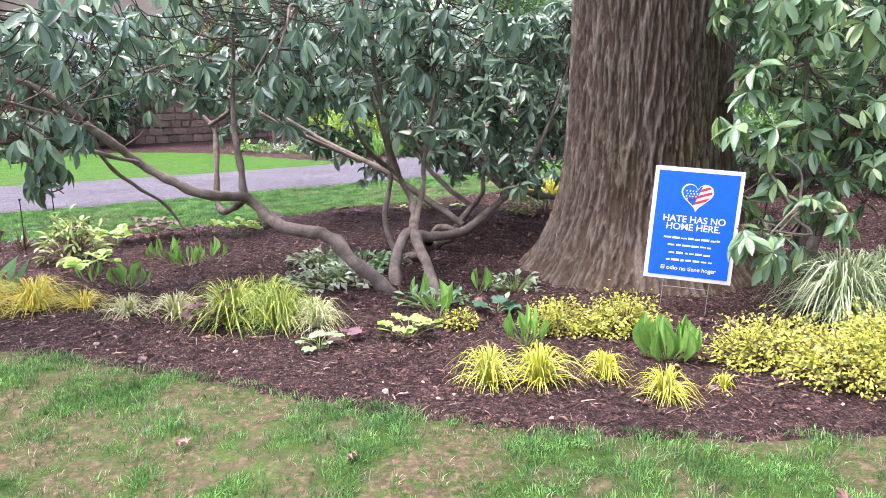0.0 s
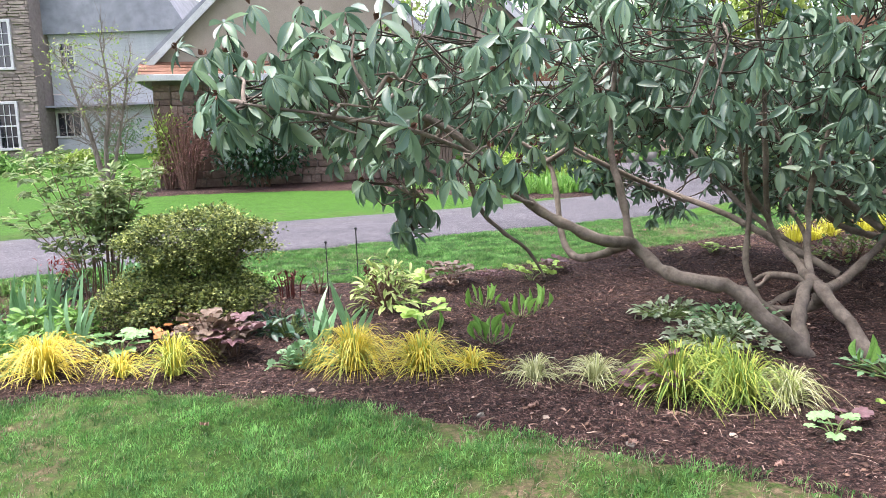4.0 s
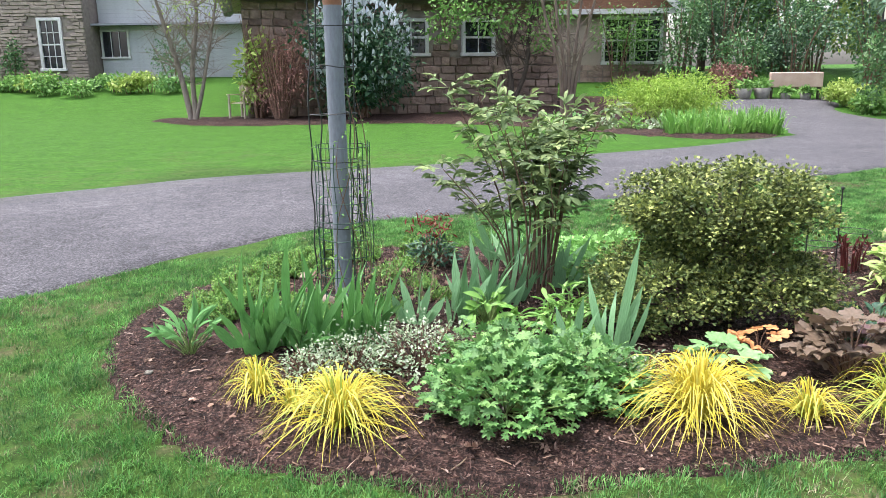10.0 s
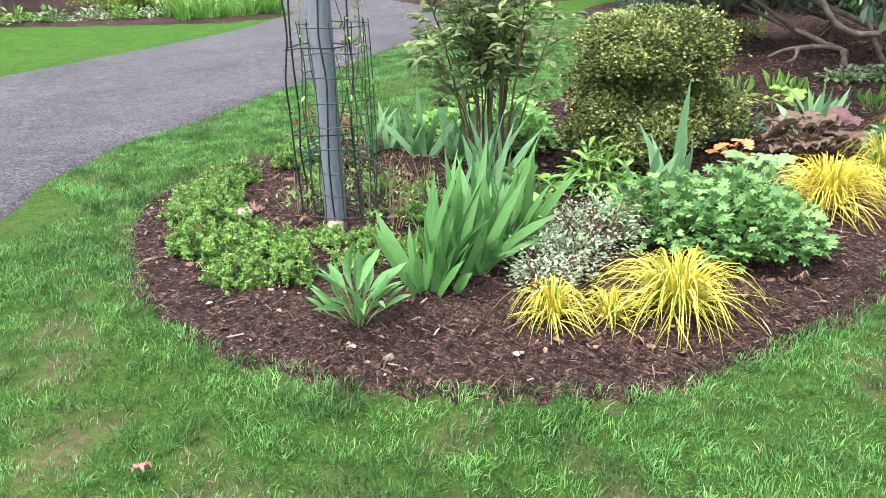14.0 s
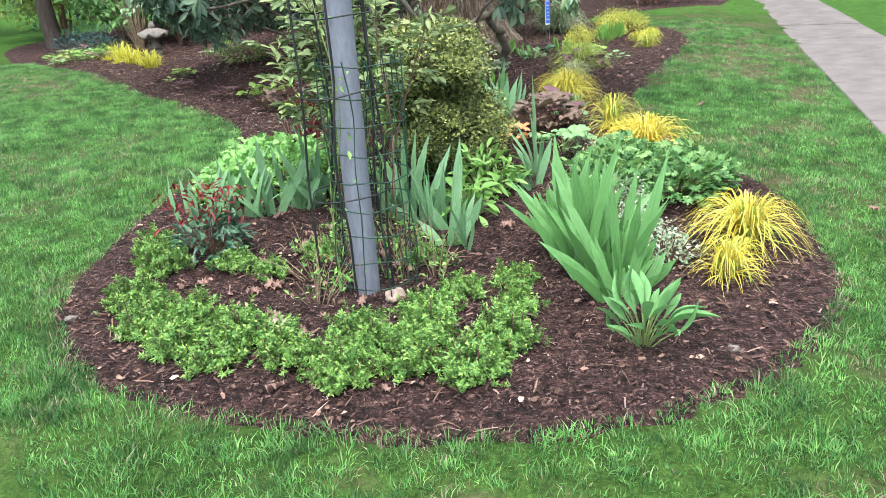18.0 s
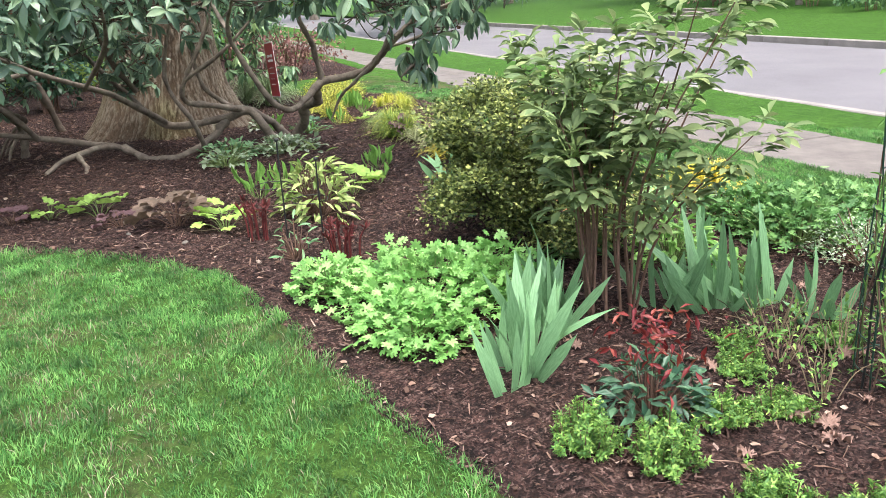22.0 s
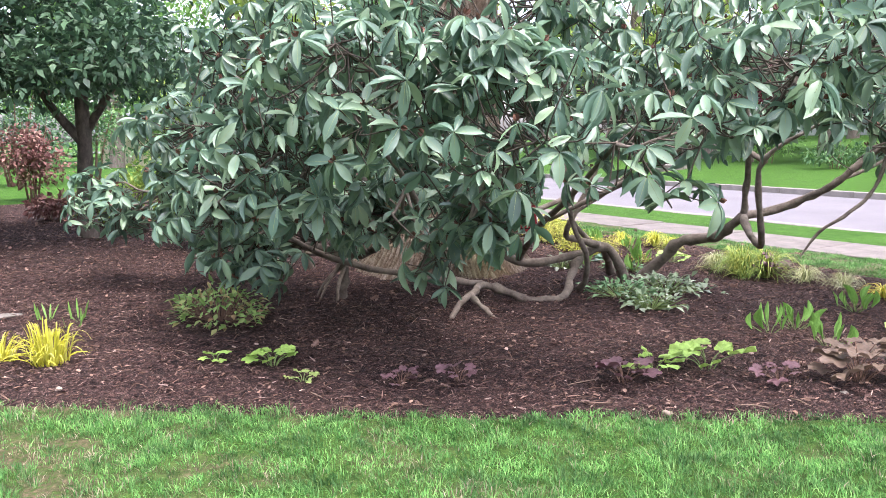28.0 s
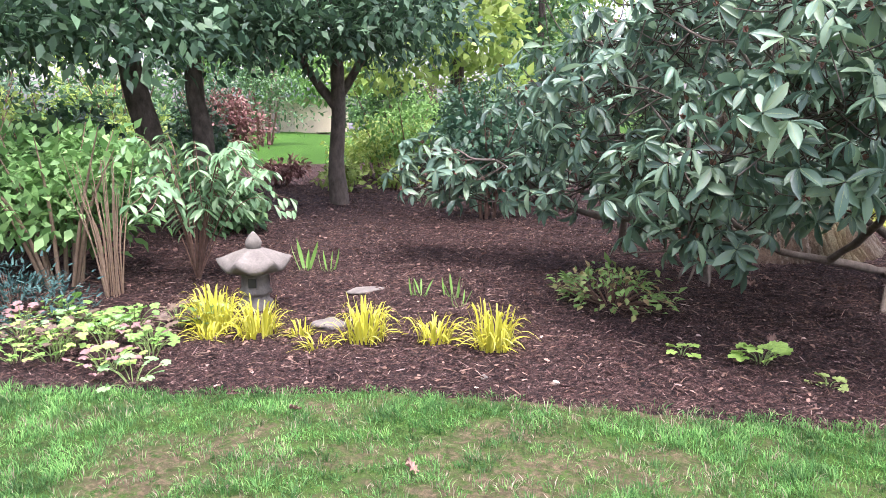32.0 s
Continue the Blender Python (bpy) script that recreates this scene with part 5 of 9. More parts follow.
for sx, x0 in ((1, -0.3), (-1, 9.3)):
    part("roof", bm_mesh("roof", gable_bm([(x0, 7.75), (4.5, 11.6), (4.5, 11.9), (x0 - 0.3 * sx, 7.8)], -0.3, 9.8), slate), old)

# white clapboard annex
annex = thing("clapboard_annex", None, pose(-20.15, 34.2, 0.9), "pale grey clapboard annex with shingled roofs", "house")
holes_d = [(0.1, 1.05, 1.15, 2.08), (0.5, 4.0, 1.1, 5.1)]
aw = part("wall", bm_mesh("wall", wall_bm(6.2, 5.6, 0.3, holes_d), grey_siding), annex)
board_me = box_mesh("clapboard", (0, -0.035, 0), (6.2, -0.005, 0.165), grey_siding, 0.004)
board_top = box_mesh("clapboard", (1.35, -0.035, 0), (6.2, -0.005, 0.165), grey_siding, 0.004)
for k in range(32):
    z = 0.1 + 0.17 * k
    part("clapboard", board_top if any(c - 0.2 < z < e + 0.1 for a, c, b, e in holes_d) else board_me, aw, m=pose(0, 0, z, 6, 0, 0))
window(aw, 0.1, 1.05, 1.05, 1.03, 3, 1, 0.08)
window(aw, 0.5, 4.0, 0.6, 1.1, 2, 4, 0.08)
part("skirt_roof", bm_mesh("skirt_roof", gable_bm([(-0.1, 2.3), (6.3, 2.3), (6.3, 2.38), (-0.1, 2.38)], -0.7, 0), slate), annex)
part("roof", bm_mesh("roof", gable_bm([(-0.2, 5.5), (6.5, 5.5), (5.2, 7.6), (0, 7.6)], -0.3, 5), slate), annex)

# garage beyond the far border
garage = thing("garage", None, pose(9.6, 26.6, 0.1, 0, 0, -30), "low beige stucco garage under a brown shingled roof", "garage")
gw = part("wall", bm_mesh("wall", wall_bm(8.5, 2.6, 0.3, [(5.0, 0.9, 6.2, 2.0)]), stucco), garage)
window(gw, 5.0, 0.9, 1.2, 1.1, 2, 2, 0.09)
part("side_wall", box_mesh("side_wall", (0, 0.32, -0.6), (0.3, 6, 2.6), stucco), garage)
part("roof", bm_mesh("roof", gable_bm([(-0.4, 2.6), (8.9, 2.6), (7.6, 4.6), (0.8, 4.6)], -0.5, 6.4), shingle), garage)


# ---- plants of the bed ----
gold_grass = foliage("golden_grass", (0.52, 0.39, 0.02), (0.74, 0.58, 0.045), (0.85, 0.74, 0.14), 0.5, 0.3, 0.3, 5.0)
lime_grass = foliage("lime_grass", (0.26, 0.34, 0.03), (0.46, 0.50, 0.06), (0.68, 0.64, 0.10), 0.5, 0.3, 0.3, 5.0)
bright_grass = foliage("yellow_flag_grass", (0.45, 0.42, 0.02), (0.68, 0.62, 0.04), (0.80, 0.76, 0.15), 0.5, 0.3, 0.35, 5.0)
cream_grass = foliage("cream_striped_grass", (0.32, 0.34, 0.09), (0.58, 0.57, 0.22), (0.78, 0.76, 0.40), 0.55, 0.3, 0.3, 5.0)
green_grass = foliage("green_sedge", (0.12, 0.22, 0.025), (0.26, 0.38, 0.05), (0.52, 0.56, 0.09), 0.5, 0.3, 0.3, 5.0)
pale_green_grass = foliage("pale_green_grass", (0.17, 0.24, 0.07), (0.31, 0.38, 0.14), (0.47, 0.52, 0.26), 0.5, 0.3, 0.3, 5.0)
iris_mat = foliage("iris_leaves", (0.12, 0.26, 0.085), (0.2, 0.37, 0.13), (0.31, 0.48, 0.19), 0.45, 0.4, 0.25, 8.0)
iris_green = foliage("green_iris_leaves", (0.08, 0.21, 0.04), (0.13, 0.30, 0.06), (0.21, 0.38, 0.10), 0.45, 0.4, 0.25, 8.0)
hosta_mat = foliage("hosta_leaves", (0.13, 0.29, 0.035), (0.22, 0.42, 0.06), (0.32, 0.52, 0.10), 0.45, 0.4, 0.3, 8.0)
purple_leaf = foliage("purple_heuchera", (0.085, 0.035, 0.03), (0.16, 0.08, 0.06), (0.27, 0.17, 0.11), 0.5, 0.4, 0.2, 8.0)
caramel_leaf = foliage("caramel_heuchera", (0.10, 0.05, 0.03), (0.17, 0.115, 0.055), (0.25, 0.21, 0.085), 0.5, 0.4, 0.2, 8.0)
orange_leaf = foliage("orange_heuchera", (0.55, 0.20, 0.06), (0.72, 0.32, 0.10), (0.8, 0.45, 0.2), 0.5, 0.4, 0.25, 8.0)
lime_leaf = foliage("lime_heuchera", (0.26, 0.42, 0.05), (0.38, 0.56, 0.09), (0.5, 0.66, 0.16), 0.5, 0.4, 0.3, 8.0)
green_lobed = foliage("green_heuchera", (0.16, 0.32, 0.09), (0.25, 0.43, 0.13), (0.34, 0.5, 0.19), 0.5, 0.4, 0.3, 8.0)
geranium_mat = foliage("geranium_leaves", (0.085, 0.205, 0.04), (0.15, 0.305, 0.06), (0.26, 0.43, 0.1), 0.5, 0.35, 0.3, 6.0)
geranium_lime = foliage("bright_geranium_leaves", (0.16, 0.36, 0.06), (0.27, 0.52, 0.10), (0.38, 0.62, 0.16), 0.5, 0.35, 0.3, 6.0)
white_edge = foliage("white_edged_leaves", (0.15, 0.23, 0.085), (0.33, 0.4, 0.18), (0.55, 0.58, 0.36), 0.5, 0.35, 0.25, 6.0)
heath_mat = foliage("candytuft_leaves", (0.10, 0.24, 0.04), (0.22, 0.41, 0.06), (0.40, 0.58, 0.10), 0.55, 0.3, 0.25, 16.0, 0.5)
sage_mat = foliage("felted_leaves", (0.10, 0.25, 0.05), (0.16, 0.34, 0.085), (0.24, 0.42, 0.13), 0.7, 0.2, 0.25, 8.0)
red_leaf = foliage("red_young_leaves", (0.11, 0.008, 0.0), (0.20, 0.022, 0.006), (0.28, 0.07, 0.025), 0.5, 0.35, 0.25, 8.0)
dark_leaf = foliage("dark_green_leaves", (0.03, 0.085, 0.03), (0.06, 0.14, 0.05), (0.12, 0.22, 0.08), 0.4, 0.4, 0.2, 8.0)
peony_mat = foliage("tree_peony_leaves", (0.125, 0.18, 0.052), (0.215, 0.285, 0.085), (0.35, 0.395, 0.125), 0.6, 0.2, 0.3, 3.0)
conifer_mat = foliage("cypress_sprays", (0.062, 0.09, 0.019), (0.215, 0.26, 0.052), (0.52, 0.54, 0.125), 0.6, 0.2, 0.16, 10.0, 0.5)
cream_leaf = foliage("cream_edged_leaves", (0.18, 0.28, 0.045), (0.34, 0.42, 0.09), (0.52, 0.56, 0.18), 0.45, 0.4, 0.25, 8.0)
gold_leaf = foliage("gold_euonymus_leaves", (0.2, 0.26, 0.03), (0.5, 0.48, 0.04), (0.72, 0.66, 0.10), 0.45, 0.4, 0.3, 8.0)
blue_green = foliage("blue_green_leaves", (0.11, 0.23, 0.07), (0.18, 0.32, 0.11), (0.27, 0.42, 0.16), 0.55, 0.3, 0.25, 8.0)
red_stem = surface("red_shoots", (0.07, 0.012, 0.012), (0.16, 0.03, 0.026), 20.0, 0.6, 0.1)
stalk_green = surface("green_stalks", (0.14, 0.22, 0.06), (0.22, 0.3, 0.1), 20.0, 0.6, 0.1)
stalk_brown = surface("brown_stalks", (0.12, 0.07, 0.045), (0.22, 0.13, 0.09), 20.0, 0.8, 0.2)
tan_stalk = surface("tan_canes", (0.2, 0.14, 0.085), (0.32, 0.235, 0.15), 20.0, 0.8, 0.2)

pink_leaf = foliage("pink_heuchera", (0.22, 0.1, 0.07), (0.36, 0.2, 0.14), (0.5, 0.34, 0.2), 0.5, 0.4, 0.25, 8.0)

LOBED = lobed_tmpl(5, 0.27, 0.07, 320, 0.22)
ROUND = lobed_tmpl(7, 0.22, 0.05)
CUT = lobed_tmpl(7, 0.45, 0.06, 310, 0.2)


def sited(name, x, y, label, category, group=""):
    return thing(name, None, pose(x, y, ground_at(x, y)), label, category, group)


def tuft(x, y, radius, height, count, mat, label, group, seed, arch=(0.05, 0.98), base=0.14, width=0.0048, green=None):
    """Arching grass blades that spring from one crown and fall outwards to its radius."""
    rng = np.random.default_rng(seed)
    count = int(count * 1.5)
    a = rng.uniform(0, 6.283, count)
    out = np.stack([np.cos(a), np.sin(a), 0 * a], -1)
    lean = rng.uniform(0.05, 1.0, count) ** 0.8
    drop = np.clip(arch[0] + (arch[1] - arch[0]) * lean + rng.normal(0, 0.08, count), 0, 1)
    h = height * rng.uniform(0.25, 1.25, count) * (1.05 - 0.3 * lean)
    reach = radius * lean * rng.uniform(0.75, 1.15, count)
    foot = out * (rng.uniform(0, 1, count) ** 0.6 * radius * base)[:, None]
    side = np.stack([-np.sin(a), np.cos(a), 0 * a], -1) + rng.normal(0, 0.25, (count, 3))
    w = width * rng.uniform(0.7, 1.35, count) * 0.5
    sway = np.stack([-np.sin(a), np.cos(a), 0 * a], -1) * rng.normal(0, 0.32, count)[:, None] * reach[:, None]
    rings, rows = [], 6
    for t in np.linspace(0, 1, rows + 1):
        up = h * ((1 - drop) * t * (1.7 - 0.7 * t) + drop * 3.7 * t * (1 - 0.97 * t))
        c = foot + out * (reach * t ** 1.25)[:, None] + sway * t * t + np.array([0, 0, 1.0]) * (up - 0.012)[:, None]
        k = (w * (1 - t ** 2.5) + 0.0003)[:, None]
        rings += [c - side * k, c + side * k]
    v = np.stack(rings, 1)
    use = rng.uniform(size=count) < 0.3 if green else np.zeros(count, bool)
    one = np.array([(2 * r, 2 * r + 1, 2 * r + 3, 2 * r + 2) for r in range(rows)])
    ch = []
    for g, sel in ((0, ~use), (1, use)):
        m = int(sel.sum())
        if m:
            ch.append((v[sel].reshape(-1, 3), (one[None] + (np.arange(m) * 2 * (rows + 1))[:, None, None]).reshape(-1, 4), g))
    ob = sited("ornamental_grass", x, y, label, "grass tuft", group)
    part("blade", np_mesh("blade", ch, [mat, green or mat]), ob, kind="stuff")
    return ob


def unit_leaf(name, tmpl, mat):
    return np_mesh(name, [tmpl], mat)


def leaf_objects(parent, meshes, mats3, places, rng, name="leaf"):
    for r, p in zip(mats3, places):
        m = Matrix.Identity(4)
        for i in range(3):
            for j in range(3):
                m[i][j] = r[i, j]
            m[i][3] = p[i]
        part(name, meshes[rng.integers(0, len(meshes))], parent, m=m)


SWORDS = {}


def iris(x, y, count, height, spread, seed, mat, label, along=None):
    """Fans of sword leaves, each leaf a part."""
    rng = np.random.default_rng(seed)
    if mat.name not in SWORDS:
        SWORDS[mat.name] = [unit_leaf("leaf", blade_tmpl(7, b, 0.12, "sword"), mat) for b in (0.02, 0.1, 0.22, 0.4)]
    ob = sited("iris", x, y, label, "iris", "irises in the bed")
    fans = max(1, count // 5)
    mats3, places = [], []
    for k in range(fans):
        t = (k / max(1, fans - 1) - 0.5) * 2 if fans > 1 else 0
        cx, cy = (along[0] * t, along[1] * t) if along else (spread * rng.normal(0, 0.5), spread * rng.normal(0, 0.5))
        cx, cy = cx + rng.normal(0, 0.03), cy + rng.normal(0, 0.03)
        plane = rng.uniform(0, 3.14)
        for j in range(count // fans):
            f = (j / max(1, count // fans - 1) - 0.5) * 2
            tilt = f * rng.uniform(0.35, 0.75)
            d = np.array([math.cos(plane) * tilt, math.sin(plane) * tilt, 1.0]) + np.append(rng.normal(0, 0.2, 2), 0)
            n = np.array([-math.sin(plane), math.cos(plane), 0.1]) + rng.normal(0, 0.4, 3)
            h = height * (1 - 0.35 * abs(f)) * rng.uniform(0.55, 1.18)
            mats3.append(turns(d[None], n[None], h, 0.038 * rng.uniform(0.7, 1.3))[0])
            places.append((cx + math.cos(plane) * f * 0.05, cy + math.sin(plane) * f * 0.05, -0.015))
    leaf_objects(ob, SWORDS[mat.name], mats3, places, rng)
    return ob


ROSETTE = {}


def rosette(name, x, y, radius, height, count, tmpl, size, mat, label, category, group, seed, stalks=None, upright=0.35, ratio=1.0, lift=0.0, aspect=None):
    """Stalked leaves round a crown; each leaf is a part, the stalks are one."""
    rng = np.random.default_rng(seed)
    key = (name, mat.name)
    if key not in ROSETTE:
        ROSETTE[key] = [unit_leaf("leaf", (tmpl[0] * np.array([1, 1, s]), tmpl[1]), mat) for s in (0.6, 1.4)]
    ob = sited(name, x, y, label, category, group)
    mats3, places, st = [], [], []
    for k in range(count):
        a = 6.283 * (k * 0.618 + rng.uniform(-0.05, 0.05))
        r = radius * math.sqrt((k + 0.5) / count) * rng.uniform(0.8, 1.1)
        z = height * (1.0 - 0.55 * (r / radius) ** 2) * rng.uniform(0.75, 1.15) + lift
        out = np.array([math.cos(a), math.sin(a), 0])
        d = out + np.array([0, 0, upright * (rng.uniform(-0.6, 1.0) if upright < 1 else rng.uniform(0.6, 1.3))])
        n = np.array([0, 0, 1.0]) + out * rng.uniform(0.0, 1.2) + rng.normal(0, 0.22, 3)
        s = size * rng.uniform(0.65, 1.2)
        tip = out * r + np.array([0, 0, z])
        mats3.append(turns(d[None], n[None], s * (aspect or 1.0), s * ratio, s)[0])
        places.append(tip)
        st.append(tube([out * r * 0.15 + np.array([0, 0, -0.02]), out * r * 0.6 + np.array([0, 0, z * 0.6]), tip + unit(d) * s * 0.2], [0.003, 0.0025, 0.002], 4))
    leaf_objects(ob, ROSETTE[key], mats3, places, rng)
    part("stalk", np_mesh("stalk", st, stalks or stalk_green), ob, kind="stuff")
    return ob


def mound(name, x, y, radii, count, size, tmpl, mat, label, category, group, seed, ratio=0.5, flat=0.5, stems=None, shell=0.6, lumps=0.15, down=0.0):
    """A low cushion of small leaves on its skin, open at the foot."""
    rng = np.random.default_rng(seed)
    d = unit(rng.normal(size=(count, 3)))
    d[:, 2] = np.abs(d[:, 2]) - down
    rad = shell + (1 - shell) * rng.uniform(0, 1, count) ** 0.5
    lump = 1 + lumps * np.sin(d[:, 0] * 7 + seed) * np.sin(d[:, 1] * 7 + seed * 2) + lumps * 0.6 * rng.normal(size=count)
    p = d * np.array(radii) * (rad * lump)[:, None] + np.array([0, 0, 0.02])
    p[:, 2] = np.maximum(p[:, 2], 0.01)
    ahead = unit(d * np.array([1, 1, 0.4]) + rng.normal(size=(count, 3)) * 0.5)
    nor = unit(d * (1 - flat) + np.array([0, 0, flat + 0.2]) + rng.normal(size=(count, 3)) * 0.25)
    s = size * rng.uniform(0.6, 1.25, count)
    ob = sited(name, x, y, label, category, group)
    part("foliage", np_mesh("foliage", [scatter(tmpl, turns(ahead, nor, s, s * ratio, s), p)], mat), ob, kind="stuff")
    st = [tube([(q[0] * 0.15, q[1] * 0.15, -0.02), (q[0] * 0.6, q[1] * 0.6, q[2] * 0.45), tuple(q)], [0.005, 0.004, 0.002], 4) for q in p[:: max(1, count // 60)]]
    part("stem", np_mesh("stem", st, stems or stalk_green), ob, kind="stuff")
    return ob


OVAL1, OVAL2 = blade_tmpl(2, 0.15, 0.25, "oval"), blade_tmpl(4, 0.25, 0.2, "leaf")
G1 = "golden grass tufts along the front edge"
for k, (x, y, r, h, n, m, g) in enumerate([
        (-5.33, 4.12, 0.17, 0.17, 130, gold_grass, lime_grass), (-4.94, 3.87, 0.32, 0.22, 300, gold_grass, lime_grass), (-5.16, 4.0, 0.15, 0.13, 70, gold_grass, lime_grass),
        (-3.58, 3.88, 0.34, 0.25, 320, gold_grass, None), (-3.15, 3.9, 0.2, 0.16, 120, gold_grass, lime_grass), (-2.84, 3.88, 0.27, 0.25, 190, lime_grass, gold_grass),
        (-1.86, 3.98, 0.32, 0.27, 330, gold_grass, lime_grass), (-1.48, 3.9, 0.32, 0.22, 280, gold_grass, lime_grass), (-1.2, 3.92, 0.22, 0.12, 120, gold_grass, lime_grass),
        (1.08, 2.36, 0.19, 0.19, 150, lime_grass, bright_grass), (1.29, 2.26, 0.2, 0.18, 160, bright_grass, lime_grass), (1.6, 2.34, 0.14, 0.14, 110, bright_grass, lime_grass), (1.78, 2.08, 0.16, 0.15, 130, bright_grass, lime_grass), (2.05, 2.12, 0.08, 0.08, 45, bright_grass, lime_grass)]):
    tuft(x, y, r, h, n, m, "arching golden-yellow ornamental grass tuft on the mulch", G1, 100 + k, green=g)
G2 = "bright yellow grass clumps by the stone lantern"
for k, (x, y, r, h, n) in enumerate([(2.34, 8.47, 0.17, 0.23, 95), (2.62, 8.63, 0.14, 0.18, 55), (2.9, 8.88, 0.17, 0.22, 80), (3.45, 9.2, 0.17, 0.2, 80), (3.72, 9.3, 0.19, 0.26, 100), (3.25, 9.05, 0.1, 0.1, 25), (3.0, 9.12, 0.12, 0.08, 25), (3.55, 9.45, 0.12, 0.1, 30)]):
    tuft(x, y, r, h, n, bright_grass, "bright yellow strappy grass clump near the stone lantern", G2, 130 + k, arch=(0.0, 0.45), base=0.6, width=0.009)
G3 = "cream-striped grasses"
for k, (x, y, r, h, n) in enumerate([(-0.88, 3.7, 0.2, 0.15, 150), (-0.58, 3.62, 0.2, 0.15, 150), (0.26, 3.34, 0.22, 0.19, 190)]):
    tuft(x, y, r, h, n, cream_grass, "pale cream-striped low grass tuft", G3, 150 + k, width=0.004)
for k, (x, y, r, h, n) in enumerate([(-0.22, 3.46, 0.36, 0.28, 260), (0.06, 3.38, 0.34, 0.27, 220), (-0.05, 3.5, 0.3, 0.3, 140)]):
    tuft(x, y, r, h, n, green_grass, "fresh green sedge clump with fine arching blades", "green sedges", 160 + k, green=lime_grass)
tuft(3.1, 2.95, 0.42, 0.42, 420, pale_green_grass, "large pale green striped grass mound", "", 170, width=0.007)
tuft(3.45, 3.1, 0.35, 0.38, 250, pale_green_grass, "large pale green striped grass mound", "", 171, width=0.007)

iris(-5.2, 4.63, 115, 0.5, 0.2, 180, iris_green, "large clump of green sword-leaved irises", (0.31, 0.03))
iris(-4.38, 5.28, 45, 0.46, 0.16, 181, iris_mat, "clump of blue-green sword-leaved irises", (0.14, 0.12))
iris(-4.07, 6.05, 66, 0.44, 0.2, 182, iris_mat, "row of blue-green iris fans near the lawn", (0.2, -0.33))
iris(-4.0, 4.58, 5, 0.36, 0.02, 183, iris_mat, "small iris fan among geraniums")
iris(-3.76, 4.58, 7, 0.5, 0.03, 184, iris_mat, "tall iris fan with pale green blades")
iris(-2.07, 4.52, 22, 0.42, 0.13, 185, iris_mat, "iris clump behind golden grass")
iris(-4.75, 5.15, 10, 0.3, 0.1, 186, iris_mat, "small iris clump beside the lamp post")

HOSTA = blade_tmpl(6, 0.1, 0.45, "leaf")
for k, (x, y, r, h, n, s, lab) in enumerate([
        (1.97, 2.55, 0.11, 0.05, 34, 0.16, "upright hosta with broad furled green leaves"), (1.34, 2.8, 0.1, 0.06, 18, 0.12, "leafing hosta with crinkled bright green leaves"),
        (1.26, 3.98, 0.05, 0.05, 4, 0.17, "young hosta shoots just unfurling"), (0.84, 3.86, 0.05, 0.05, 4, 0.15, "young hosta shoots just unfurling"), (-1.1, 4.48, 0.12, 0.05, 14, 0.13, "hosta shoots with upright unfurling leaves"),
        (-0.86, 5.2, 0.12, 0.05, 11, 0.13, "hosta shoots with upright unfurling leaves"), (-1.12, 5.55, 0.12, 0.05, 10, 0.13, "hosta shoots with upright unfurling leaves"), (-0.75, 5.4, 0.1, 0.05, 6, 0.14, "hosta shoots with upright unfurling leaves"), (-1.45, 4.75, 0.1, 0.04, 5, 0.11, "young hosta shoots just unfurling"),
        (0.95, 3.4, 0.06, 0.06, 6, 0.16, "lime green hosta with broad leaves")]):
    rosette("hosta", x, y, r, h, n, HOSTA, s, hosta_mat, lab, "hosta", "hostas coming up", 200 + k, upright=3.2, ratio=0.18)

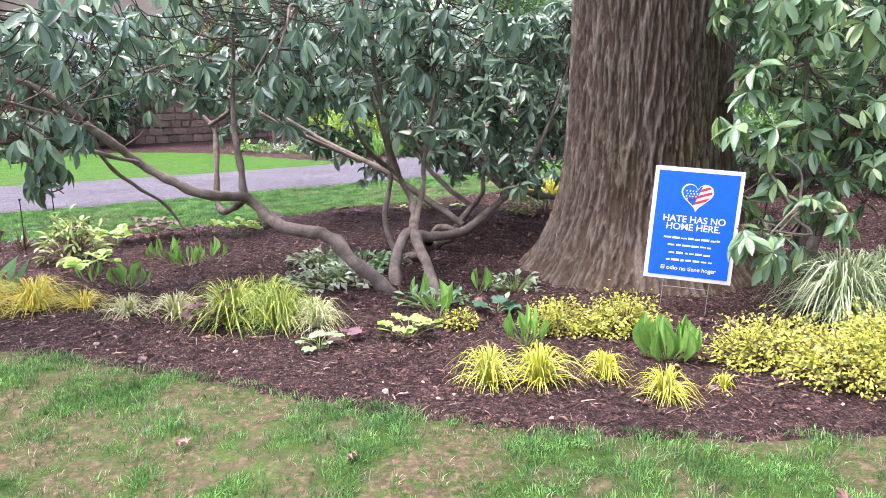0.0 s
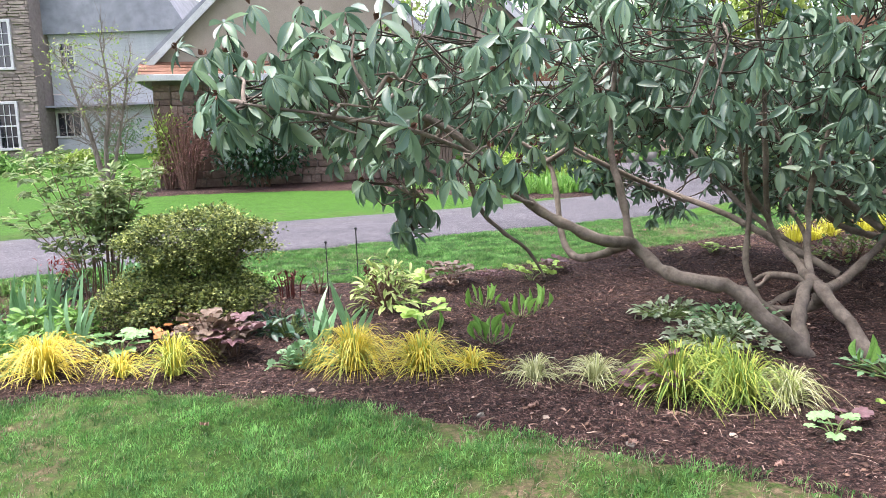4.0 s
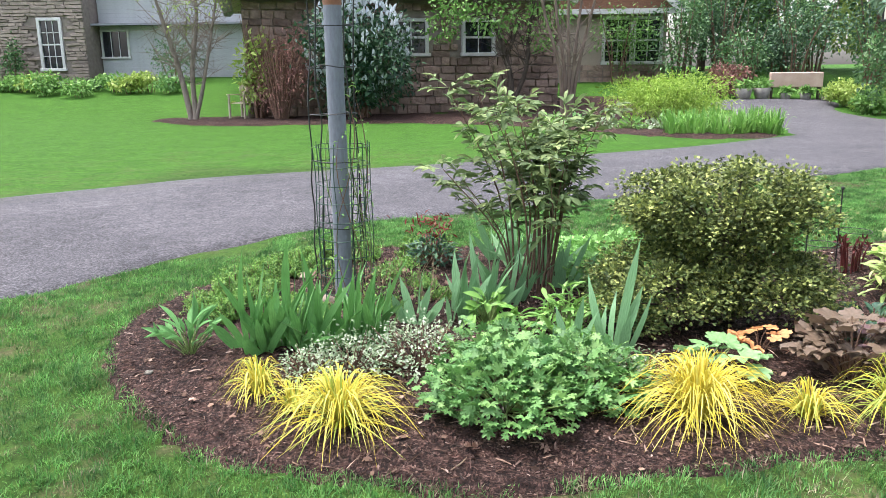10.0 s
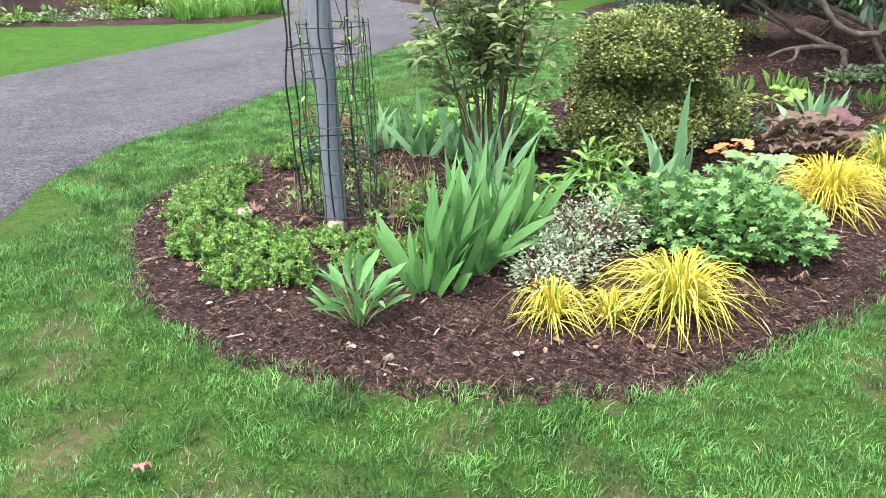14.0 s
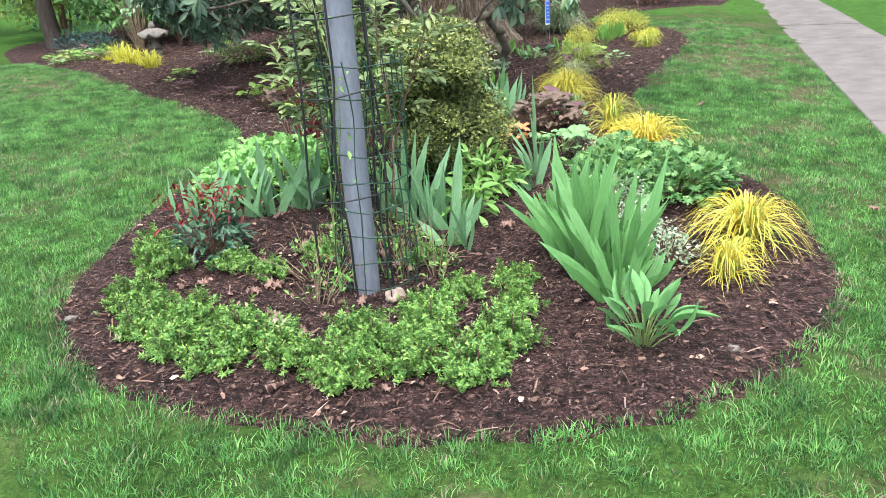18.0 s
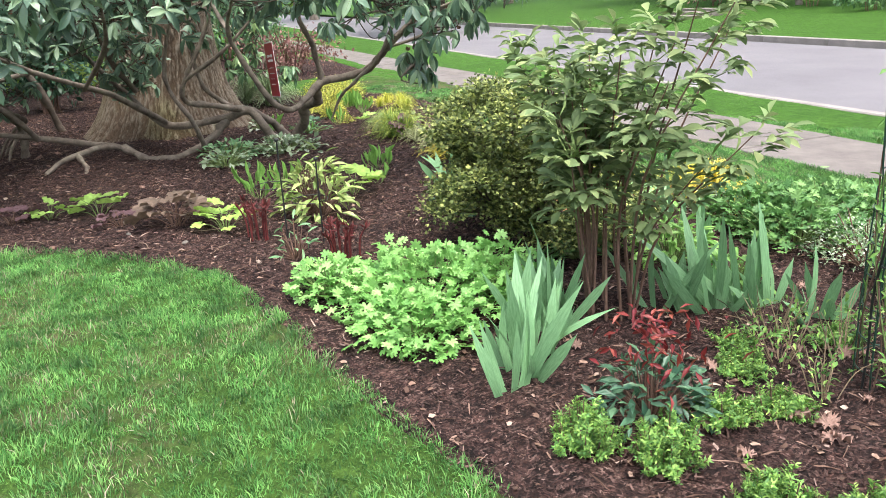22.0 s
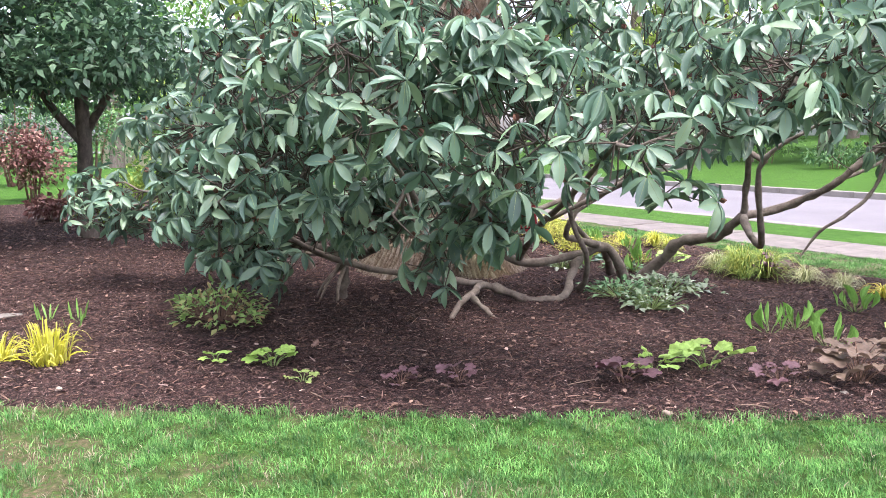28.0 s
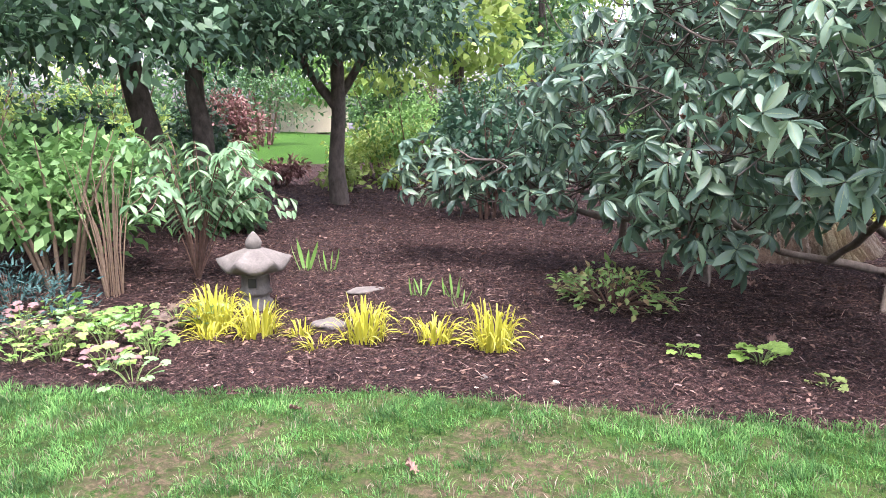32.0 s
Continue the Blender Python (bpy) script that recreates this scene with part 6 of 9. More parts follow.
G5 = "heucheras in the bed"
for k, (x, y, r, h, n, s, m, lab) in enumerate([
        (-0.31, 3.48, 0.2, 0.17, 20, 0.10, purple_leaf, "dark purple heuchera with lobed leaves"), (-2.8, 4.32, 0.25, 0.27, 52, 0.12, caramel_leaf, "caramel and purple heuchera with large lobed leaves"),
        (-2.62, 4.25, 0.16, 0.24, 12, 0.12, purple_leaf, "purple heuchera with large lobed leaves"), (-3.1, 4.58, 0.12, 0.14, 10, 0.09, orange_leaf, "small orange heuchera on the mulch"),
        (-3.36, 4.34, 0.16, 0.14, 12, 0.13, green_lobed, "green heuchera with rounded lobed leaves"), (-1.55, 5.05, 0.16, 0.16, 8, 0.16, lime_leaf, "lime green heuchera with large leaves"),
        (-1.72, 6.12, 0.16, 0.15, 16, 0.09, lime_leaf, "lime green heuchera near the lawn edge"), (-1.4, 6.28, 0.2, 0.2, 20, 0.13, caramel_leaf, "caramel heuchera with a reddish tint"),
        (-1.08, 6.5, 0.12, 0.1, 9, 0.08, purple_leaf, "small purple heuchera on the mulch"), (-0.72, 6.5, 0.17, 0.15, 9, 0.14, lime_leaf, "lime green heuchera with large leaves"), (-0.52, 6.74, 0.12, 0.1, 8, 0.09, lime_leaf, "small lime green heuchera plant"),
        (-0.45, 6.95, 0.15, 0.12, 12, 0.09, purple_leaf, "dusky purple heuchera on the mulch"), (0.2, 7.48, 0.1, 0.08, 8, 0.055, purple_leaf, "dusky purple heuchera on the mulch"), (0.46, 7.62, 0.1, 0.08, 8, 0.055, purple_leaf, "dusky purple heuchera on the mulch"),
        (1.23, 7.8, 0.12, 0.1, 12, 0.08, lime_leaf, "small lime green heuchera plant"), (1.58, 7.92, 0.07, 0.06, 5, 0.07, lime_leaf, "small lime green heuchera plant"), (0.9, 7.88, 0.08, 0.05, 6, 0.06, cream_leaf, "tiny cream-edged seedling on the mulch"),
        (0.76, 3.1, 0.17, 0.1, 14, 0.08, lime_leaf, "pale green heuchera with scalloped leaves"), (0.3, 2.95, 0.12, 0.07, 8, 0.07, green_lobed, "small green heuchera near the lawn edge"), (0.42, 3.1, 0.1, 0.06, 6, 0.07, purple_leaf, "small purple heuchera on the mulch"),
        (1.3, 3.48, 0.1, 0.05, 6, 0.09, dark_leaf, "dark green low plant with glossy leaves")]):
    rosette("heuchera", x, y, r * 0.8, h * 0.9, n, LOBED if m is not green_lobed else ROUND, s * 1.3, m, lab, "heuchera", G5, 220 + k, stalks=stalk_brown if m in (purple_leaf, caramel_leaf, orange_leaf) else None)
for k in range(34):
    rr = random.Random(300 + k)
    t, w = rr.random(), rr.uniform(-0.5, 0.42)
    x, y = 3.45 + 1.0 * t + w * 0.75, 9.62 + 0.5 * t - w * 0.75
    m = rr.choice([lime_leaf, green_lobed, caramel_leaf, hosta_mat, pink_leaf, caramel_leaf])
    rosette("heuchera", x, y, rr.uniform(0.1, 0.17), rr.uniform(0.08, 0.14), rr.randint(9, 15), LOBED, 0.068, m, "heuchera with mixed yellow-green and pink leaves", "heuchera", "heucheras by the lantern", 300 + k)

for k, (x, y, rad, n, m, lab) in enumerate([
        (-4.3, 3.95, (0.32, 0.29, 0.19), 330, geranium_mat, "mound of green cut-leaved geranium"), (-4.0, 4.12, (0.3, 0.27, 0.19), 280, geranium_mat, "mound of green cut-leaved geranium"), (-4.3, 4.3, (0.3, 0.25, 0.22), 190, geranium_mat, "mound of green cut-leaved geranium"),
        (-3.48, 6.08, (0.42, 0.36, 0.2), 420, geranium_lime, "broad mound of bright green geranium"), (-3.08, 6.3, (0.2, 0.18, 0.13), 90, geranium_lime, "small bright green geranium mound"), (-3.7, 6.35, (0.26, 0.2, 0.14), 150, geranium_lime, "bright green geranium spilling to the lawn"), (-3.6, 5.75, (0.25, 0.22, 0.2), 130, geranium_lime, "bright green geranium mound behind")]):
    mound("geranium", x, y, rad, int(n * 2.4), 0.062, CUT, m, lab, "geranium", "geranium mounds", 330 + k, ratio=1.0, flat=0.75)
for k, (x, y, rad, n) in enumerate([(-4.98, 4.38, (0.22, 0.18, 0.15), 420), (-4.68, 4.42, (0.26, 0.2, 0.19), 560), (-5.15, 4.3, (0.14, 0.12, 0.11), 180), (-3.72, 4.15, (0.14, 0.12, 0.13), 170), (-3.45, 4.22, (0.1, 0.1, 0.12), 100)]):
    mound("variegated_shrub", x, y, rad, int(n * 2.6), 0.019, OVAL1, white_edge, "low shrub with small white-edged leaves", "shrub", "white-edged shrubs", 345 + k, ratio=0.6, lumps=0.25, stems=stalk_brown)

SHOOT = blade_tmpl(1, 0.1, 0.2, "oval")


def cushion(x, y, radii, shoots, seed):
    """A low cushion of leafy shoots, each a tight whorl of narrow leaves."""
    rng = np.random.default_rng(seed)
    d = unit(rng.normal(size=(shoots, 3)) * [1, 1, 0.8])
    d[:, 2] = np.abs(d[:, 2])
    lump = 1 + 0.42 * np.sin(d[:, 0] * 7 + seed) * np.sin(d[:, 1] * 7 + seed * 2) + rng.normal(0, 0.1, shoots)
    tip = d * np.array(radii) * (lump * (1 - 0.5 * rng.uniform(0, 1, shoots) ** 2.5))[:, None] + [0, 0, 0.02]
    axis = unit(d * [0.7, 0.7, 0.3] + [0, 0, 0.8] + rng.normal(0, 0.2, (shoots, 3)))
    per = 18
    ax = np.repeat(axis, per, 0)
    back = np.tile(np.linspace(0, 0.034, per), shoots)[:, None]
    out = unit(np.cross(ax, rng.normal(size=ax.shape)))
    place = np.repeat(tip, per, 0) - ax * back
    ahead = ax * rng.uniform(0.3, 1.0, (len(ax), 1)) + out
    ln = rng.uniform(0.011, 0.02, len(ax))
    ob = sited("candytuft", x, y, "low cushion of narrow bright green leaves", "candytuft", "candytuft cushions round the post")
    part("foliage", np_mesh("foliage", [scatter(SHOOT, turns(ahead, ax + rng.normal(0, 0.3, ax.shape), ln, ln * 0.36), place)], heath_mat), ob, kind="stuff")
    part("stem", np_mesh("stem", [tube([(q[0] * 0.3, q[1] * 0.3, -0.02), (q[0] * 0.8, q[1] * 0.8, q[2] * 0.4), tuple(q)], [0.003, 0.0025, 0.002], 3) for q in tip[::4]], stalk_brown), ob, kind="stuff")
    return ob


# candytuft cushions in front of the lamp post
spots = [(-5.4, 6.36), (-5.58, 6.2), (-5.7, 6.02), (-5.56, 5.95), (-5.74, 5.78), (-5.9, 5.6), (-5.68, 5.55), (-5.86, 5.38), (-5.66, 5.32), (-5.92, 5.18), (-5.76, 5.06), (-4.66, 6.5), (-4.87, 6.42), (-5.18, 6.44), (-5.44, 6.15), (-5.3, 5.15), (-5.5, 4.98), (-4.98, 5.95), (-4.75, 5.75), (-4.9, 5.3), (-5.24, 4.95), (-5.42, 5.3), (-4.62, 5.55), (-4.88, 6.12)]
for k, (x, y) in enumerate(spots):
    rr = random.Random(360 + k)
    low = k >= 15
    rad = (rr.uniform(0.08, 0.112), rr.uniform(0.078, 0.108), rr.uniform(0.045, 0.07) if low else rr.uniform(0.08, 0.115))
    cushion(x, y, rad, 120 if low else 330, 360 + k)

# last year's dry stalks among young sprigs, round the foot of the post
dry_stalk = surface("dry_stalks", (0.2, 0.145, 0.085), (0.34, 0.26, 0.165), 20.0, 0.9, 0.2)
for k, (x, y) in enumerate([(-4.95, 5.42), (-4.82, 5.62), (-5.02, 5.75), (-5.3, 5.72), (-4.7, 5.4), (-5.08, 5.25)]):
    rng = np.random.default_rng(380 + k)
    ob = sited("dry_perennial", x, y, "dry tan stalks with a few fresh green sprigs", "perennial", "dry perennials round the post")
    tips = rng.normal(0, 0.1, (14, 3)) * [1, 1, 0] + np.stack([0 * np.arange(14), 0 * np.arange(14), rng.uniform(0.06, 0.24, 14)], -1)
    for q in tips:
        part("stalk", np_mesh("stalk", [tube([(q[0] * 0.2, q[1] * 0.2, -0.02), tuple(q * [0.6, 0.6, 0.55] + rng.normal(0, 0.01, 3)), tuple(q)], [0.0024, 0.002, 0.0012], 4)], dry_stalk), ob)
    lp = np.repeat(tips[:9] * [0.7, 0.7, 0.6], 9, 0) + rng.normal(0, 0.022, (81, 3))
    part("foliage", np_mesh("foliage", [scatter(OVAL1, turns(rng.normal(size=(81, 3)) + [0, 0, 0.4], rng.normal(size=(81, 3)) * 0.5 + [0, 0, 1], rng.uniform(0.016, 0.034, 81), rng.uniform(0.008, 0.015, 81)), np.maximum(lp, [-9, -9, 0.02]))], heath_mat), ob, kind="stuff")

# felted plant, nandina, small fillers
FELT = blade_tmpl(6, 0.35, 0.25, "leaf")
rosette("felted_plant", -5.8, 4.6, 0.1, 0.12, 30, FELT, 0.14, sage_mat, "upright plant with soft grey-green lance leaves", "perennial", "", 390, upright=1.5, ratio=0.22)
nandina = mound("nandina", -4.7, 6.24, (0.16, 0.16, 0.17), 260, 0.055, OVAL1, dark_leaf, "young nandina with red tips over dark green leaves", "shrub", "", 391, ratio=0.4, stems=stalk_brown)
rng = np.random.default_rng(392)
rp = np.stack([rng.normal(0, 0.08, 120), rng.normal(0, 0.08, 120), rng.uniform(0.17, 0.33, 120)], -1)
part("red_leaf", np_mesh("red_leaf", [scatter(OVAL1, turns(rng.normal(size=(120, 3)), rng.normal(size=(120, 3)) * 0.4 + [0, 0, 1], 0.045, 0.015), rp)], red_leaf), nandina, "red young leaves", kind="stuff")
for k, (x, y) in enumerate([(-2.0, 6.03), (-2.7, 5.97)]):
    ob = sited("peony_shoots", x, y, "dark red peony shoots rising from the mulch", "peony shoots", "peony shoots")
    r2 = np.random.default_rng(395 + k)
    for j in range(13):
        a, t = r2.uniform(0, 6.28), r2.uniform(0.02, 0.1)
        h = r2.uniform(0.12, 0.24) * (1 if k == 0 else 0.85)
        v1 = tube([(t * math.cos(a), t * math.sin(a), -0.02), (t * 1.1 * math.cos(a), t * 1.1 * math.sin(a), h * 0.6), (t * 1.5 * math.cos(a), t * 1.5 * math.sin(a), h)], [0.006, 0.006, 0.004], 5)
        lv = scatter(OVAL1, turns(r2.normal(size=(5, 3)) * 0.5 + [0, 0, 0.7], r2.normal(size=(5, 3)), 0.05, 0.014), np.tile([t * 1.45 * math.cos(a), t * 1.45 * math.sin(a), h * 0.92], (5, 1)))
        part("shoot", np_mesh("shoot", [v1, lv], red_stem), ob)
mound("columbine", -2.15, 4.05, (0.17, 0.14, 0.11), 90, 0.06, ROUND, blue_green, "low blue-green columbine on the mulch", "perennial", "", 400, ratio=1.0, flat=0.8)
mound("bugbane", -2.45, 4.85, (0.2, 0.18, 0.15), 90, 0.09, OVAL2, dark_leaf, "low dark green leafy perennial", "perennial", "", 401, ratio=0.4, flat=0.7)
mound("phlox_mound", -3.95, 4.9, (0.17, 0.17, 0.2), 190, 0.085, OVAL2, hosta_mat, "bushy light green perennial with lance leaves", "perennial", "", 402, ratio=0.28, flat=0.5)
mound("phlox_mound", -3.55, 5.1, (0.14, 0.14, 0.16), 110, 0.08, OVAL2, geranium_mat, "bushy green perennial with lance leaves", "perennial", "", 403, ratio=0.3, flat=0.5)
mound("woodland_seedling", -4.35, 5.05, (0.12, 0.12, 0.14), 60, 0.09, OVAL2, hosta_mat, "leafy light green woodland seedling", "perennial", "", 404, ratio=0.4, flat=0.6)
for k, (x, y, rad, n) in enumerate([(0.3, 4.45, (0.35, 0.3, 0.1), 230), (0.5, 4.9, (0.3, 0.25, 0.1), 140), (0.15, 5.15, (0.22, 0.2, 0.09), 90), (0.95, 3.75, (0.25, 0.15, 0.07), 60), (1.5, 4.0, (0.18, 0.15, 0.1), 50)]):
    mound("dead_nettle", x, y, rad, n, 0.06, OVAL1, blue_green if k % 2 else white_edge, "silvery ground cover under the rhododendron", "ground cover", "silvery ground cover", 410 + k, ratio=0.65, flat=0.85)
mound("barrenwort", 2.42, 7.26, (0.42, 0.3, 0.2), 380, 0.06, OVAL1, foliage("barrenwort_leaves", (0.16, 0.28, 0.05), (0.26, 0.40, 0.08), (0.42, 0.24, 0.1), 0.5, 0.3, 0.3, 6.0), "spreading barrenwort with yellow-green and bronze leaves", "ground cover", "", 420, ratio=0.55, flat=0.8, stems=stalk_brown)
mound("cream_rhododendron", -1.86, 5.55, (0.22, 0.21, 0.33), 210, 0.10, OVAL2, cream_leaf, "small shrub with cream and green striped leaves", "shrub", "", 421, ratio=0.28, flat=0.5, stems=stalk_brown)
mound("shrub_seedling", -2.5, 6.12, (0.1, 0.1, 0.2), 26, 0.07, OVAL2, blue_green, "thin young shrub with narrow leaves beside the stake", "shrub", "", 422, ratio=0.25, flat=0.5, stems=stalk_brown)
G7 = "golden euonymus shrubs"
for k, (x, y, rad, n) in enumerate([(1.55, 3.05, (0.17, 0.13, 0.15), 900), (1.88, 2.98, (0.22, 0.16, 0.16), 1300), (2.42, 2.42, (0.26, 0.2, 0.19), 1700), (2.62, 2.1, (0.26, 0.22, 0.2), 1700), (2.9, 2.25, (0.26, 0.24, 0.22), 1500), (1.05, 3.25, (0.1, 0.08, 0.08), 200)]):
    mound("golden_euonymus", x, y, rad, int(n * 1.6), 0.022, OVAL1, gold_leaf, "bushy euonymus with small golden-yellow leaves", "shrub", G7, 430 + k, ratio=0.62, lumps=0.28, stems=stalk_brown)

# tree peony: many bare stems with cut leaves above
peony = sited("tree_peony", -4.08, 5.58, "tall tree peony with bare stems and bronze-green cut leaves", "shrub")
rng = np.random.default_rng(440)
pl, pa, pn = [], [], []
for k in range(24):
    a, t = rng.uniform(0, 6.283), rng.uniform(0.12, 0.5)
    b = (0.1 * math.cos(a), 0.1 * math.sin(a), -0.03)
    top = np.array([t * math.cos(a) - 0.06, t * math.sin(a), rng.uniform(0.7, 1.24)])
    mid = np.array([0.45 * t * math.cos(a) + rng.normal(0, 0.04), 0.45 * t * math.sin(a) + rng.normal(0, 0.04), top[2] * 0.5])
    part("stem", np_mesh("stem", [tube([b, mid, top], [0.0065, 0.005, 0.0022], 6, 0.05, rng)], stalk_brown), peony)
    for j in range(17):
        q = mid + (top - mid) * (1.0 if j < 4 else rng.uniform(0.05, 1.0))
        g = rng.normal(size=3) * np.array([1, 1, 0.35]) + np.array([0, 0, 0.4])
        g /= np.linalg.norm(g)
        side = np.cross(g, [0, 0, 1.0])
        side /= np.linalg.norm(side)
        for w in (-2, -1, 0, 1, 2):
            pl.append(q + g * (0.12 - 0.02 * abs(w)) + rng.normal(0, 0.006, 3))
            pa.append(g * math.cos(0.55 * w) + side * math.sin(0.55 * w) + rng.normal(0, 0.12, 3))
            pn.append(np.array([0, 0, 1.0]) + rng.normal(0, 0.35, 3))
        pl.append(q)
        pa.append(g)
        pn.append(side)
pl, pa, pn = np.array(pl), np.array(pa), np.array(pn)
leaflet = np.arange(len(pl)) % 6 < 5
n5 = leaflet.sum()
part("foliage", np_mesh("foliage", [scatter(blade_tmpl(4, 0.25, 0.2, "leaf"), turns(pa[leaflet], pn[leaflet], rng.uniform(0.05, 0.09, n5), rng.uniform(0.023, 0.038, n5), 0.08), pl[leaflet])], peony_mat), peony, kind="stuff")
part("leaf_stalk", np_mesh("leaf_stalk", [scatter(SHOOT, turns(pa[~leaflet], pn[~leaflet], 0.13, 0.004), pl[~leaflet])], stalk_green), peony, "thin green leaf stalks", kind="stuff")

# dwarf cypress: dense clumps of small fan sprays on crooked stems
cyp = sited("dwarf_cypress", -3.05, 5.14, "dwarf cypress with dense bronze-green clumps of sprays on short crooked stems", "shrub")
for line, rad in (([(0, 0, -0.05), (0.02, 0.02, 0.18), (-0.05, 0, 0.4), (-0.1, 0.0, 0.7)], [0.034, 0.028, 0.022, 0.01]), ([(0, 0, 0.1), (0.12, -0.05, 0.3), (0.22, 0.0, 0.6)], [0.024, 0.018, 0.008]), ([(0, 0, 0.06), (-0.2, -0.03, 0.16), (-0.42, -0.05, 0.3)], [0.024, 0.018, 0.008])):
    part("trunk", np_mesh("trunk", [tube(line, rad, 8, 0.1, rng)], limb_bark), cyp)
SPRAY = lobed_tmpl(2, 0.5, 0.0, 130, 0.05)
for c0, r0, m in (((-0.08, 0.02, 0.62), (0.48, 0.36, 0.19), 34), ((-0.12, 0.0, 0.46), (0.34, 0.26, 0.12), 18), ((-0.4, -0.08, 0.2), (0.36, 0.32, 0.18), 22), ((0.16, -0.2, 0.24), (0.28, 0.2, 0.15), 13), ((-0.1, 0.28, 0.32), (0.3, 0.18, 0.16), 9)):
    for k in range(m):
        z = 1 - 1.7 * (k + 0.5) / m
        a, w = 2.4 * k + rng.uniform(-0.4, 0.4), rng.uniform(0.095, 0.15)
        c = np.array(c0) + np.array(r0) * np.array([math.sqrt(max(0, 1 - z * z)) * math.cos(a), math.sqrt(max(0, 1 - z * z)) * math.sin(a), z]) * rng.uniform(0.75, 1.08)
        c[2] = max(c[2], 0.07)
        r = np.array([w, w * rng.uniform(0.8, 1.0), w * rng.uniform(0.34, 0.5)])
        foot = np.array(c0) * [0.4, 0.4, 0.75]
        part("branch", np_mesh("branch", [tube([foot, (foot + c) / 2 + [0, 0, -0.03], c], [0.007, 0.005, 0.003], 5)], twig_mat), cyp)
        n = int(300 * (w / 0.1) ** 2)
        d = unit(rng.normal(size=(n, 3)) + [0, 0, 0.6])
        q = c + d * r * (rng.uniform(0.4, 1.1, n) * (1 + 0.5 * np.sin(d[:, 0] * 8 + k) * np.sin(d[:, 1] * 8 + c[0] * 20)))[:, None]
        part("spray", np_mesh("spray", [scatter(SPRAY, turns(d * [1, 1, 0.5] + rng.normal(size=(n, 3)) * 0.45, np.array([0, 0, 1.0]) + rng.normal(size=(n, 3)) * 0.5 + d * 0.6, rng.uniform(0.03, 0.056, n), rng.uniform(0.02, 0.034, n), 0.03), q)], conifer_mat), cyp, kind="stuff")


# ---- yard sign ----
sign_blue = plain("sign_blue", (0.0, 0.13, 0.78), 0.45)
sign_white = plain("sign_white", (0.8, 0.8, 0.8), 0.45)
sign_red = plain("sign_red", (0.42, 0.03, 0.045), 0.45)
stripe_red = plain("stripe_red", (0.62, 0.04, 0.06), 0.45)
steel = plain("galvanised_wire", (0.45, 0.45, 0.46), 0.4, 0.9)
ax = Vector((0.945, -0.315, -0.085)).normalized()
az = Vector((0.1, 0.0, 0.995))
az = (az - ax * az.dot(ax)).normalized()
ay = az.cross(ax)
sm = Matrix((ax, ay, az)).transposed().to_4x4()
sm = sm @ Matrix.Scale(1.05, 4)
sm.translation = (2.362, 3.29, 0.185)
sign = thing("yard_sign", None, sm, "blue and white yard sign with a flag heart, leaning", "yard sign")
panel = part("panel", box_mesh("panel", (-0.2285, -0.002, 0), (0.2285, 0.002, 0.61), sign_white, 0.0008), sign, "corrugated plastic sign panel")
part("blue_face", box_mesh("blue_face", (-0.207, -0.0045, 0.022), (0.207, -0.0024, 0.588), sign_blue), panel, "blue printed face")
part("red_face", box_mesh("red_face", (-0.213, 0.0024, 0.016), (0.213, 0.0045, 0.594), sign_red), panel, "red printed back")


def sign_text(body, x, z, size, mat, label, back=False):
    cu = bpy.data.curves.new("lettering", "FONT")
    cu.body, cu.size, cu.align_x, cu.extrude, cu.offset = body, size, "CENTER", 0.0004, size * 0.018
    cu.materials.append(mat)
    return part("lettering", cu, panel, label, pose(x, 0.0055 if back else -0.0055, z, 90, 0, 180 if back else 0))


sign_text("HATE HAS NO", 0.0, 0.318, 0.05, sign_white, "white words HATE HAS NO")
sign_text("HOME HERE.", 0.0, 0.276, 0.05, sign_white, "white words HOME HERE.")
sign_text("El odio no tiene hogar", 0.0, 0.055, 0.032, sign_white, "white words El odio no tiene hogar")


def bars(z, width, h, seed, back=False):
    rr, x, bm = random.Random(seed), -width / 2, bmesh.new()
    y0, y1 = (0.0046, 0.0056) if back else (-0.0056, -0.0046)
    while x < width / 2 - 0.01:
        w = rr.uniform(0.015, 0.045)
        box_bm(bm, (x, y0, z + rr.uniform(0, 0.2) * h), (min(x + w, width / 2), y1, z + h * rr.uniform(0.7, 1.0)))
        x += w + rr.uniform(0.005, 0.01)
    part("text_line", bm_mesh("text_line", bm, sign_white), panel, "line of small white writing")


for k, (z, w) in enumerate([(0.224, 0.29), (0.185, 0.24), (0.143, 0.22), (0.104, 0.24)]):
    bars(z, w, 0.013, 500 + k)
for k, (z, w, h) in enumerate([(0.44, 0.28, 0.035), (0.39, 0.28, 0.035), (0.32, 0.22, 0.012), (0.26, 0.26, 0.012), (0.2, 0.22, 0.012), (0.14, 0.24, 0.012)]):
    bars(z, w, h, 510 + k, True)


def heart(t):
    return 0.0052 * 16 * math.sin(t) ** 3, 0.0052 * (13 * math.cos(t) - 5 * math.cos(2 * t) - 2 * math.cos(3 * t) - math.cos(4 * t))


def heart_bm(scale, y0, y1):
    return gable_bm([(heart(6.2832 * k / 48)[0] * scale, heart(6.2832 * k / 48)[1] * scale) for k in range(48)], y0, y1)


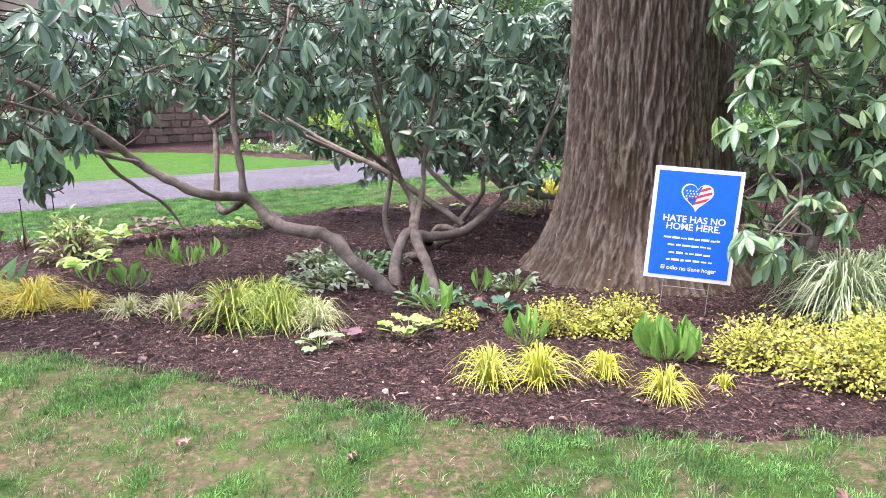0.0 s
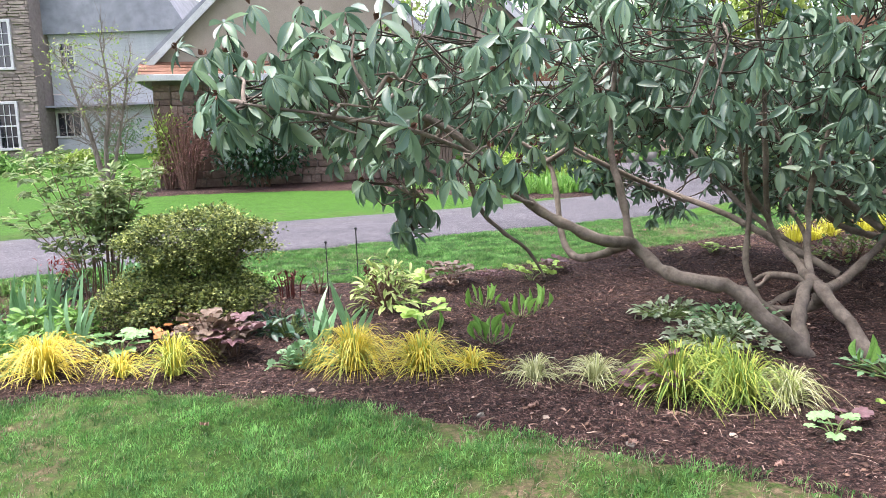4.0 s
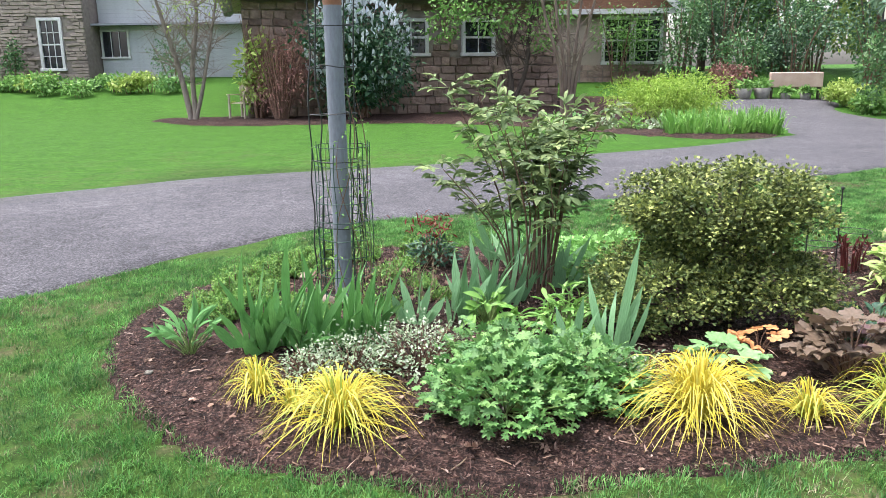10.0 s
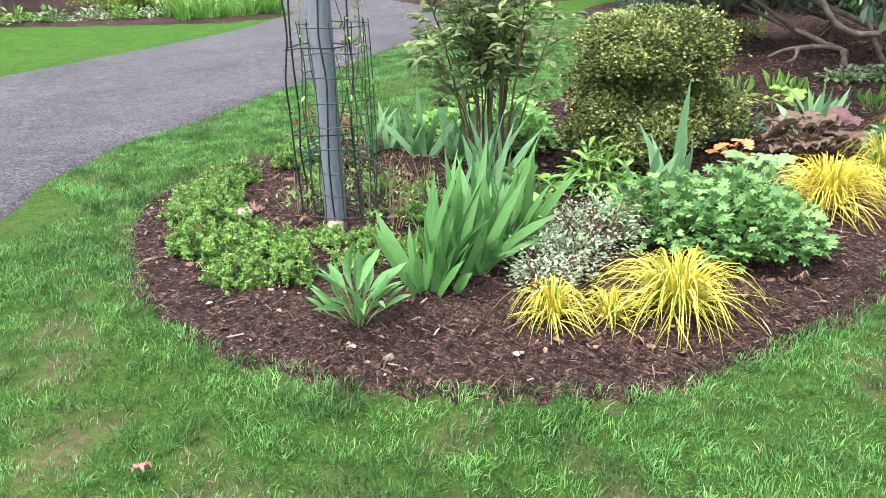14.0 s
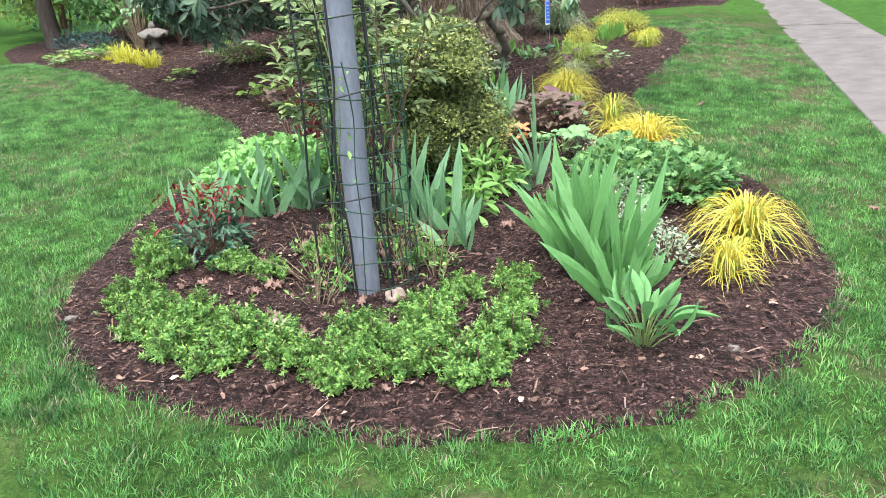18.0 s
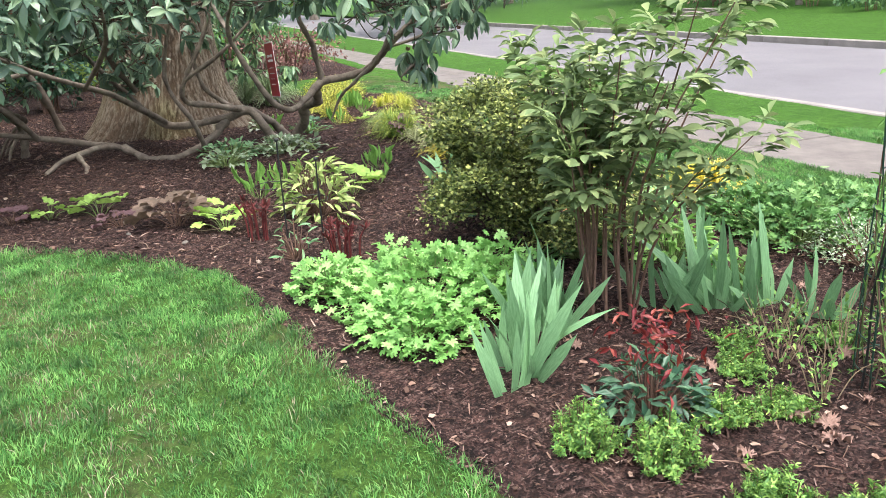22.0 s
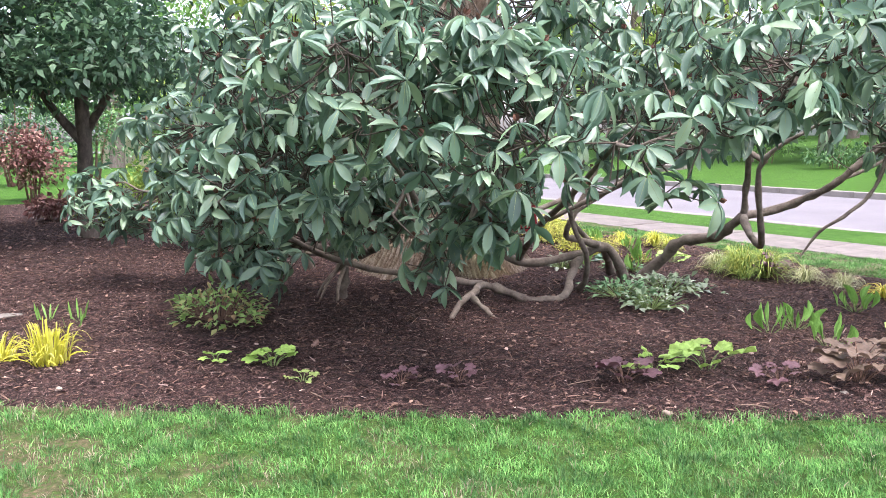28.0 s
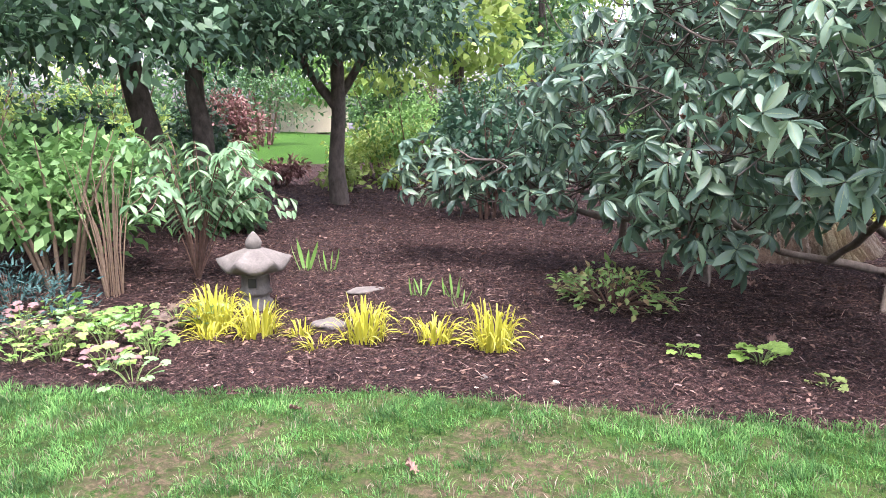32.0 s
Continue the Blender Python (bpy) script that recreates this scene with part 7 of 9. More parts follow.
hm = pose(0.0, 0, 0.465)
part("heart", bm_mesh("heart", heart_bm(1.0, -0.0054, -0.0045), sign_white), panel, "white heart outline", hm)
bm = heart_bm(0.9, -0.0064, -0.0055)
bmesh.ops.bisect_plane(bm, geom=list(bm.verts) + list(bm.edges) + list(bm.faces), plane_co=(0.005, 0, 0), plane_no=(0.93, 0, -0.35), clear_outer=True)
part("star_field", bm_mesh("star_field", bm, sign_blue), panel, "blue field of the flag heart", hm)
for k in range(4):
    bm = heart_bm(0.9, -0.0064, -0.0055)
    for sgn, off in ((1, 0.014), (-1, 0.0)):
        bmesh.ops.bisect_plane(bm, geom=list(bm.verts) + list(bm.edges) + list(bm.faces), plane_co=(0, 0, -0.045 + 0.03 * k + off), plane_no=(-0.35 * sgn, 0, 0.93 * sgn), clear_outer=True)
    if k < 2:
        pass
    else:
        bmesh.ops.bisect_plane(bm, geom=list(bm.verts) + list(bm.edges) + list(bm.faces), plane_co=(0.006, 0, 0), plane_no=(-0.93, 0, 0.35), clear_outer=True)
    part("stripe", bm_mesh("stripe", bm, stripe_red), panel, "red stripe", hm)
dot = bmesh.new()
bmesh.ops.create_circle(dot, cap_ends=True, segments=5, radius=0.0048, matrix=Matrix.Rotation(math.pi / 2, 4, "X"))
dot_me = bm_mesh("star", dot, sign_white)
for k in range(13):
    part("star", dot_me, panel, m=pose(-0.055 + 0.016 * (k % 4) + 0.006 * (k // 4 % 2), -0.0068, 0.488 - 0.014 * (k // 4)))
part("stake", np_mesh("stake", [tube([(x, 0, -0.42), (x, 0, 0.0), (x, 0, 0.12)], [0.002] * 3, 5) for x in (-0.12, 0.12)] + [tube([(-0.12, 0, -0.04), (0, 0, -0.04), (0.12, 0, -0.04)], [0.002] * 3, 5)], steel), sign, "wire H-stake")

# ---- lamp post with its wire trellis ----
post_grey = surface("grey_post_paint", (0.175, 0.195, 0.232), (0.255, 0.28, 0.322), 4.0, 0.55, 0.15, 60.0, stretch=(1, 1, 0.3))
copper = surface("copper_collar", (0.30, 0.13, 0.07), (0.42, 0.2, 0.12), 8.0, 0.45, 0.15)
black_wire = plain("black_wire", (0.012, 0.014, 0.013), 0.5)
green_wire = plain("green_wire", (0.012, 0.05, 0.03), 0.5)
cream_glass = surface("frosted_panel", (0.50, 0.48, 0.42), (0.6, 0.58, 0.52), 4.0, 0.4, 0.05)
PX, PY = -5.2, 5.53
lamp = sited("lamp_post", PX, PY, "grey painted lamp post with copper collar and box lantern", "lamp post")
part("post", np_mesh("post", [tube([(0, 0, -0.15), (0.003, 0, 0.6), (0, 0, 1.2), (0, 0, 1.66)], [0.052, 0.051, 0.05, 0.05], 20)], post_grey), lamp)
part("collar", np_mesh("collar", [tube([(0, 0, 1.66), (0, 0, 1.71), (0, 0, 1.79)], [0.05, 0.055, 0.06], 20)], copper), lamp, "copper collar")
bm = bmesh.new()
bmesh.ops.create_cone(bm, cap_ends=True, segments=4, radius1=0.1, radius2=0.2, depth=0.05, matrix=Matrix.Translation((0, 0, 1.81)) @ Matrix.Rotation(math.pi / 4, 4, "Z"))
part("base_plate", bm_mesh("base_plate", bm, black_wire), lamp)
head = part("lantern_box", box_mesh("lantern_box", (-0.125, -0.125, 1.838), (0.125, 0.125, 2.2), cream_glass, 0.004), lamp, "cream lantern panels")
for sx in (-1, 1):
    for sy in (-1, 1):
        part("corner_bar", box_mesh("corner_bar", (sx * 0.128 - 0.008, sy * 0.128 - 0.008, 1.836), (sx * 0.128 + 0.008, sy * 0.128 + 0.008, 2.21), copper), head)
for sy in (-1, 1):
    part("centre_bar", box_mesh("centre_bar", (-0.005, sy * 0.13 - 0.004, 1.84), (0.005, sy * 0.13 + 0.004, 2.2), copper), head)
bm = bmesh.new()
bmesh.ops.create_cone(bm, cap_ends=True, segments=4, radius1=0.24, radius2=0.02, depth=0.2, matrix=Matrix.Translation((0, 0, 2.31)) @ Matrix.Rotation(math.pi / 4, 4, "Z"))
part("cap", bm_mesh("cap", bm, black_wire), lamp, "dark pyramid cap")
rng = np.random.default_rng(520)
trellis = sited("wire_trellis", PX - 0.02, PY + 0.02, "tall wavy black wire trellis round the lamp post", "trellis")
for k in range(5):
    a = 1.256 * k + 0.5
    line = [(0.1 * math.cos(a) * (1.5 - z * 0.12) + rng.normal(0, 0.008), 0.1 * math.sin(a) * (1.5 - z * 0.12) + rng.normal(0, 0.008), z) for z in np.linspace(-0.05, 1.75, 11)]
    part("upright", np_mesh("upright", [tube(line, [0.0045] * len(line), 5)], black_wire), trellis)
for z in (0.42, 0.8, 1.06, 1.32, 1.55):
    r = 0.1 * (1.5 - z * 0.12)
    part("ring", np_mesh("ring", [tube([(r * math.cos(t), r * math.sin(t), z + rng.normal(0, 0.006)) for t in np.linspace(0.5, 6.9, 9)], [0.003] * 9, 5)], black_wire), trellis)
cage = sited("wire_cage", PX + 0.03, PY - 0.05, "green wire mesh cage at the foot of the post", "wire cage")
for k in range(11):
    a = 6.283 * k / 11
    part("vertical_wire", np_mesh("vertical_wire", [tube([(0.155 * math.cos(a) + rng.normal(0, 0.006), 0.155 * math.sin(a) + rng.normal(0, 0.006), z) for z in np.linspace(-0.03, 0.92, 6)], [0.0026] * 6, 4)], green_wire), cage)
for k in range(9):
    z = 0.06 + 0.105 * k
    part("hoop", np_mesh("hoop", [tube([(0.155 * math.cos(t), 0.155 * math.sin(t), z + rng.normal(0, 0.004)) for t in np.linspace(0, 6.283, 13)], [0.0024] * 13, 4)], green_wire), cage)
vine = sited("clematis", PX + 0.1, PY - 0.02, "young clematis vine climbing the wire cage", "climber")
lp, la = [], []
for k in range(9):
    a = rng.uniform(0, 6.283)
    zt = rng.uniform(0.6, 1.25)
    line = [(0.13 * math.cos(a + 0.5 * math.sin(z * 5 + k)) - 0.06, 0.13 * math.sin(a + 0.5 * math.sin(z * 5 + k)), z) for z in np.linspace(-0.03, zt, 8)]
    part("vine_stem", np_mesh("vine_stem", [tube(line, [0.0028] * 7 + [0.001], 4)], stalk_brown if k % 2 else stalk_green), vine)
    for q in line[1:]:
        for _ in range(3):
            lp.append(np.array(q) + rng.normal(0, 0.03, 3))
            la.append(rng.normal(size=3))
part("foliage", np_mesh("foliage", [scatter(OVAL1, turns(np.array(la), rng.normal(size=(len(la), 3)) * 0.5 + [0, 0, 1], rng.uniform(0.018, 0.042, len(la)), rng.uniform(0.009, 0.019, len(la)), 0.04), np.array(lp))], hosta_mat), vine, kind="stuff")

# ---- hoop stakes ----
for k, (x, y, h, hz) in enumerate([(-2.37, 5.86, 0.48, 0.24), (-2.14, 5.95, 0.57, 0.3)]):
    ob = sited("plant_stake", x, y, "thin black metal plant stake with ball top and hoop", "plant stake", "plant stakes")
    part("rod", np_mesh("rod", [tube([(0, 0, -0.1), (0.002, 0, h * 0.5), (0, 0, h)], [0.0045] * 3, 7)], black_wire), ob)
    bm = bmesh.new()
    bmesh.ops.create_uvsphere(bm, u_segments=10, v_segments=7, radius=0.012, matrix=Matrix.Translation((0, 0, h)))
    part("ball", bm_mesh("ball", bm, black_wire, True), ob)
    part("hoop", np_mesh("hoop", [tube([(0.1 + 0.1 * math.cos(t), 0.1 * math.sin(t), hz) for t in np.linspace(3.3, 9.2, 13)], [0.0025] * 13, 5)], black_wire), ob)

# ---- stone lantern ----
granite = surface("weathered_granite", (0.125, 0.115, 0.093), (0.225, 0.208, 0.175), 7.0, 0.95, 0.6, 70.0, dist=0.006)


def lathe(profile, sides, wave=None):
    v = []
    for r, z in profile:
        for k in range(sides):
            a = 6.283 * k / sides
            rr, zz = (r, z) if wave is None else wave(r, z, a)
            v.append((rr * math.cos(a), rr * math.sin(a), zz))
    n = len(profile)
    f = [(i * sides + k, i * sides + (k + 1) % sides, (i + 1) * sides + (k + 1) % sides, (i + 1) * sides + k) for i in range(n - 1) for k in range(sides)]
    v += [(0, 0, profile[0][1]), (0, 0, profile[-1][1])]
    ch = [(np.array(v), np.array(f))]
    t = [(n * sides, (k + 1) % sides, k) for k in range(sides)] + [(n * sides + 1, (n - 1) * sides + k, (n - 1) * sides + (k + 1) % sides) for k in range(sides)]
    me = bpy.data.meshes.new("lathe")
    me.from_pydata([tuple(q) for q in v], [], [tuple(int(i) for i in q) for q in f] + t)
    me.polygons.foreach_set("use_smooth", [True] * len(me.polygons))
    me.materials.append(granite)
    return me


def eaves(r, z, a):
    c = abs(math.cos(3 * a)) ** 5
    return r * (0.9 + 0.15 * c * (r / 0.25)), z + 0.045 * c * (r / 0.25) ** 3


lan = sited("stone_lantern", 4.0, 8.87, "small weathered stone garden lantern with upturned roof", "stone lantern")
lan.scale = (0.84, 0.84, 1.07)
part("base", lathe([(0.13, -0.05), (0.135, 0.02), (0.125, 0.05), (0.1, 0.06), (0.1, 0.09)], 6), lan)
part("fire_box", lathe([(0.12, 0.09), (0.125, 0.11), (0.105, 0.125), (0.1, 0.2), (0.12, 0.215)], 6), lan)
# Black plates stand in for the shade inside the fire box openings.
for k in range(3):
    a = 2.094 * k + 0.3
    part("window_opening", box_mesh("window_opening", (-0.03, -0.006, -0.025), (0.03, 0.006, 0.03), black_wire), lan, "black plate for the shaded lantern opening", Matrix.Translation((0.098 * math.cos(a), 0.098 * math.sin(a), 0.163)) @ Matrix.Rotation(a + math.pi / 2, 4, "Z"))
part("roof", lathe([(0.13, 0.215), (0.25, 0.235), (0.262, 0.258), (0.215, 0.292), (0.155, 0.33), (0.09, 0.357), (0.04, 0.365)], 36, eaves), lan)
part("finial", lathe([(0.05, 0.352), (0.058, 0.375), (0.062, 0.395), (0.048, 0.42), (0.026, 0.443), (0.006, 0.46)], 16), lan)


def rock(x, y, sx, sy, sz, label, seed, mat):
    bm = bmesh.new()
    bmesh.ops.create_icosphere(bm, subdivisions=3, radius=1)
    for v in bm.verts:
        n = noise.noise(v.co * 1.3 + Vector((seed, 0, 0))) * 0.35 + noise.noise(v.co * 4 + Vector((seed, 3, 0))) * 0.1
        v.co = v.co * (1 + n)
        v.co.x, v.co.y, v.co.z = v.co.x * sx, v.co.y * sy, v.co.z * sz
    return thing("rock", bm_mesh("rock", bm, mat, True), pose(x, y, ground_at(x, y) + sz * 0.25, 0, 0, seed * 40), label, "rock", "rocks in the bed")


pale_rock = surface("pale_rock", (0.28, 0.225, 0.17), (0.42, 0.345, 0.27), 10.0, 0.9, 0.3)
rock(3.27, 8.83, 0.1, 0.08, 0.045, "rounded grey garden stone in the mulch", 1, granite)
rock(3.85, 8.1, 0.13, 0.08, 0.02, "flat pale stone in the mulch", 2, granite)
rock(-5.5, 5.88, 0.065, 0.055, 0.03, "flat pale tan stone among the candytuft", 3, pale_rock)
rock(-5.28, 5.42, 0.05, 0.04, 0.03, "small pale stone beside the lamp post", 4, pale_rock)
rng = np.random.default_rng(540)
for k in range(26):
    x, y = rng.uniform(-6, 2.2), 0
    for _ in range(60):
        x, y = rng.uniform(-6, 4.5), rng.uniform(1.8, 9.6)
        if 0.02 < edge_distance(BED, np.array([x]), np.array([y]))[0] < 0.5:
            break
    rock(x, y, rng.uniform(0.012, 0.028), rng.uniform(0.01, 0.02), 0.012, "small pebble on the mulch", 10 + k, pale_rock if k % 2 else granite)

# dry oak leaves
dry = foliage("dry_leaves", (0.2, 0.11, 0.06), (0.33, 0.2, 0.12), (0.46, 0.32, 0.21), 0.8, 0.2, 0.2, 8.0)
dry_me = unit_leaf("dry_leaf", (lobed_tmpl(7, 0.5, 0.08, 330, 0.5)[0] * np.array([1, 1, 1.3]), lobed_tmpl(7, 0.5, 0.08, 330, 0.5)[1]), dry)
for k in range(230):
    if k < 36:
        x, y = rng.normal(-5.1, 0.35), rng.normal(5.75, 0.3)
    elif k < 110:
        x, y = rng.uniform(5.0, 10.0), rng.uniform(3.0, 9.6)
    else:
        x, y = rng.uniform(-5.5, 5.0), rng.uniform(2, 10)
    if k >= 36 and edge_distance(BED, np.array([x]), np.array([y]))[0] < 0.05:
        continue
    s = rng.uniform(0.05, 0.1)
    m = Matrix.LocRotScale((x, y, ground_at(x, y) + 0.012), Euler((rng.normal(0, 0.3), rng.normal(0, 0.3), rng.uniform(0, 6.28))), (s * 0.7, s, s))
    thing("dry_leaf", dry_me, m, "curled dry brown leaf on the mulch", "leaf", "dry leaves on the mulch")

# dry leaves and twigs dropped on the grass
for k, (x, y) in enumerate([(1.55, 9.75), (0.95, 10.1), (2.3, 9.7), (0.5, 1.7), (-0.1, 1.9), (-4.6, 3.1), (-6.7, 4.4), (-2.4, 3.1), (0.9, 9.6), (2.0, 1.15)]):
    m = Matrix.LocRotScale((x, y, float(land(x, y)) + 0.03), Euler((rng.normal(0, 0.25), rng.normal(0, 0.25), rng.uniform(0, 6.28))), (0.05, 0.08, 0.07))
    thing("dry_leaf", dry_me, m, "curled dry brown leaf lying on the lawn", "leaf", "dry leaves on the lawn")

# bulbs' leaves by the lantern
for k, (x, y, n, h) in enumerate([(4.72, 8.0, 5, 0.2), (4.55, 7.9, 4, 0.15), (3.44, 7.96, 6, 0.13), (3.27, 7.82, 6, 0.13), (3.1, 7.95, 4, 0.1)]):
    rosette("bulb_leaves", x, y, 0.07, 0.02, n, blade_tmpl(5, 0.1, 0.3, "sword"), h, hosta_mat, "upright strap leaves of a spring bulb", "bulb", "bulbs by the lantern", 560 + k, upright=3.5, ratio=0.12)

# sticks and peeled splinters on the mulch
stick_mat = surface("bare_sticks", (0.15, 0.105, 0.07), (0.26, 0.19, 0.135), 20.0, 0.9, 0.3)
for k in range(46):
    for _ in range(60):
        x, y = rng.uniform(-6, 5.0), rng.uniform(1.8, 9.8)
        if 0.06 < edge_distance(BED, np.array([x]), np.array([y]))[0] < 0.9:
            break
    a, ln = rng.uniform(0, 6.28), rng.uniform(0.06, 0.2)
    z = ground_at(x, y) + 0.008
    st = np_mesh("stick", [tube([(0, 0, 0), (ln * 0.5 * math.cos(a), ln * 0.5 * math.sin(a), rng.uniform(0, 0.012)), (ln * math.cos(a + 0.2), ln * math.sin(a + 0.2), 0.002)], [0.0026, 0.003, 0.0016], 5)], stick_mat)
    thing("stick", st, pose(x, y, z), "short peeled stick on the mulch", "stick", "sticks on the mulch")


# ---- background planting ----
fresh = foliage("fresh_green_leaves", (0.10, 0.22, 0.03), (0.19, 0.36, 0.06), (0.32, 0.5, 0.12), 0.5, 0.3, 0.4, 1.0)
yellow_green = foliage("yellow_green_leaves", (0.22, 0.32, 0.04), (0.36, 0.46, 0.07), (0.5, 0.58, 0.14), 0.5, 0.3, 0.4, 1.0)
holly_mat = foliage("holly_leaves", (0.033, 0.076, 0.026), (0.075, 0.15, 0.05), (0.145, 0.25, 0.09), 0.5, 0.35, 0.2, 1.5)
holly_bark = surface("mottled_bark", (0.06, 0.05, 0.04), (0.19, 0.16, 0.125), 7.0, 0.9, 0.6, 40.0, stretch=(2, 2, 1), dist=0.015, spec=0.2)
spruce_mat = foliage("spruce_needles", (0.018, 0.035, 0.018), (0.035, 0.06, 0.03), (0.06, 0.095, 0.045), 0.6, 0.2, 0.05, 1.0)
mid_green = foliage("mid_green_leaves", (0.05, 0.12, 0.03), (0.10, 0.2, 0.05), (0.18, 0.3, 0.08), 0.5, 0.3, 0.25, 1.0)
maple_red = foliage("red_maple_leaves", (0.12, 0.008, 0.014), (0.22, 0.02, 0.03), (0.32, 0.05, 0.055), 0.5, 0.3, 0.3, 1.0)
rust_leaf = foliage("rusty_twigs", (0.16, 0.07, 0.045), (0.28, 0.13, 0.08), (0.34, 0.2, 0.12), 0.7, 0.2, 0.2, 1.0)
bloom_white = foliage("white_bloom_spikes", (0.5, 0.52, 0.42), (0.66, 0.68, 0.58), (0.78, 0.78, 0.7), 0.6, 0.2, 0.2, 1.0)
grey_bark = surface("grey_bark", (0.16, 0.13, 0.11), (0.32, 0.27, 0.23), 5.0, 0.9, 0.6, 40.0, stretch=(3, 3, 0.7), dist=0.015, spec=0.2)
dark_bark = surface("dark_bark", (0.045, 0.036, 0.03), (0.11, 0.088, 0.07), 5.0, 0.9, 0.6, 40.0, stretch=(3, 3, 0.7), dist=0.015, spec=0.2)
tan_bark = surface("smooth_tan_bark", (0.11, 0.08, 0.062), (0.25, 0.19, 0.15), 4.0, 0.7, 0.3, 40.0, stretch=(2, 2, 0.5), spec=0.3)


def standing(x, y):
    return ground_at(x, y) if abs(x) < 14 else float(land(x, y))


def tree_at(x, y, trunks, blobs, leaves, size, mat, bark_mat, label, group="", seed=0, ratio=0.55, category="tree", name="tree", shell=0.3, twigs=0):
    """A tree: tapered trunks that fork into limbs, and a crown of leaves in ragged clumps."""
    rng = np.random.default_rng(seed)
    ob = thing(name, None, pose(x, y, standing(x, y) - 0.03), label, category, group)
    for pts, rad in trunks:
        part("trunk", np_mesh("trunk", [tube(pts, rad, 12, 0.03, rng)], bark_mat), ob)
    tips = np.array([p[-1] for p, _ in trunks])
    tops = np.array([p[-2] for p, _ in trunks])
    lr = np.mean([r[-1] for _, r in trunks])
    for k, (c, r) in enumerate(blobs):
        j = np.argmin(((tips - np.array(c)) ** 2).sum(1))
        s = tops[j] + (tips[j] - tops[j]) * rng.uniform(0.1, 0.9)
        mid = (s + np.array(c)) / 2 + rng.normal(0, 0.1, 3) * np.array(r)
        part("limb", np_mesh("limb", [tube([s, mid, np.array(c) + np.array([0, 0, r[2] * 0.2])], [lr * 1.0 + 0.012, lr * 0.6 + 0.008, 0.006], 6)], bark_mat), ob)
    if twigs:
        tw = []
        for _ in range(twigs):
            pts, rad = trunks[rng.integers(0, len(trunks))]
            k, f = rng.integers(1, len(pts) - 1) if len(pts) > 2 else 0, rng.uniform(0, 1)
            q = np.array(pts[k]) * (1 - f) + np.array(pts[k + 1]) * f
            d = unit(rng.normal(size=3) * [1, 1, 0.4] + [0, 0, 0.8])
            ln = rng.uniform(0.5, 1.5)
            e1 = q + d * ln * 0.5 + rng.normal(0, 0.08, 3)
            tw.append(tube([q, e1, q + d * ln + [0, 0, 0.15]], [0.014, 0.009, 0.003], 4))
            for _ in range(3):
                g = unit(d + rng.normal(0, 0.7, 3))
                tw.append(tube([e1, e1 + g * 0.3 + rng.normal(0, 0.03, 3), e1 + g * 0.65], [0.007, 0.005, 0.002], 3))
        part("twig", np_mesh("twig", tw, bark_mat), ob, "fine bare twigs", kind="stuff")
    part("crown", np_mesh("crown", [leaf_cloud(blobs, leaves, size, seed, ratio=ratio, rows=1, shell=shell)], mat), ob, kind="stuff")
    return ob


def simple_tree(x, y, h, r, leaves, size, mat, bark_mat, label, group, seed, low=0.35, rad=0.16):
    rr = random.Random(seed)
    blobs = [((rr.uniform(-0.65, 0.65) * r, rr.uniform(-0.65, 0.65) * r, h * (low + (1 - low) * (k + 0.6) / 9)), (r * rr.uniform(0.35, 0.6), r * rr.uniform(0.35, 0.6), h * 0.13)) for k in range(9)]
    tr = [([(0, 0, -0.1), (rr.uniform(-0.1, 0.1), rr.uniform(-0.1, 0.1), h * 0.3), (rr.uniform(-0.3, 0.3), rr.uniform(-0.3, 0.3), h * 0.6), (rr.uniform(-0.4, 0.4), 0, h * 0.88)], [rad * 1.2, rad, rad * 0.6, rad * 0.15])]
    return tree_at(x, y, tr, blobs, leaves, size, mat, bark_mat, label, group, seed)


def shrub_at(x, y, w, h, leaves, size, mat, label, group="", seed=0, ratio=0.5, stem_mat=None, sticks=8, name="shrub", lumps=5, d=None):
    """A bush: stems from the foot and leaves in several ragged lumps."""
    rng = np.random.default_rng(seed)
    d = d or w
    ob = thing(name, None, pose(x, y, standing(x, y) - 0.02), label, "shrub", group)
    blobs = [((rng.uniform(-0.5, 0.5) * w * 0.55, rng.uniform(-0.5, 0.5) * d * 0.55, h * rng.uniform(0.3, 0.72)), (w * rng.uniform(0.25, 0.36), d * rng.uniform(0.25, 0.36), h * rng.uniform(0.22, 0.32))) for _ in range(lumps)]
    for k in range(sticks):
        a = 6.283 * k / sticks + rng.uniform(-0.3, 0.3)
        t = rng.uniform(0.15, 0.42)
        part("stem", np_mesh("stem", [tube([(0.06 * w * math.cos(a), 0.06 * d * math.sin(a), -0.05), (0.5 * t * w * math.cos(a) + rng.normal(0, 0.03), 0.5 * t * d * math.sin(a), h * 0.45), (t * w * math.cos(a), t * d * math.sin(a), h * rng.uniform(0.75, 0.98))], [0.012 * h + 0.004, 0.008 * h + 0.003, 0.003], 5)], stem_mat or stalk_brown), ob)
    part("foliage", np_mesh("foliage", [leaf_cloud(blobs, leaves, size, seed, ratio=ratio, rows=1, shell=0.25)], mat), ob, kind="stuff")
    return ob


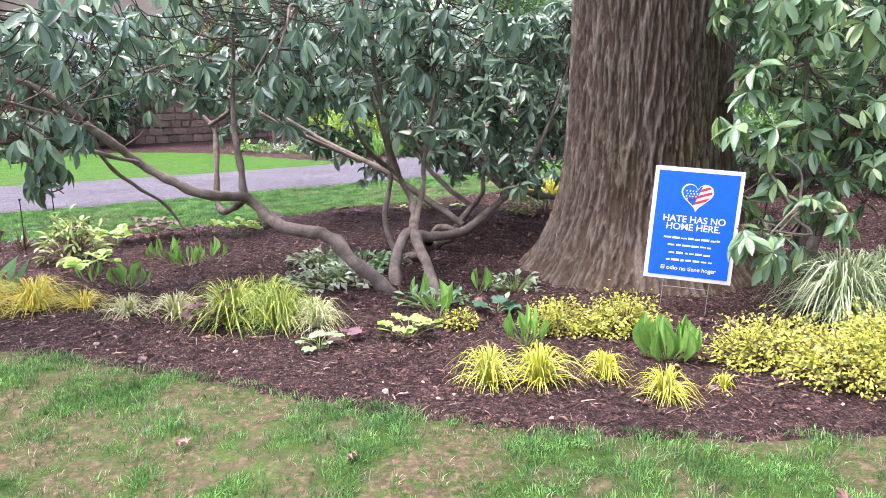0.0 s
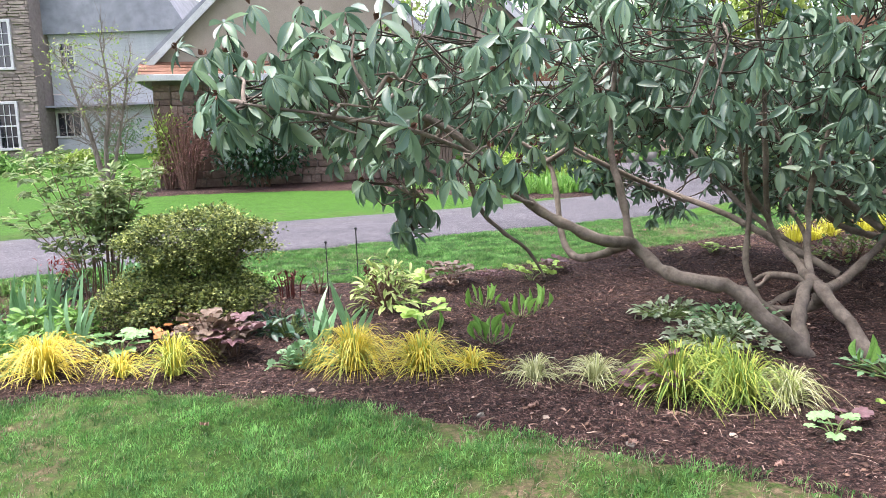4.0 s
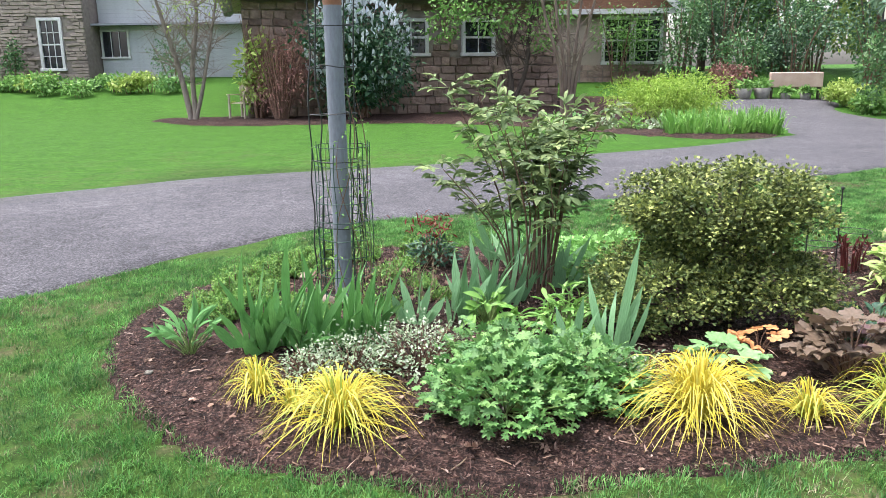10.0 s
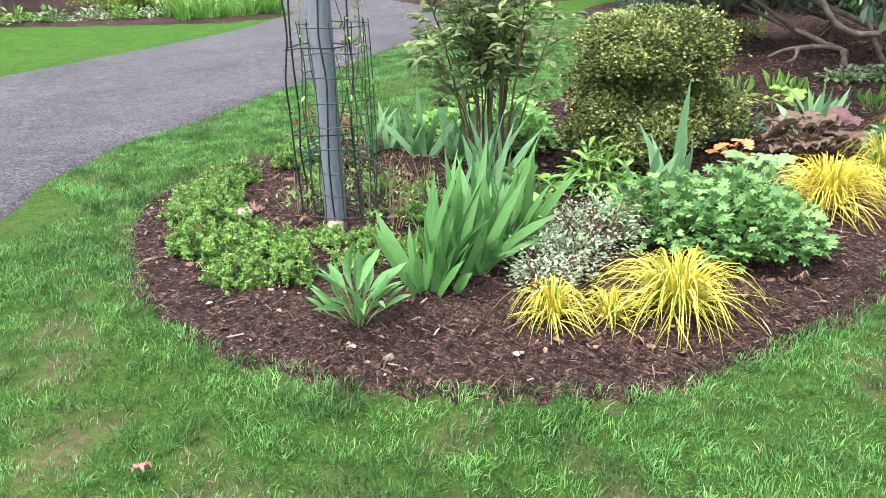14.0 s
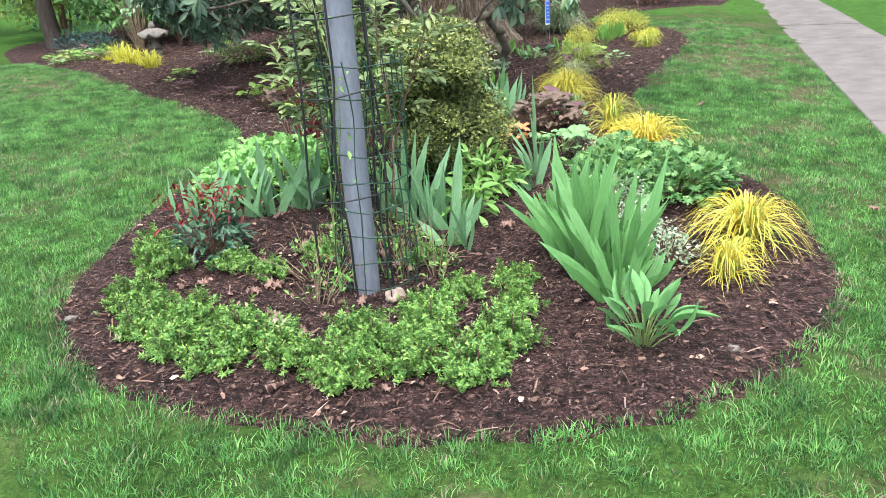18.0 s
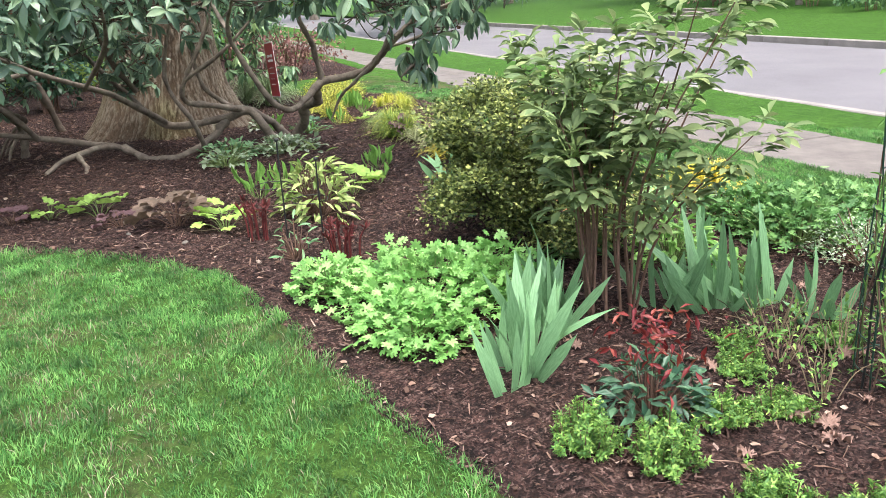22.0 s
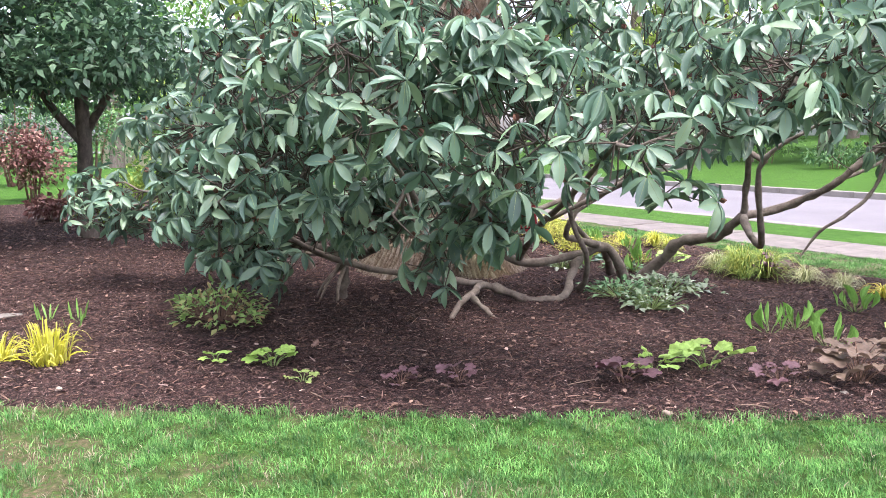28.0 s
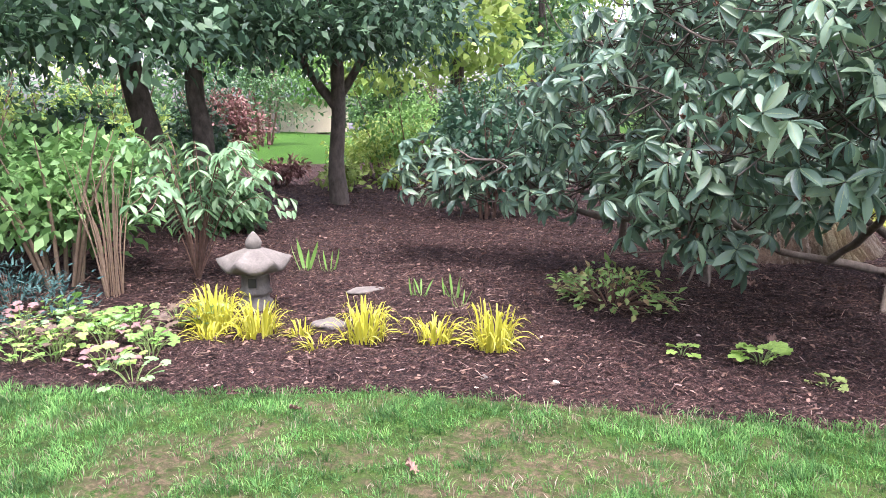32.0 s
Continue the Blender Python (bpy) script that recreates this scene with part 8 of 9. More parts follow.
# planting bed in front of the near house, cut into the lawn
ISLAND = spline([(-13.2, 22.6), (-12.2, 20.8), (-10.2, 19.7), (-7, 20.2), (-4.5, 19.6), (-2.8, 18.2), (-1.0, 15.9), (0.3, 15.25), (1.5, 15.9), (2.0, 18.0), (2.35, 21), (2.2, 26), (-1, 27), (-8, 24.5)], closed=True, steps=4)
ix, iy = np.meshgrid(np.arange(-13.8, 3.8, 0.2), np.arange(14.2, 27.5, 0.2))
idist = edge_distance(ISLAND, ix, iy)
iz = land(ix, iy) - 0.04 + 0.1 * step(-0.05, 0.4, idist) + 0.02 * blotches(ix, iy, 0.7, 15)
ni = ix.shape[1]
kk = (np.arange(ix.shape[0] - 1)[:, None] * ni + np.arange(ni - 1)[None]).ravel()
kk = kk[idist.ravel()[kk] > -0.4]
thing("mulch_island", np_mesh("mulch_island", [(np.stack([ix, iy, iz], -1).reshape(-1, 3), np.stack([kk, kk + 1, kk + ni + 1, kk + ni], -1))], mulch_mat), Matrix(), "dark mulch bed along the house wall", "mulch bed", kind="structure")

laurel_mat = foliage("laurel_leaves", (0.018, 0.05, 0.016), (0.04, 0.092, 0.026), (0.085, 0.16, 0.05), 0.55, 0.2, 0.12, 1.5)
laurel = shrub_at(-7.45, 21.9, 3.1, 3.3, 5200, 0.17, laurel_mat, "big rounded cherry laurel covered in white flower spikes", "", 600, 0.42, sticks=6, lumps=11, name="cherry_laurel")
rng = np.random.default_rng(601)
dd = unit(rng.normal(size=(430, 3)) + np.array([0, -0.35, 0.3]))
part("flower_spike", np_mesh("flower_spike", [scatter(blade_tmpl(3, 0.0, 0.9, "oval"), turns(dd * 0.5 + [0, 0, 1.0], rng.normal(size=(430, 3)), 0.18, 0.055), np.array([0, 0, 1.75]) + dd * np.array([1.35, 1.3, 1.45]) * rng.uniform(0.85, 1.05, 430)[:, None])], bloom_white), laurel, "creamy white flower spikes", kind="stuff")
shrub_at(-9.5, 21.6, 2.1, 2.7, 5200, 0.11, rust_leaf, "tall reddish-brown bare twiggy shrub", "", 602, 0.13, sticks=34, lumps=10)
shrub_at(-10.2, 22.0, 1.4, 3.0, 650, 0.16, yellow_green, "tall shrub with thin yellow-green new leaves", "", 603, sticks=7)
tree_at(-11.9, 21.6, [([(0, 0, -0.1), (-0.25, 0.1, 1.2), (-0.6, 0.1, 2.6), (-1.0, 0, 4.2)], [0.09, 0.07, 0.05, 0.015]), ([(0.1, 0, -0.1), (0.1, 0, 1.4), (0.3, 0.1, 2.8), (0.2, 0, 4.4)], [0.08, 0.06, 0.045, 0.015]), ([(0.05, 0, -0.1), (0.4, -0.1, 1.0), (0.7, 0, 2.4), (1.0, 0, 3.8)], [0.06, 0.05, 0.035, 0.012])], [((-0.9, 0, 3.8), (0.8, 0.7, 0.7)), ((0.2, 0, 4.2), (0.9, 0.7, 0.7)), ((0.9, 0, 3.5), (0.7, 0.6, 0.7)), ((0, 0, 2.8), (0.9, 0.6, 0.6))], 700, 0.09, yellow_green, grey_bark, "bare-limbed ornamental tree with sparse new leaves", seed=604, twigs=110)
tree_at(-3.5, 22.4, [([(0, 0, -0.1), (0.1, 0, 1.0), (-0.25, 0, 2.2), (-0.9, 0, 3.4)], [0.09, 0.075, 0.055, 0.015]), ([(0.05, 0, 0.2), (0.5, 0, 1.3), (0.6, 0, 2.6), (0.9, 0, 3.8)], [0.07, 0.06, 0.045, 0.015])], [((-1.2, -0.1, 3.2), (0.9, 0.7, 0.7)), ((0, 0, 3.9), (1.2, 0.9, 0.7)), ((1.1, 0, 3.0), (0.8, 0.7, 0.8)), ((-0.3, -0.3, 2.6), (1.0, 0.6, 0.5)), ((-1.7, 0, 2.5), (0.6, 0.5, 0.5)), ((0.9, 0, 2.1), (0.6, 0.5, 0.4))], 2300, 0.13, fresh, dark_bark, "small tree with fresh light green leaves by the house", seed=605, twigs=60)
tree_at(-2.05, 21.2, [([(0.04 * k, 0, -0.1), (0.12 * k + 0.05, 0.05 * k, 1.3), (0.34 * k, 0.08 * k, 3.0), (0.5 * k + 0.2, 0, 5.2)], [0.06, 0.046, 0.032, 0.012]) for k in (-2, -1, 0, 1, 2)], [((1.3, 0, 5.2), (0.8, 0.8, 0.6)), ((-0.6, 0, 5.4), (0.8, 0.8, 0.6))], 350, 0.1, fresh, tan_bark, "multi-stemmed crape myrtle with smooth tan bark", seed=606, twigs=60)
lace = shrub_at(0.3, 20.3, 3.2, 1.3, 9500, 0.10, foliage("lace_maple_leaves", (0.20, 0.34, 0.03), (0.33, 0.48, 0.05), (0.46, 0.6, 0.1), 0.5, 0.3, 0.4, 2.0), "low spreading lace-leaf maple with lime green foliage", "", 607, 0.24, sticks=5, lumps=11, name="lace_leaf_maple", d=2.4)
for k in range(24):
    rr = random.Random(610 + k)
    tuft(-0.55 + 0.09 * k + rr.uniform(-0.1, 0.1), 16.35 + 0.01 * k + rr.uniform(-0.45, 0.7), 0.26, 0.5, 40, hosta_mat, "bright green iris clump at the driveway edge", "irises by the driveway", 610 + k, arch=(0.0, 0.2), base=0.7, width=0.03)
for k in range(6):
    rr = random.Random(630 + k)
    mound("border_perennial", -2.6 + 0.5 * k, 18.6 - 0.3 * k + rr.uniform(-0.2, 0.2), (0.3, 0.3, 0.24), 110, 0.12, OVAL1, rr.choice([hosta_mat, geranium_mat, white_edge]), "low leafy perennial by the house bed", "perennial", "perennials by the house", 630 + k, flat=0.7)
# plants along the old stone house
for k in range(15):
    rr = random.Random(650 + k)
    x = -25.5 + 0.72 * k
    shrub_at(x, 30.2 - 0.12 * k + rr.uniform(-0.8, 0.8), rr.uniform(1.1, 1.8), rr.uniform(0.6, 1.2), 420, 0.16, rr.choice([fresh, mid_green, yellow_green, geranium_mat]), "rounded green border shrub by the stone house", "border shrubs by the stone house", 650 + k, sticks=4, lumps=4)
shrub_at(-23.0, 32.3, 1.3, 2.0, 700, 0.13, mid_green, "climbing shrub against the stone wall", "", 670, sticks=5)
shrub_at(-16.2, 31.8, 2.2, 2.0, 800, 0.13, mid_green, "loose green shrub by the clapboard wall", "", 671, sticks=5)
# pale garden chair under the tree
wood_pale = surface("pale_teak", (0.42, 0.36, 0.28), (0.58, 0.5, 0.4), 6.0, 0.8, 0.2)
chair = thing("garden_chair", None, pose(-10.7, 22.2, land(-10.7, 22.2) + 0.05, 0, 0, -25), "pale weathered wooden garden chair", "chair")
for x in (-0.26, 0.26):
    for y in (-0.24, 0.24):
        part("leg", box_mesh("leg", (x - 0.025, y - 0.025, 0), (x + 0.025, y + 0.025, 0.62 if y < 0 else 0.9), wood_pale, 0.004), chair)
    part("arm", box_mesh("arm", (x - 0.04, -0.3, 0.62), (x + 0.04, 0.26, 0.645), wood_pale, 0.004), chair)
for k in range(5):
    part("seat_slat", box_mesh("seat_slat", (-0.25, -0.26 + 0.1 * k, 0.40), (0.25, -0.175 + 0.1 * k, 0.42), wood_pale, 0.003), chair)
    part("back_slat", box_mesh("back_slat", (-0.22 + 0.1 * k, 0.23, 0.45), (-0.15 + 0.1 * k, 0.25, 0.92), wood_pale, 0.003), chair)

# evergreens at the back of the neighbouring lawn
for k, (x, y, w, h, m) in enumerate([(20.5, 0.6, 3.2, 3.0, holly_mat), (22.0, -2.4, 3.2, 3.2, mid_green), (19.6, 3.2, 3.0, 2.8, mid_green)]):
    shrub_at(x, y, w, h, 2000, 0.14, m, "dark evergreen at the back of the lawn", "evergreens behind the lawn", 880 + k, sticks=6, lumps=9)

# evergreens that close the view behind the driveway's end
for k, (x, y, w, h, m) in enumerate([(2.9, 29.6, 2.2, 3.4, mid_green), (4.6, 30.2, 2.6, 4.2, holly_mat), (6.3, 29.4, 2.0, 2.4, holly_mat), (7.8, 30.0, 2.4, 3.6, mid_green), (9.4, 29.0, 2.6, 4.4, holly_mat)]):
    shrub_at(x, y, w, h, 2200, 0.13, m, "tall dark evergreen behind the driveway planters", "evergreens behind the driveway", 860 + k, sticks=6, lumps=9)

# ---- far end of the driveway: planters, a bench box, an arbour post ----
terracotta = surface("glazed_pot", (0.20, 0.19, 0.17), (0.34, 0.32, 0.28), 5.0, 0.6, 0.2)
for k, (x, y, s) in enumerate([(3.95, 25.75, 0.62), (4.55, 25.85, 0.62), (5.2, 25.65, 0.4), (5.75, 25.5, 0.42), (6.25, 25.2, 0.4)]):
    pot = thing("planter", None, pose(x, y, land(x, y)), "round grey planter with leafy plants", "planter", "planters by the driveway")
    pm = lathe([(0.26 * s, -0.02), (0.36 * s, 0.3 * s), (0.42 * s, 0.62 * s), (0.38 * s, 0.62 * s)], 18)
    pm.materials[0] = terracotta
    part("pot", pm, pot)
    part("plant", np_mesh("plant", [leaf_cloud([((0, 0, 0.78 * s), (0.36 * s, 0.36 * s, 0.22 * s))], 160, 0.16, 680 + k, rows=1)], fresh), pot)
box = thing("planter_bench", None, pose(5.65, 26.1, land(5.65, 26.1), 0, 0, -14), "long pale wooden raised planter box on legs", "planter")
part("box", box_mesh("box", (-0.75, -0.25, 0.36), (0.75, 0.25, 0.82), surface("pink_cedar", (0.42, 0.3, 0.24), (0.55, 0.42, 0.34), 3.0, 0.8, 0.2), 0.02), box)
for x in (-0.7, 0.7):
    part("leg", box_mesh("leg", (x - 0.04, -0.2, 0), (x + 0.04, 0.2, 0.36), dark_bark), box)
arb = thing("garden_lamp", None, pose(6.1, 21.2, float(land(6.1, 21.2))), "black garden lamp post with cream-panelled lantern and climber", "lamp post")
part("pole", np_mesh("pole", [tube([(0, 0, -0.1), (0, 0, 1.2), (0, 0, 2.35)], [0.07, 0.06, 0.055], 10)], black_wire), arb)
lhead = part("lantern_panels", box_mesh("lantern_panels", (-0.3, -0.3, 2.38), (0.3, 0.3, 3.1), cream_glass, 0.01), arb, "cream lantern panels")
for sx in (-1, 1):
    for sy in (-1, 1):
        part("frame_bar", box_mesh("frame_bar", (sx * 0.3 - 0.03, sy * 0.3 - 0.03, 2.34), (sx * 0.3 + 0.03, sy * 0.3 + 0.03, 3.14), black_wire), lhead, "black frame bar")
part("top_plate", box_mesh("top_plate", (-0.36, -0.36, 3.12), (0.36, 0.36, 3.18), black_wire, 0.01), arb)
part("bottom_plate", box_mesh("bottom_plate", (-0.34, -0.34, 2.32), (0.34, 0.34, 2.375), black_wire, 0.01), arb)
part("climber", np_mesh("climber", [leaf_cloud([((-0.5, 0, 1.2), (0.5, 0.4, 0.9)), ((0.5, 0.1, 1.6), (0.6, 0.5, 0.6))], 900, 0.13, 690, rows=1)], mid_green), arb, "leafy climber", kind="stuff")
hose_mat = plain("yellow_hose", (0.42, 0.50, 0.06), 0.45)
coil = []
for k in range(4):
    r0 = 0.26 + 0.075 * k
    coil += [(r0 * math.cos(t) * 1.3, r0 * math.sin(t), 0.015 + 0.012 * k + 0.01 * math.sin(3 * t)) for t in np.linspace(0, 5.9, 9)]
thing("garden_hose", np_mesh("garden_hose", [tube(coil, [0.012] * len(coil), 7)], hose_mat), pose(5.95, 18.1, land(5.95, 18.1) + 0.02), "coiled yellow-green garden hose by the driveway", "hose")
rust_wood = surface("rusty_trough", (0.28, 0.12, 0.07), (0.42, 0.21, 0.13), 6.0, 0.85, 0.4)
wt = thing("wooden_trough", None, pose(8.2, 17.2, land(8.2, 17.2), 0, 0, -28), "reddish-brown wooden trough with a pale rim", "trough")
bm = bmesh.new()
box_bm(bm, (-0.55, -0.3, 0.12), (0.55, 0.3, 0.5), 0.02)
for v in bm.verts:
    t = (v.co.z - 0.12) / 0.38
    v.co.x *= 0.8 + 0.25 * t
    v.co.y *= 0.8 + 0.25 * t
part("body", bm_mesh("body", bm, rust_wood), wt)
for y0, y1 in ((-0.36, -0.3), (0.3, 0.36)):
    part("rim", box_mesh("rim", (-0.64, y0, 0.49), (0.64, y1, 0.53), wood_pale, 0.006), wt, "pale rim board")
for sx in (-0.4, 0.4):
    part("foot", box_mesh("foot", (sx - 0.04, -0.2, 0), (sx + 0.04, 0.2, 0.14), dark_bark), wt)
trough = thing("trough", None, pose(6.5, 19.6, land(6.5, 19.6), 0, 0, 12), "long low black trough beside the driveway", "trough")
part("body", box_mesh("body", (-1.2, -0.35, 0), (1.2, 0.35, 0.22), black_wire, 0.06), trough)
for k, (x, y, w, h, m) in enumerate([(6.5, 24.4, 1.4, 0.9, yellow_green), (6.4, 23.3, 1.4, 0.85, yellow_green), (6.3, 22.3, 1.3, 0.8, fresh), (7.6, 21.4, 1.5, 1.1, yellow_green), (8.8, 20.2, 1.5, 1.0, fresh), (7.6, 18.6, 1.2, 0.7, fresh), (6.7, 17.2, 1.1, 0.6, mid_green), (9.4, 18.6, 1.6, 1.3, mid_green), (3.6, 26.6, 1.5, 1.2, rust_leaf), (10.4, 17.0, 1.8, 1.4, mid_green), (7.0, 15.6, 1.2, 0.6, fresh), (8.8, 15.6, 1.3, 0.8, mid_green), (5.0, 28.6, 2.6, 2.8, mid_green), (6.6, 28.6, 3.2, 3.2, holly_mat), (8.6, 27.4, 2.6, 2.6, mid_green), (0.9, 30.5, 3.0, 3.0, fresh), (3.6, 31.5, 3.2, 4.2, mid_green), (7.6, 31.5, 4.0, 5.5, holly_mat), (11.0, 30.0, 4.2, 5.5, mid_green), (13.0, 25.5, 3.6, 4.5, holly_mat), (5.4, 33.0, 3.4, 6.0, mid_green), (2.9, 34.0, 3.4, 5.5, fresh), (10.2, 24.0, 2.4, 2.2, holly_mat)]):
    shrub_at(x, y, w, h, 1500, 0.12, m, "leafy border shrub beside the driveway", "shrubs beside the driveway", 700 + k, sticks=5)

for k, (x, y) in enumerate([(9.3, 20.6), (11.0, 19.2)]):
    tree_at(x, y, [([(0, 0, -0.1), (0.1 * j, 0.06 * j, 0.9), (0.32 * j, 0.1, 2.0), (0.5 * j, 0.1, 3.3)], [0.05, 0.04, 0.028, 0.01]) for j in (-2, -1, 0, 1, 2)], [((0.5, 0, 2.6), (0.9, 0.8, 0.7)), ((-0.6, 0, 2.4), (0.9, 0.8, 0.7)), ((0, 0.2, 1.6), (0.9, 0.7, 0.5))], 420, 0.1, mid_green if k == 0 else fresh, tan_bark, "multi-stemmed bare shrub with sparse new leaves", "bare shrubs before the garage", 712 + k, twigs=120)

# ---- trees round the place ----
T = "trees behind the gardens"
for k, (x, y, h, r, m) in enumerate([
        (5.5, 36, 9, 3.4, mid_green), (9.5, 40, 11, 4, holly_mat), (13, 36, 9, 3.6, mid_green), (17, 33, 11, 4, fresh), (17, 24, 9, 3.4, yellow_green), (21, 28, 12, 4.5, mid_green),
        (2, 48, 13, 5, fresh), (-6, 47, 13, 5, yellow_green), (-14, 46, 13, 5, yellow_green), (-12, 40, 10, 3.5, fresh), (-34, 44, 14, 5, mid_green), (25, 18, 11, 4.5, fresh), (19, 15, 9, 3.5, holly_mat), (-22, 46, 13, 5, fresh), (10, 47, 14, 5, yellow_green), (18, 42, 14, 5, mid_green), (29, 11, 12, 5, mid_green), (30, 4, 12, 5, yellow_green), (33, -3, 12, 5, fresh), (17, 9, 8, 3.2, mid_green), (7.5, 35.5, 8, 3.2, fresh), (11.5, 33.0, 7, 3.0, yellow_green), (13.0, -2.2, 7, 2.6, yellow_green), (23, -17.5, 10, 4, fresh), (28, -23, 12, 5, yellow_green), (18.5, -12.5, 9, 3.2, mid_green)]):
    simple_tree(x, y, h, r, 3600 if y < 38 else 2400, 0.3 if y < 38 else 0.42, m, dark_bark, "tall leafy garden tree in spring green", T, 720 + k, low=0.2)
# weeping spruce across the driveway
spr = thing("spruce", None, pose(8.6, 15.2, land(8.6, 15.2) - 0.05), "dark green spruce with hanging branches", "tree")
part("trunk", np_mesh("trunk", [tube([(0, 0, -0.1), (0.1, 0, 3), (0, 0, 6), (0, 0, 10)], [0.3, 0.24, 0.18, 0.03], 12)], dark_bark), spr)
rng = np.random.default_rng(745)
sp, sa = [], []
for k in range(46):
    z, a = rng.uniform(1.6, 9.5), rng.uniform(0, 6.283)
    ln = (10.2 - z) * 0.38 + 0.5
    tipp = np.array([ln * math.cos(a), ln * math.sin(a), z - 0.25 * ln])
    part("branch", np_mesh("branch", [tube([(0, 0, z), tipp * [0.5, 0.5, 1] + [0, 0, 0.12 * ln], tipp], [0.04, 0.025, 0.008], 5)], dark_bark), spr)
    for s in np.linspace(0.2, 1.0, 12):
        b = np.array([0, 0, z]) * (1 - s) + tipp * s
        for _ in range(9):
            sp.append(b + rng.normal(0, 0.1, 3))
            sa.append(rng.normal(size=3) * 0.4 + np.array([0, 0, -1.0]))
part("needle", np_mesh("needle", [scatter(blade_tmpl(1, 0.1, 0.3, "grass"), turns(np.array(sa), rng.normal(size=(len(sa), 3)), rng.uniform(0.2, 0.5, len(sa)), 0.05), np.array(sp))], spruce_mat), spr, kind="stuff")


# ---- shady yard beyond the lantern ----
# The hollies' highest clumps are unseen, added to shade the mulch below.
tree_at(7.9, 5.25, [([(0, 0, -0.1), (0.02, 0.02, 0.6), (-0.03, 0.0, 1.5), (0.05, 0, 3.4)], [0.14, 0.1, 0.092, 0.045]), ([(-0.02, 0, 1.25), (0.25, 0.3, 1.8), (0.6, 0.5, 2.5)], [0.07, 0.05, 0.02]), ([(0, 0, 1.35), (-0.3, -0.3, 2.0), (-0.7, -0.5, 2.6)], [0.06, 0.045, 0.02])],
        [((0.0, 0.2, 2.5), (1.5, 1.3, 0.6)), ((0.9, 0.9, 2.3), (1.1, 1.0, 0.6)), ((-0.9, 0.5, 2.2), (1.0, 0.9, 0.5)), ((0.4, -0.9, 2.6), (1.2, 1.0, 0.6)), ((0, 0, 3.6), (1.6, 1.5, 0.8)), ((0, 0, 4.7), (2.2, 2.2, 0.8)), ((1.5, 1.0, 4.0), (1.6, 1.5, 0.7)), ((-0.8, -0.8, 2.3), (0.9, 0.8, 0.5)), ((-1.6, 0.3, 2.4), (1.0, 0.9, 0.6)), ((-0.6, 1.2, 2.1), (1.1, 0.8, 0.4)), ((0.5, 0.2, 3.0), (1.8, 1.6, 0.6)), ((1.2, -1.6, 2.4), (1.2, 1.0, 0.7))], 14500, 0.13, holly_mat, holly_bark, "evergreen holly tree with a dark straight trunk", "holly trees", 750, 0.45)
tree_at(8.7, 7.3, [([(0, 0, -0.1), (-0.05, 0.08, 0.8), (0.1, 0.2, 1.6), (0.0, 0.5, 3.4)], [0.2, 0.15, 0.14, 0.05]), ([(-0.1, -0.2, -0.1), (-0.25, -0.45, 0.8), (0.0, -0.5, 1.6), (-0.1, -0.6, 3.0)], [0.17, 0.13, 0.11, 0.04])],
        [((0, 0.5, 2.5), (1.4, 1.3, 0.7)), ((-0.9, -0.2, 2.3), (1.2, 1.0, 0.6)), ((0.3, 1.6, 2.4), (1.3, 1.1, 0.7)), ((-0.9, 1.5, 2.2), (1.2, 1.0, 0.6)), ((-1.6, 0.7, 2.4), (1.2, 1.0, 0.6)), ((0, 0, 3.7), (1.8, 1.8, 0.9)), ((0, 0, 4.8), (2.4, 2.4, 0.9)), ((-1.6, 0.8, 3.8), (1.6, 1.6, 0.7)), ((-2.0, 2.2, 2.3), (1.2, 1.1, 0.7)), ((0.8, -0.8, 2.5), (1.0, 1.0, 0.6)), ((-2.4, 1.2, 2.0), (1.1, 1.0, 0.5)), ((0.2, 2.6, 2.1), (1.2, 1.0, 0.6))], 18500, 0.13, holly_mat, holly_bark, "evergreen holly tree with two leaning trunks", "holly trees", 751, 0.45)
tree_at(6.2, 11.2, [([(0, 0, -0.1), (0, 0.05, 0.9), (0.1, 0.1, 2.0), (0, 0, 3.6)], [0.16, 0.13, 0.1, 0.04])], [((-0.6, -0.6, 2.4), (1.3, 1.1, 0.7)), ((0.5, 0.3, 2.6), (1.3, 1.2, 0.8)), ((0, -0.9, 1.9), (1.0, 0.8, 0.5)), ((0, 0, 3.6), (1.7, 1.6, 0.8))], 6000, 0.12, holly_mat, dark_bark, "evergreen holly tree behind the shrubs", "holly trees", 752, 0.45)
vib = foliage("viburnum_leaves", (0.12, 0.26, 0.05), (0.20, 0.38, 0.08), (0.32, 0.52, 0.14), 0.5, 0.35, 0.35, 3.0)
shrub_at(5.55, 9.5, 1.7, 1.25, 2600, 0.10, vib, "bushy shrub with fresh bright green leaves", "", 760, 0.55, tan_stalk, 10, lumps=8)
shrub_at(6.4, 10.0, 1.8, 1.45, 2600, 0.10, vib, "bushy shrub with fresh bright green leaves", "", 761, 0.55, tan_stalk, 8, lumps=8)
canes = sited("bare_canes", 4.95, 9.38, "fan of bare tan canes in front of green shrubs", "shrub")
rng = np.random.default_rng(762)
for k in range(24):
    a, t = rng.uniform(0, 6.283), rng.uniform(0.05, 0.32)
    part("cane", np_mesh("cane", [tube([(0.05 * math.cos(a), 0.05 * math.sin(a), -0.03), (0.5 * t * math.cos(a), 0.5 * t * math.sin(a), 0.4), (t * math.cos(a), t * math.sin(a), rng.uniform(0.6, 1.05))], [0.006, 0.005, 0.002], 5)], tan_stalk), canes)
leuc = sited("drooping_leucothoe", 5.0, 8.75, "arching shrub with hanging variegated leaves on long sprays", "shrub")
lp, la, ln_ = [], [], []
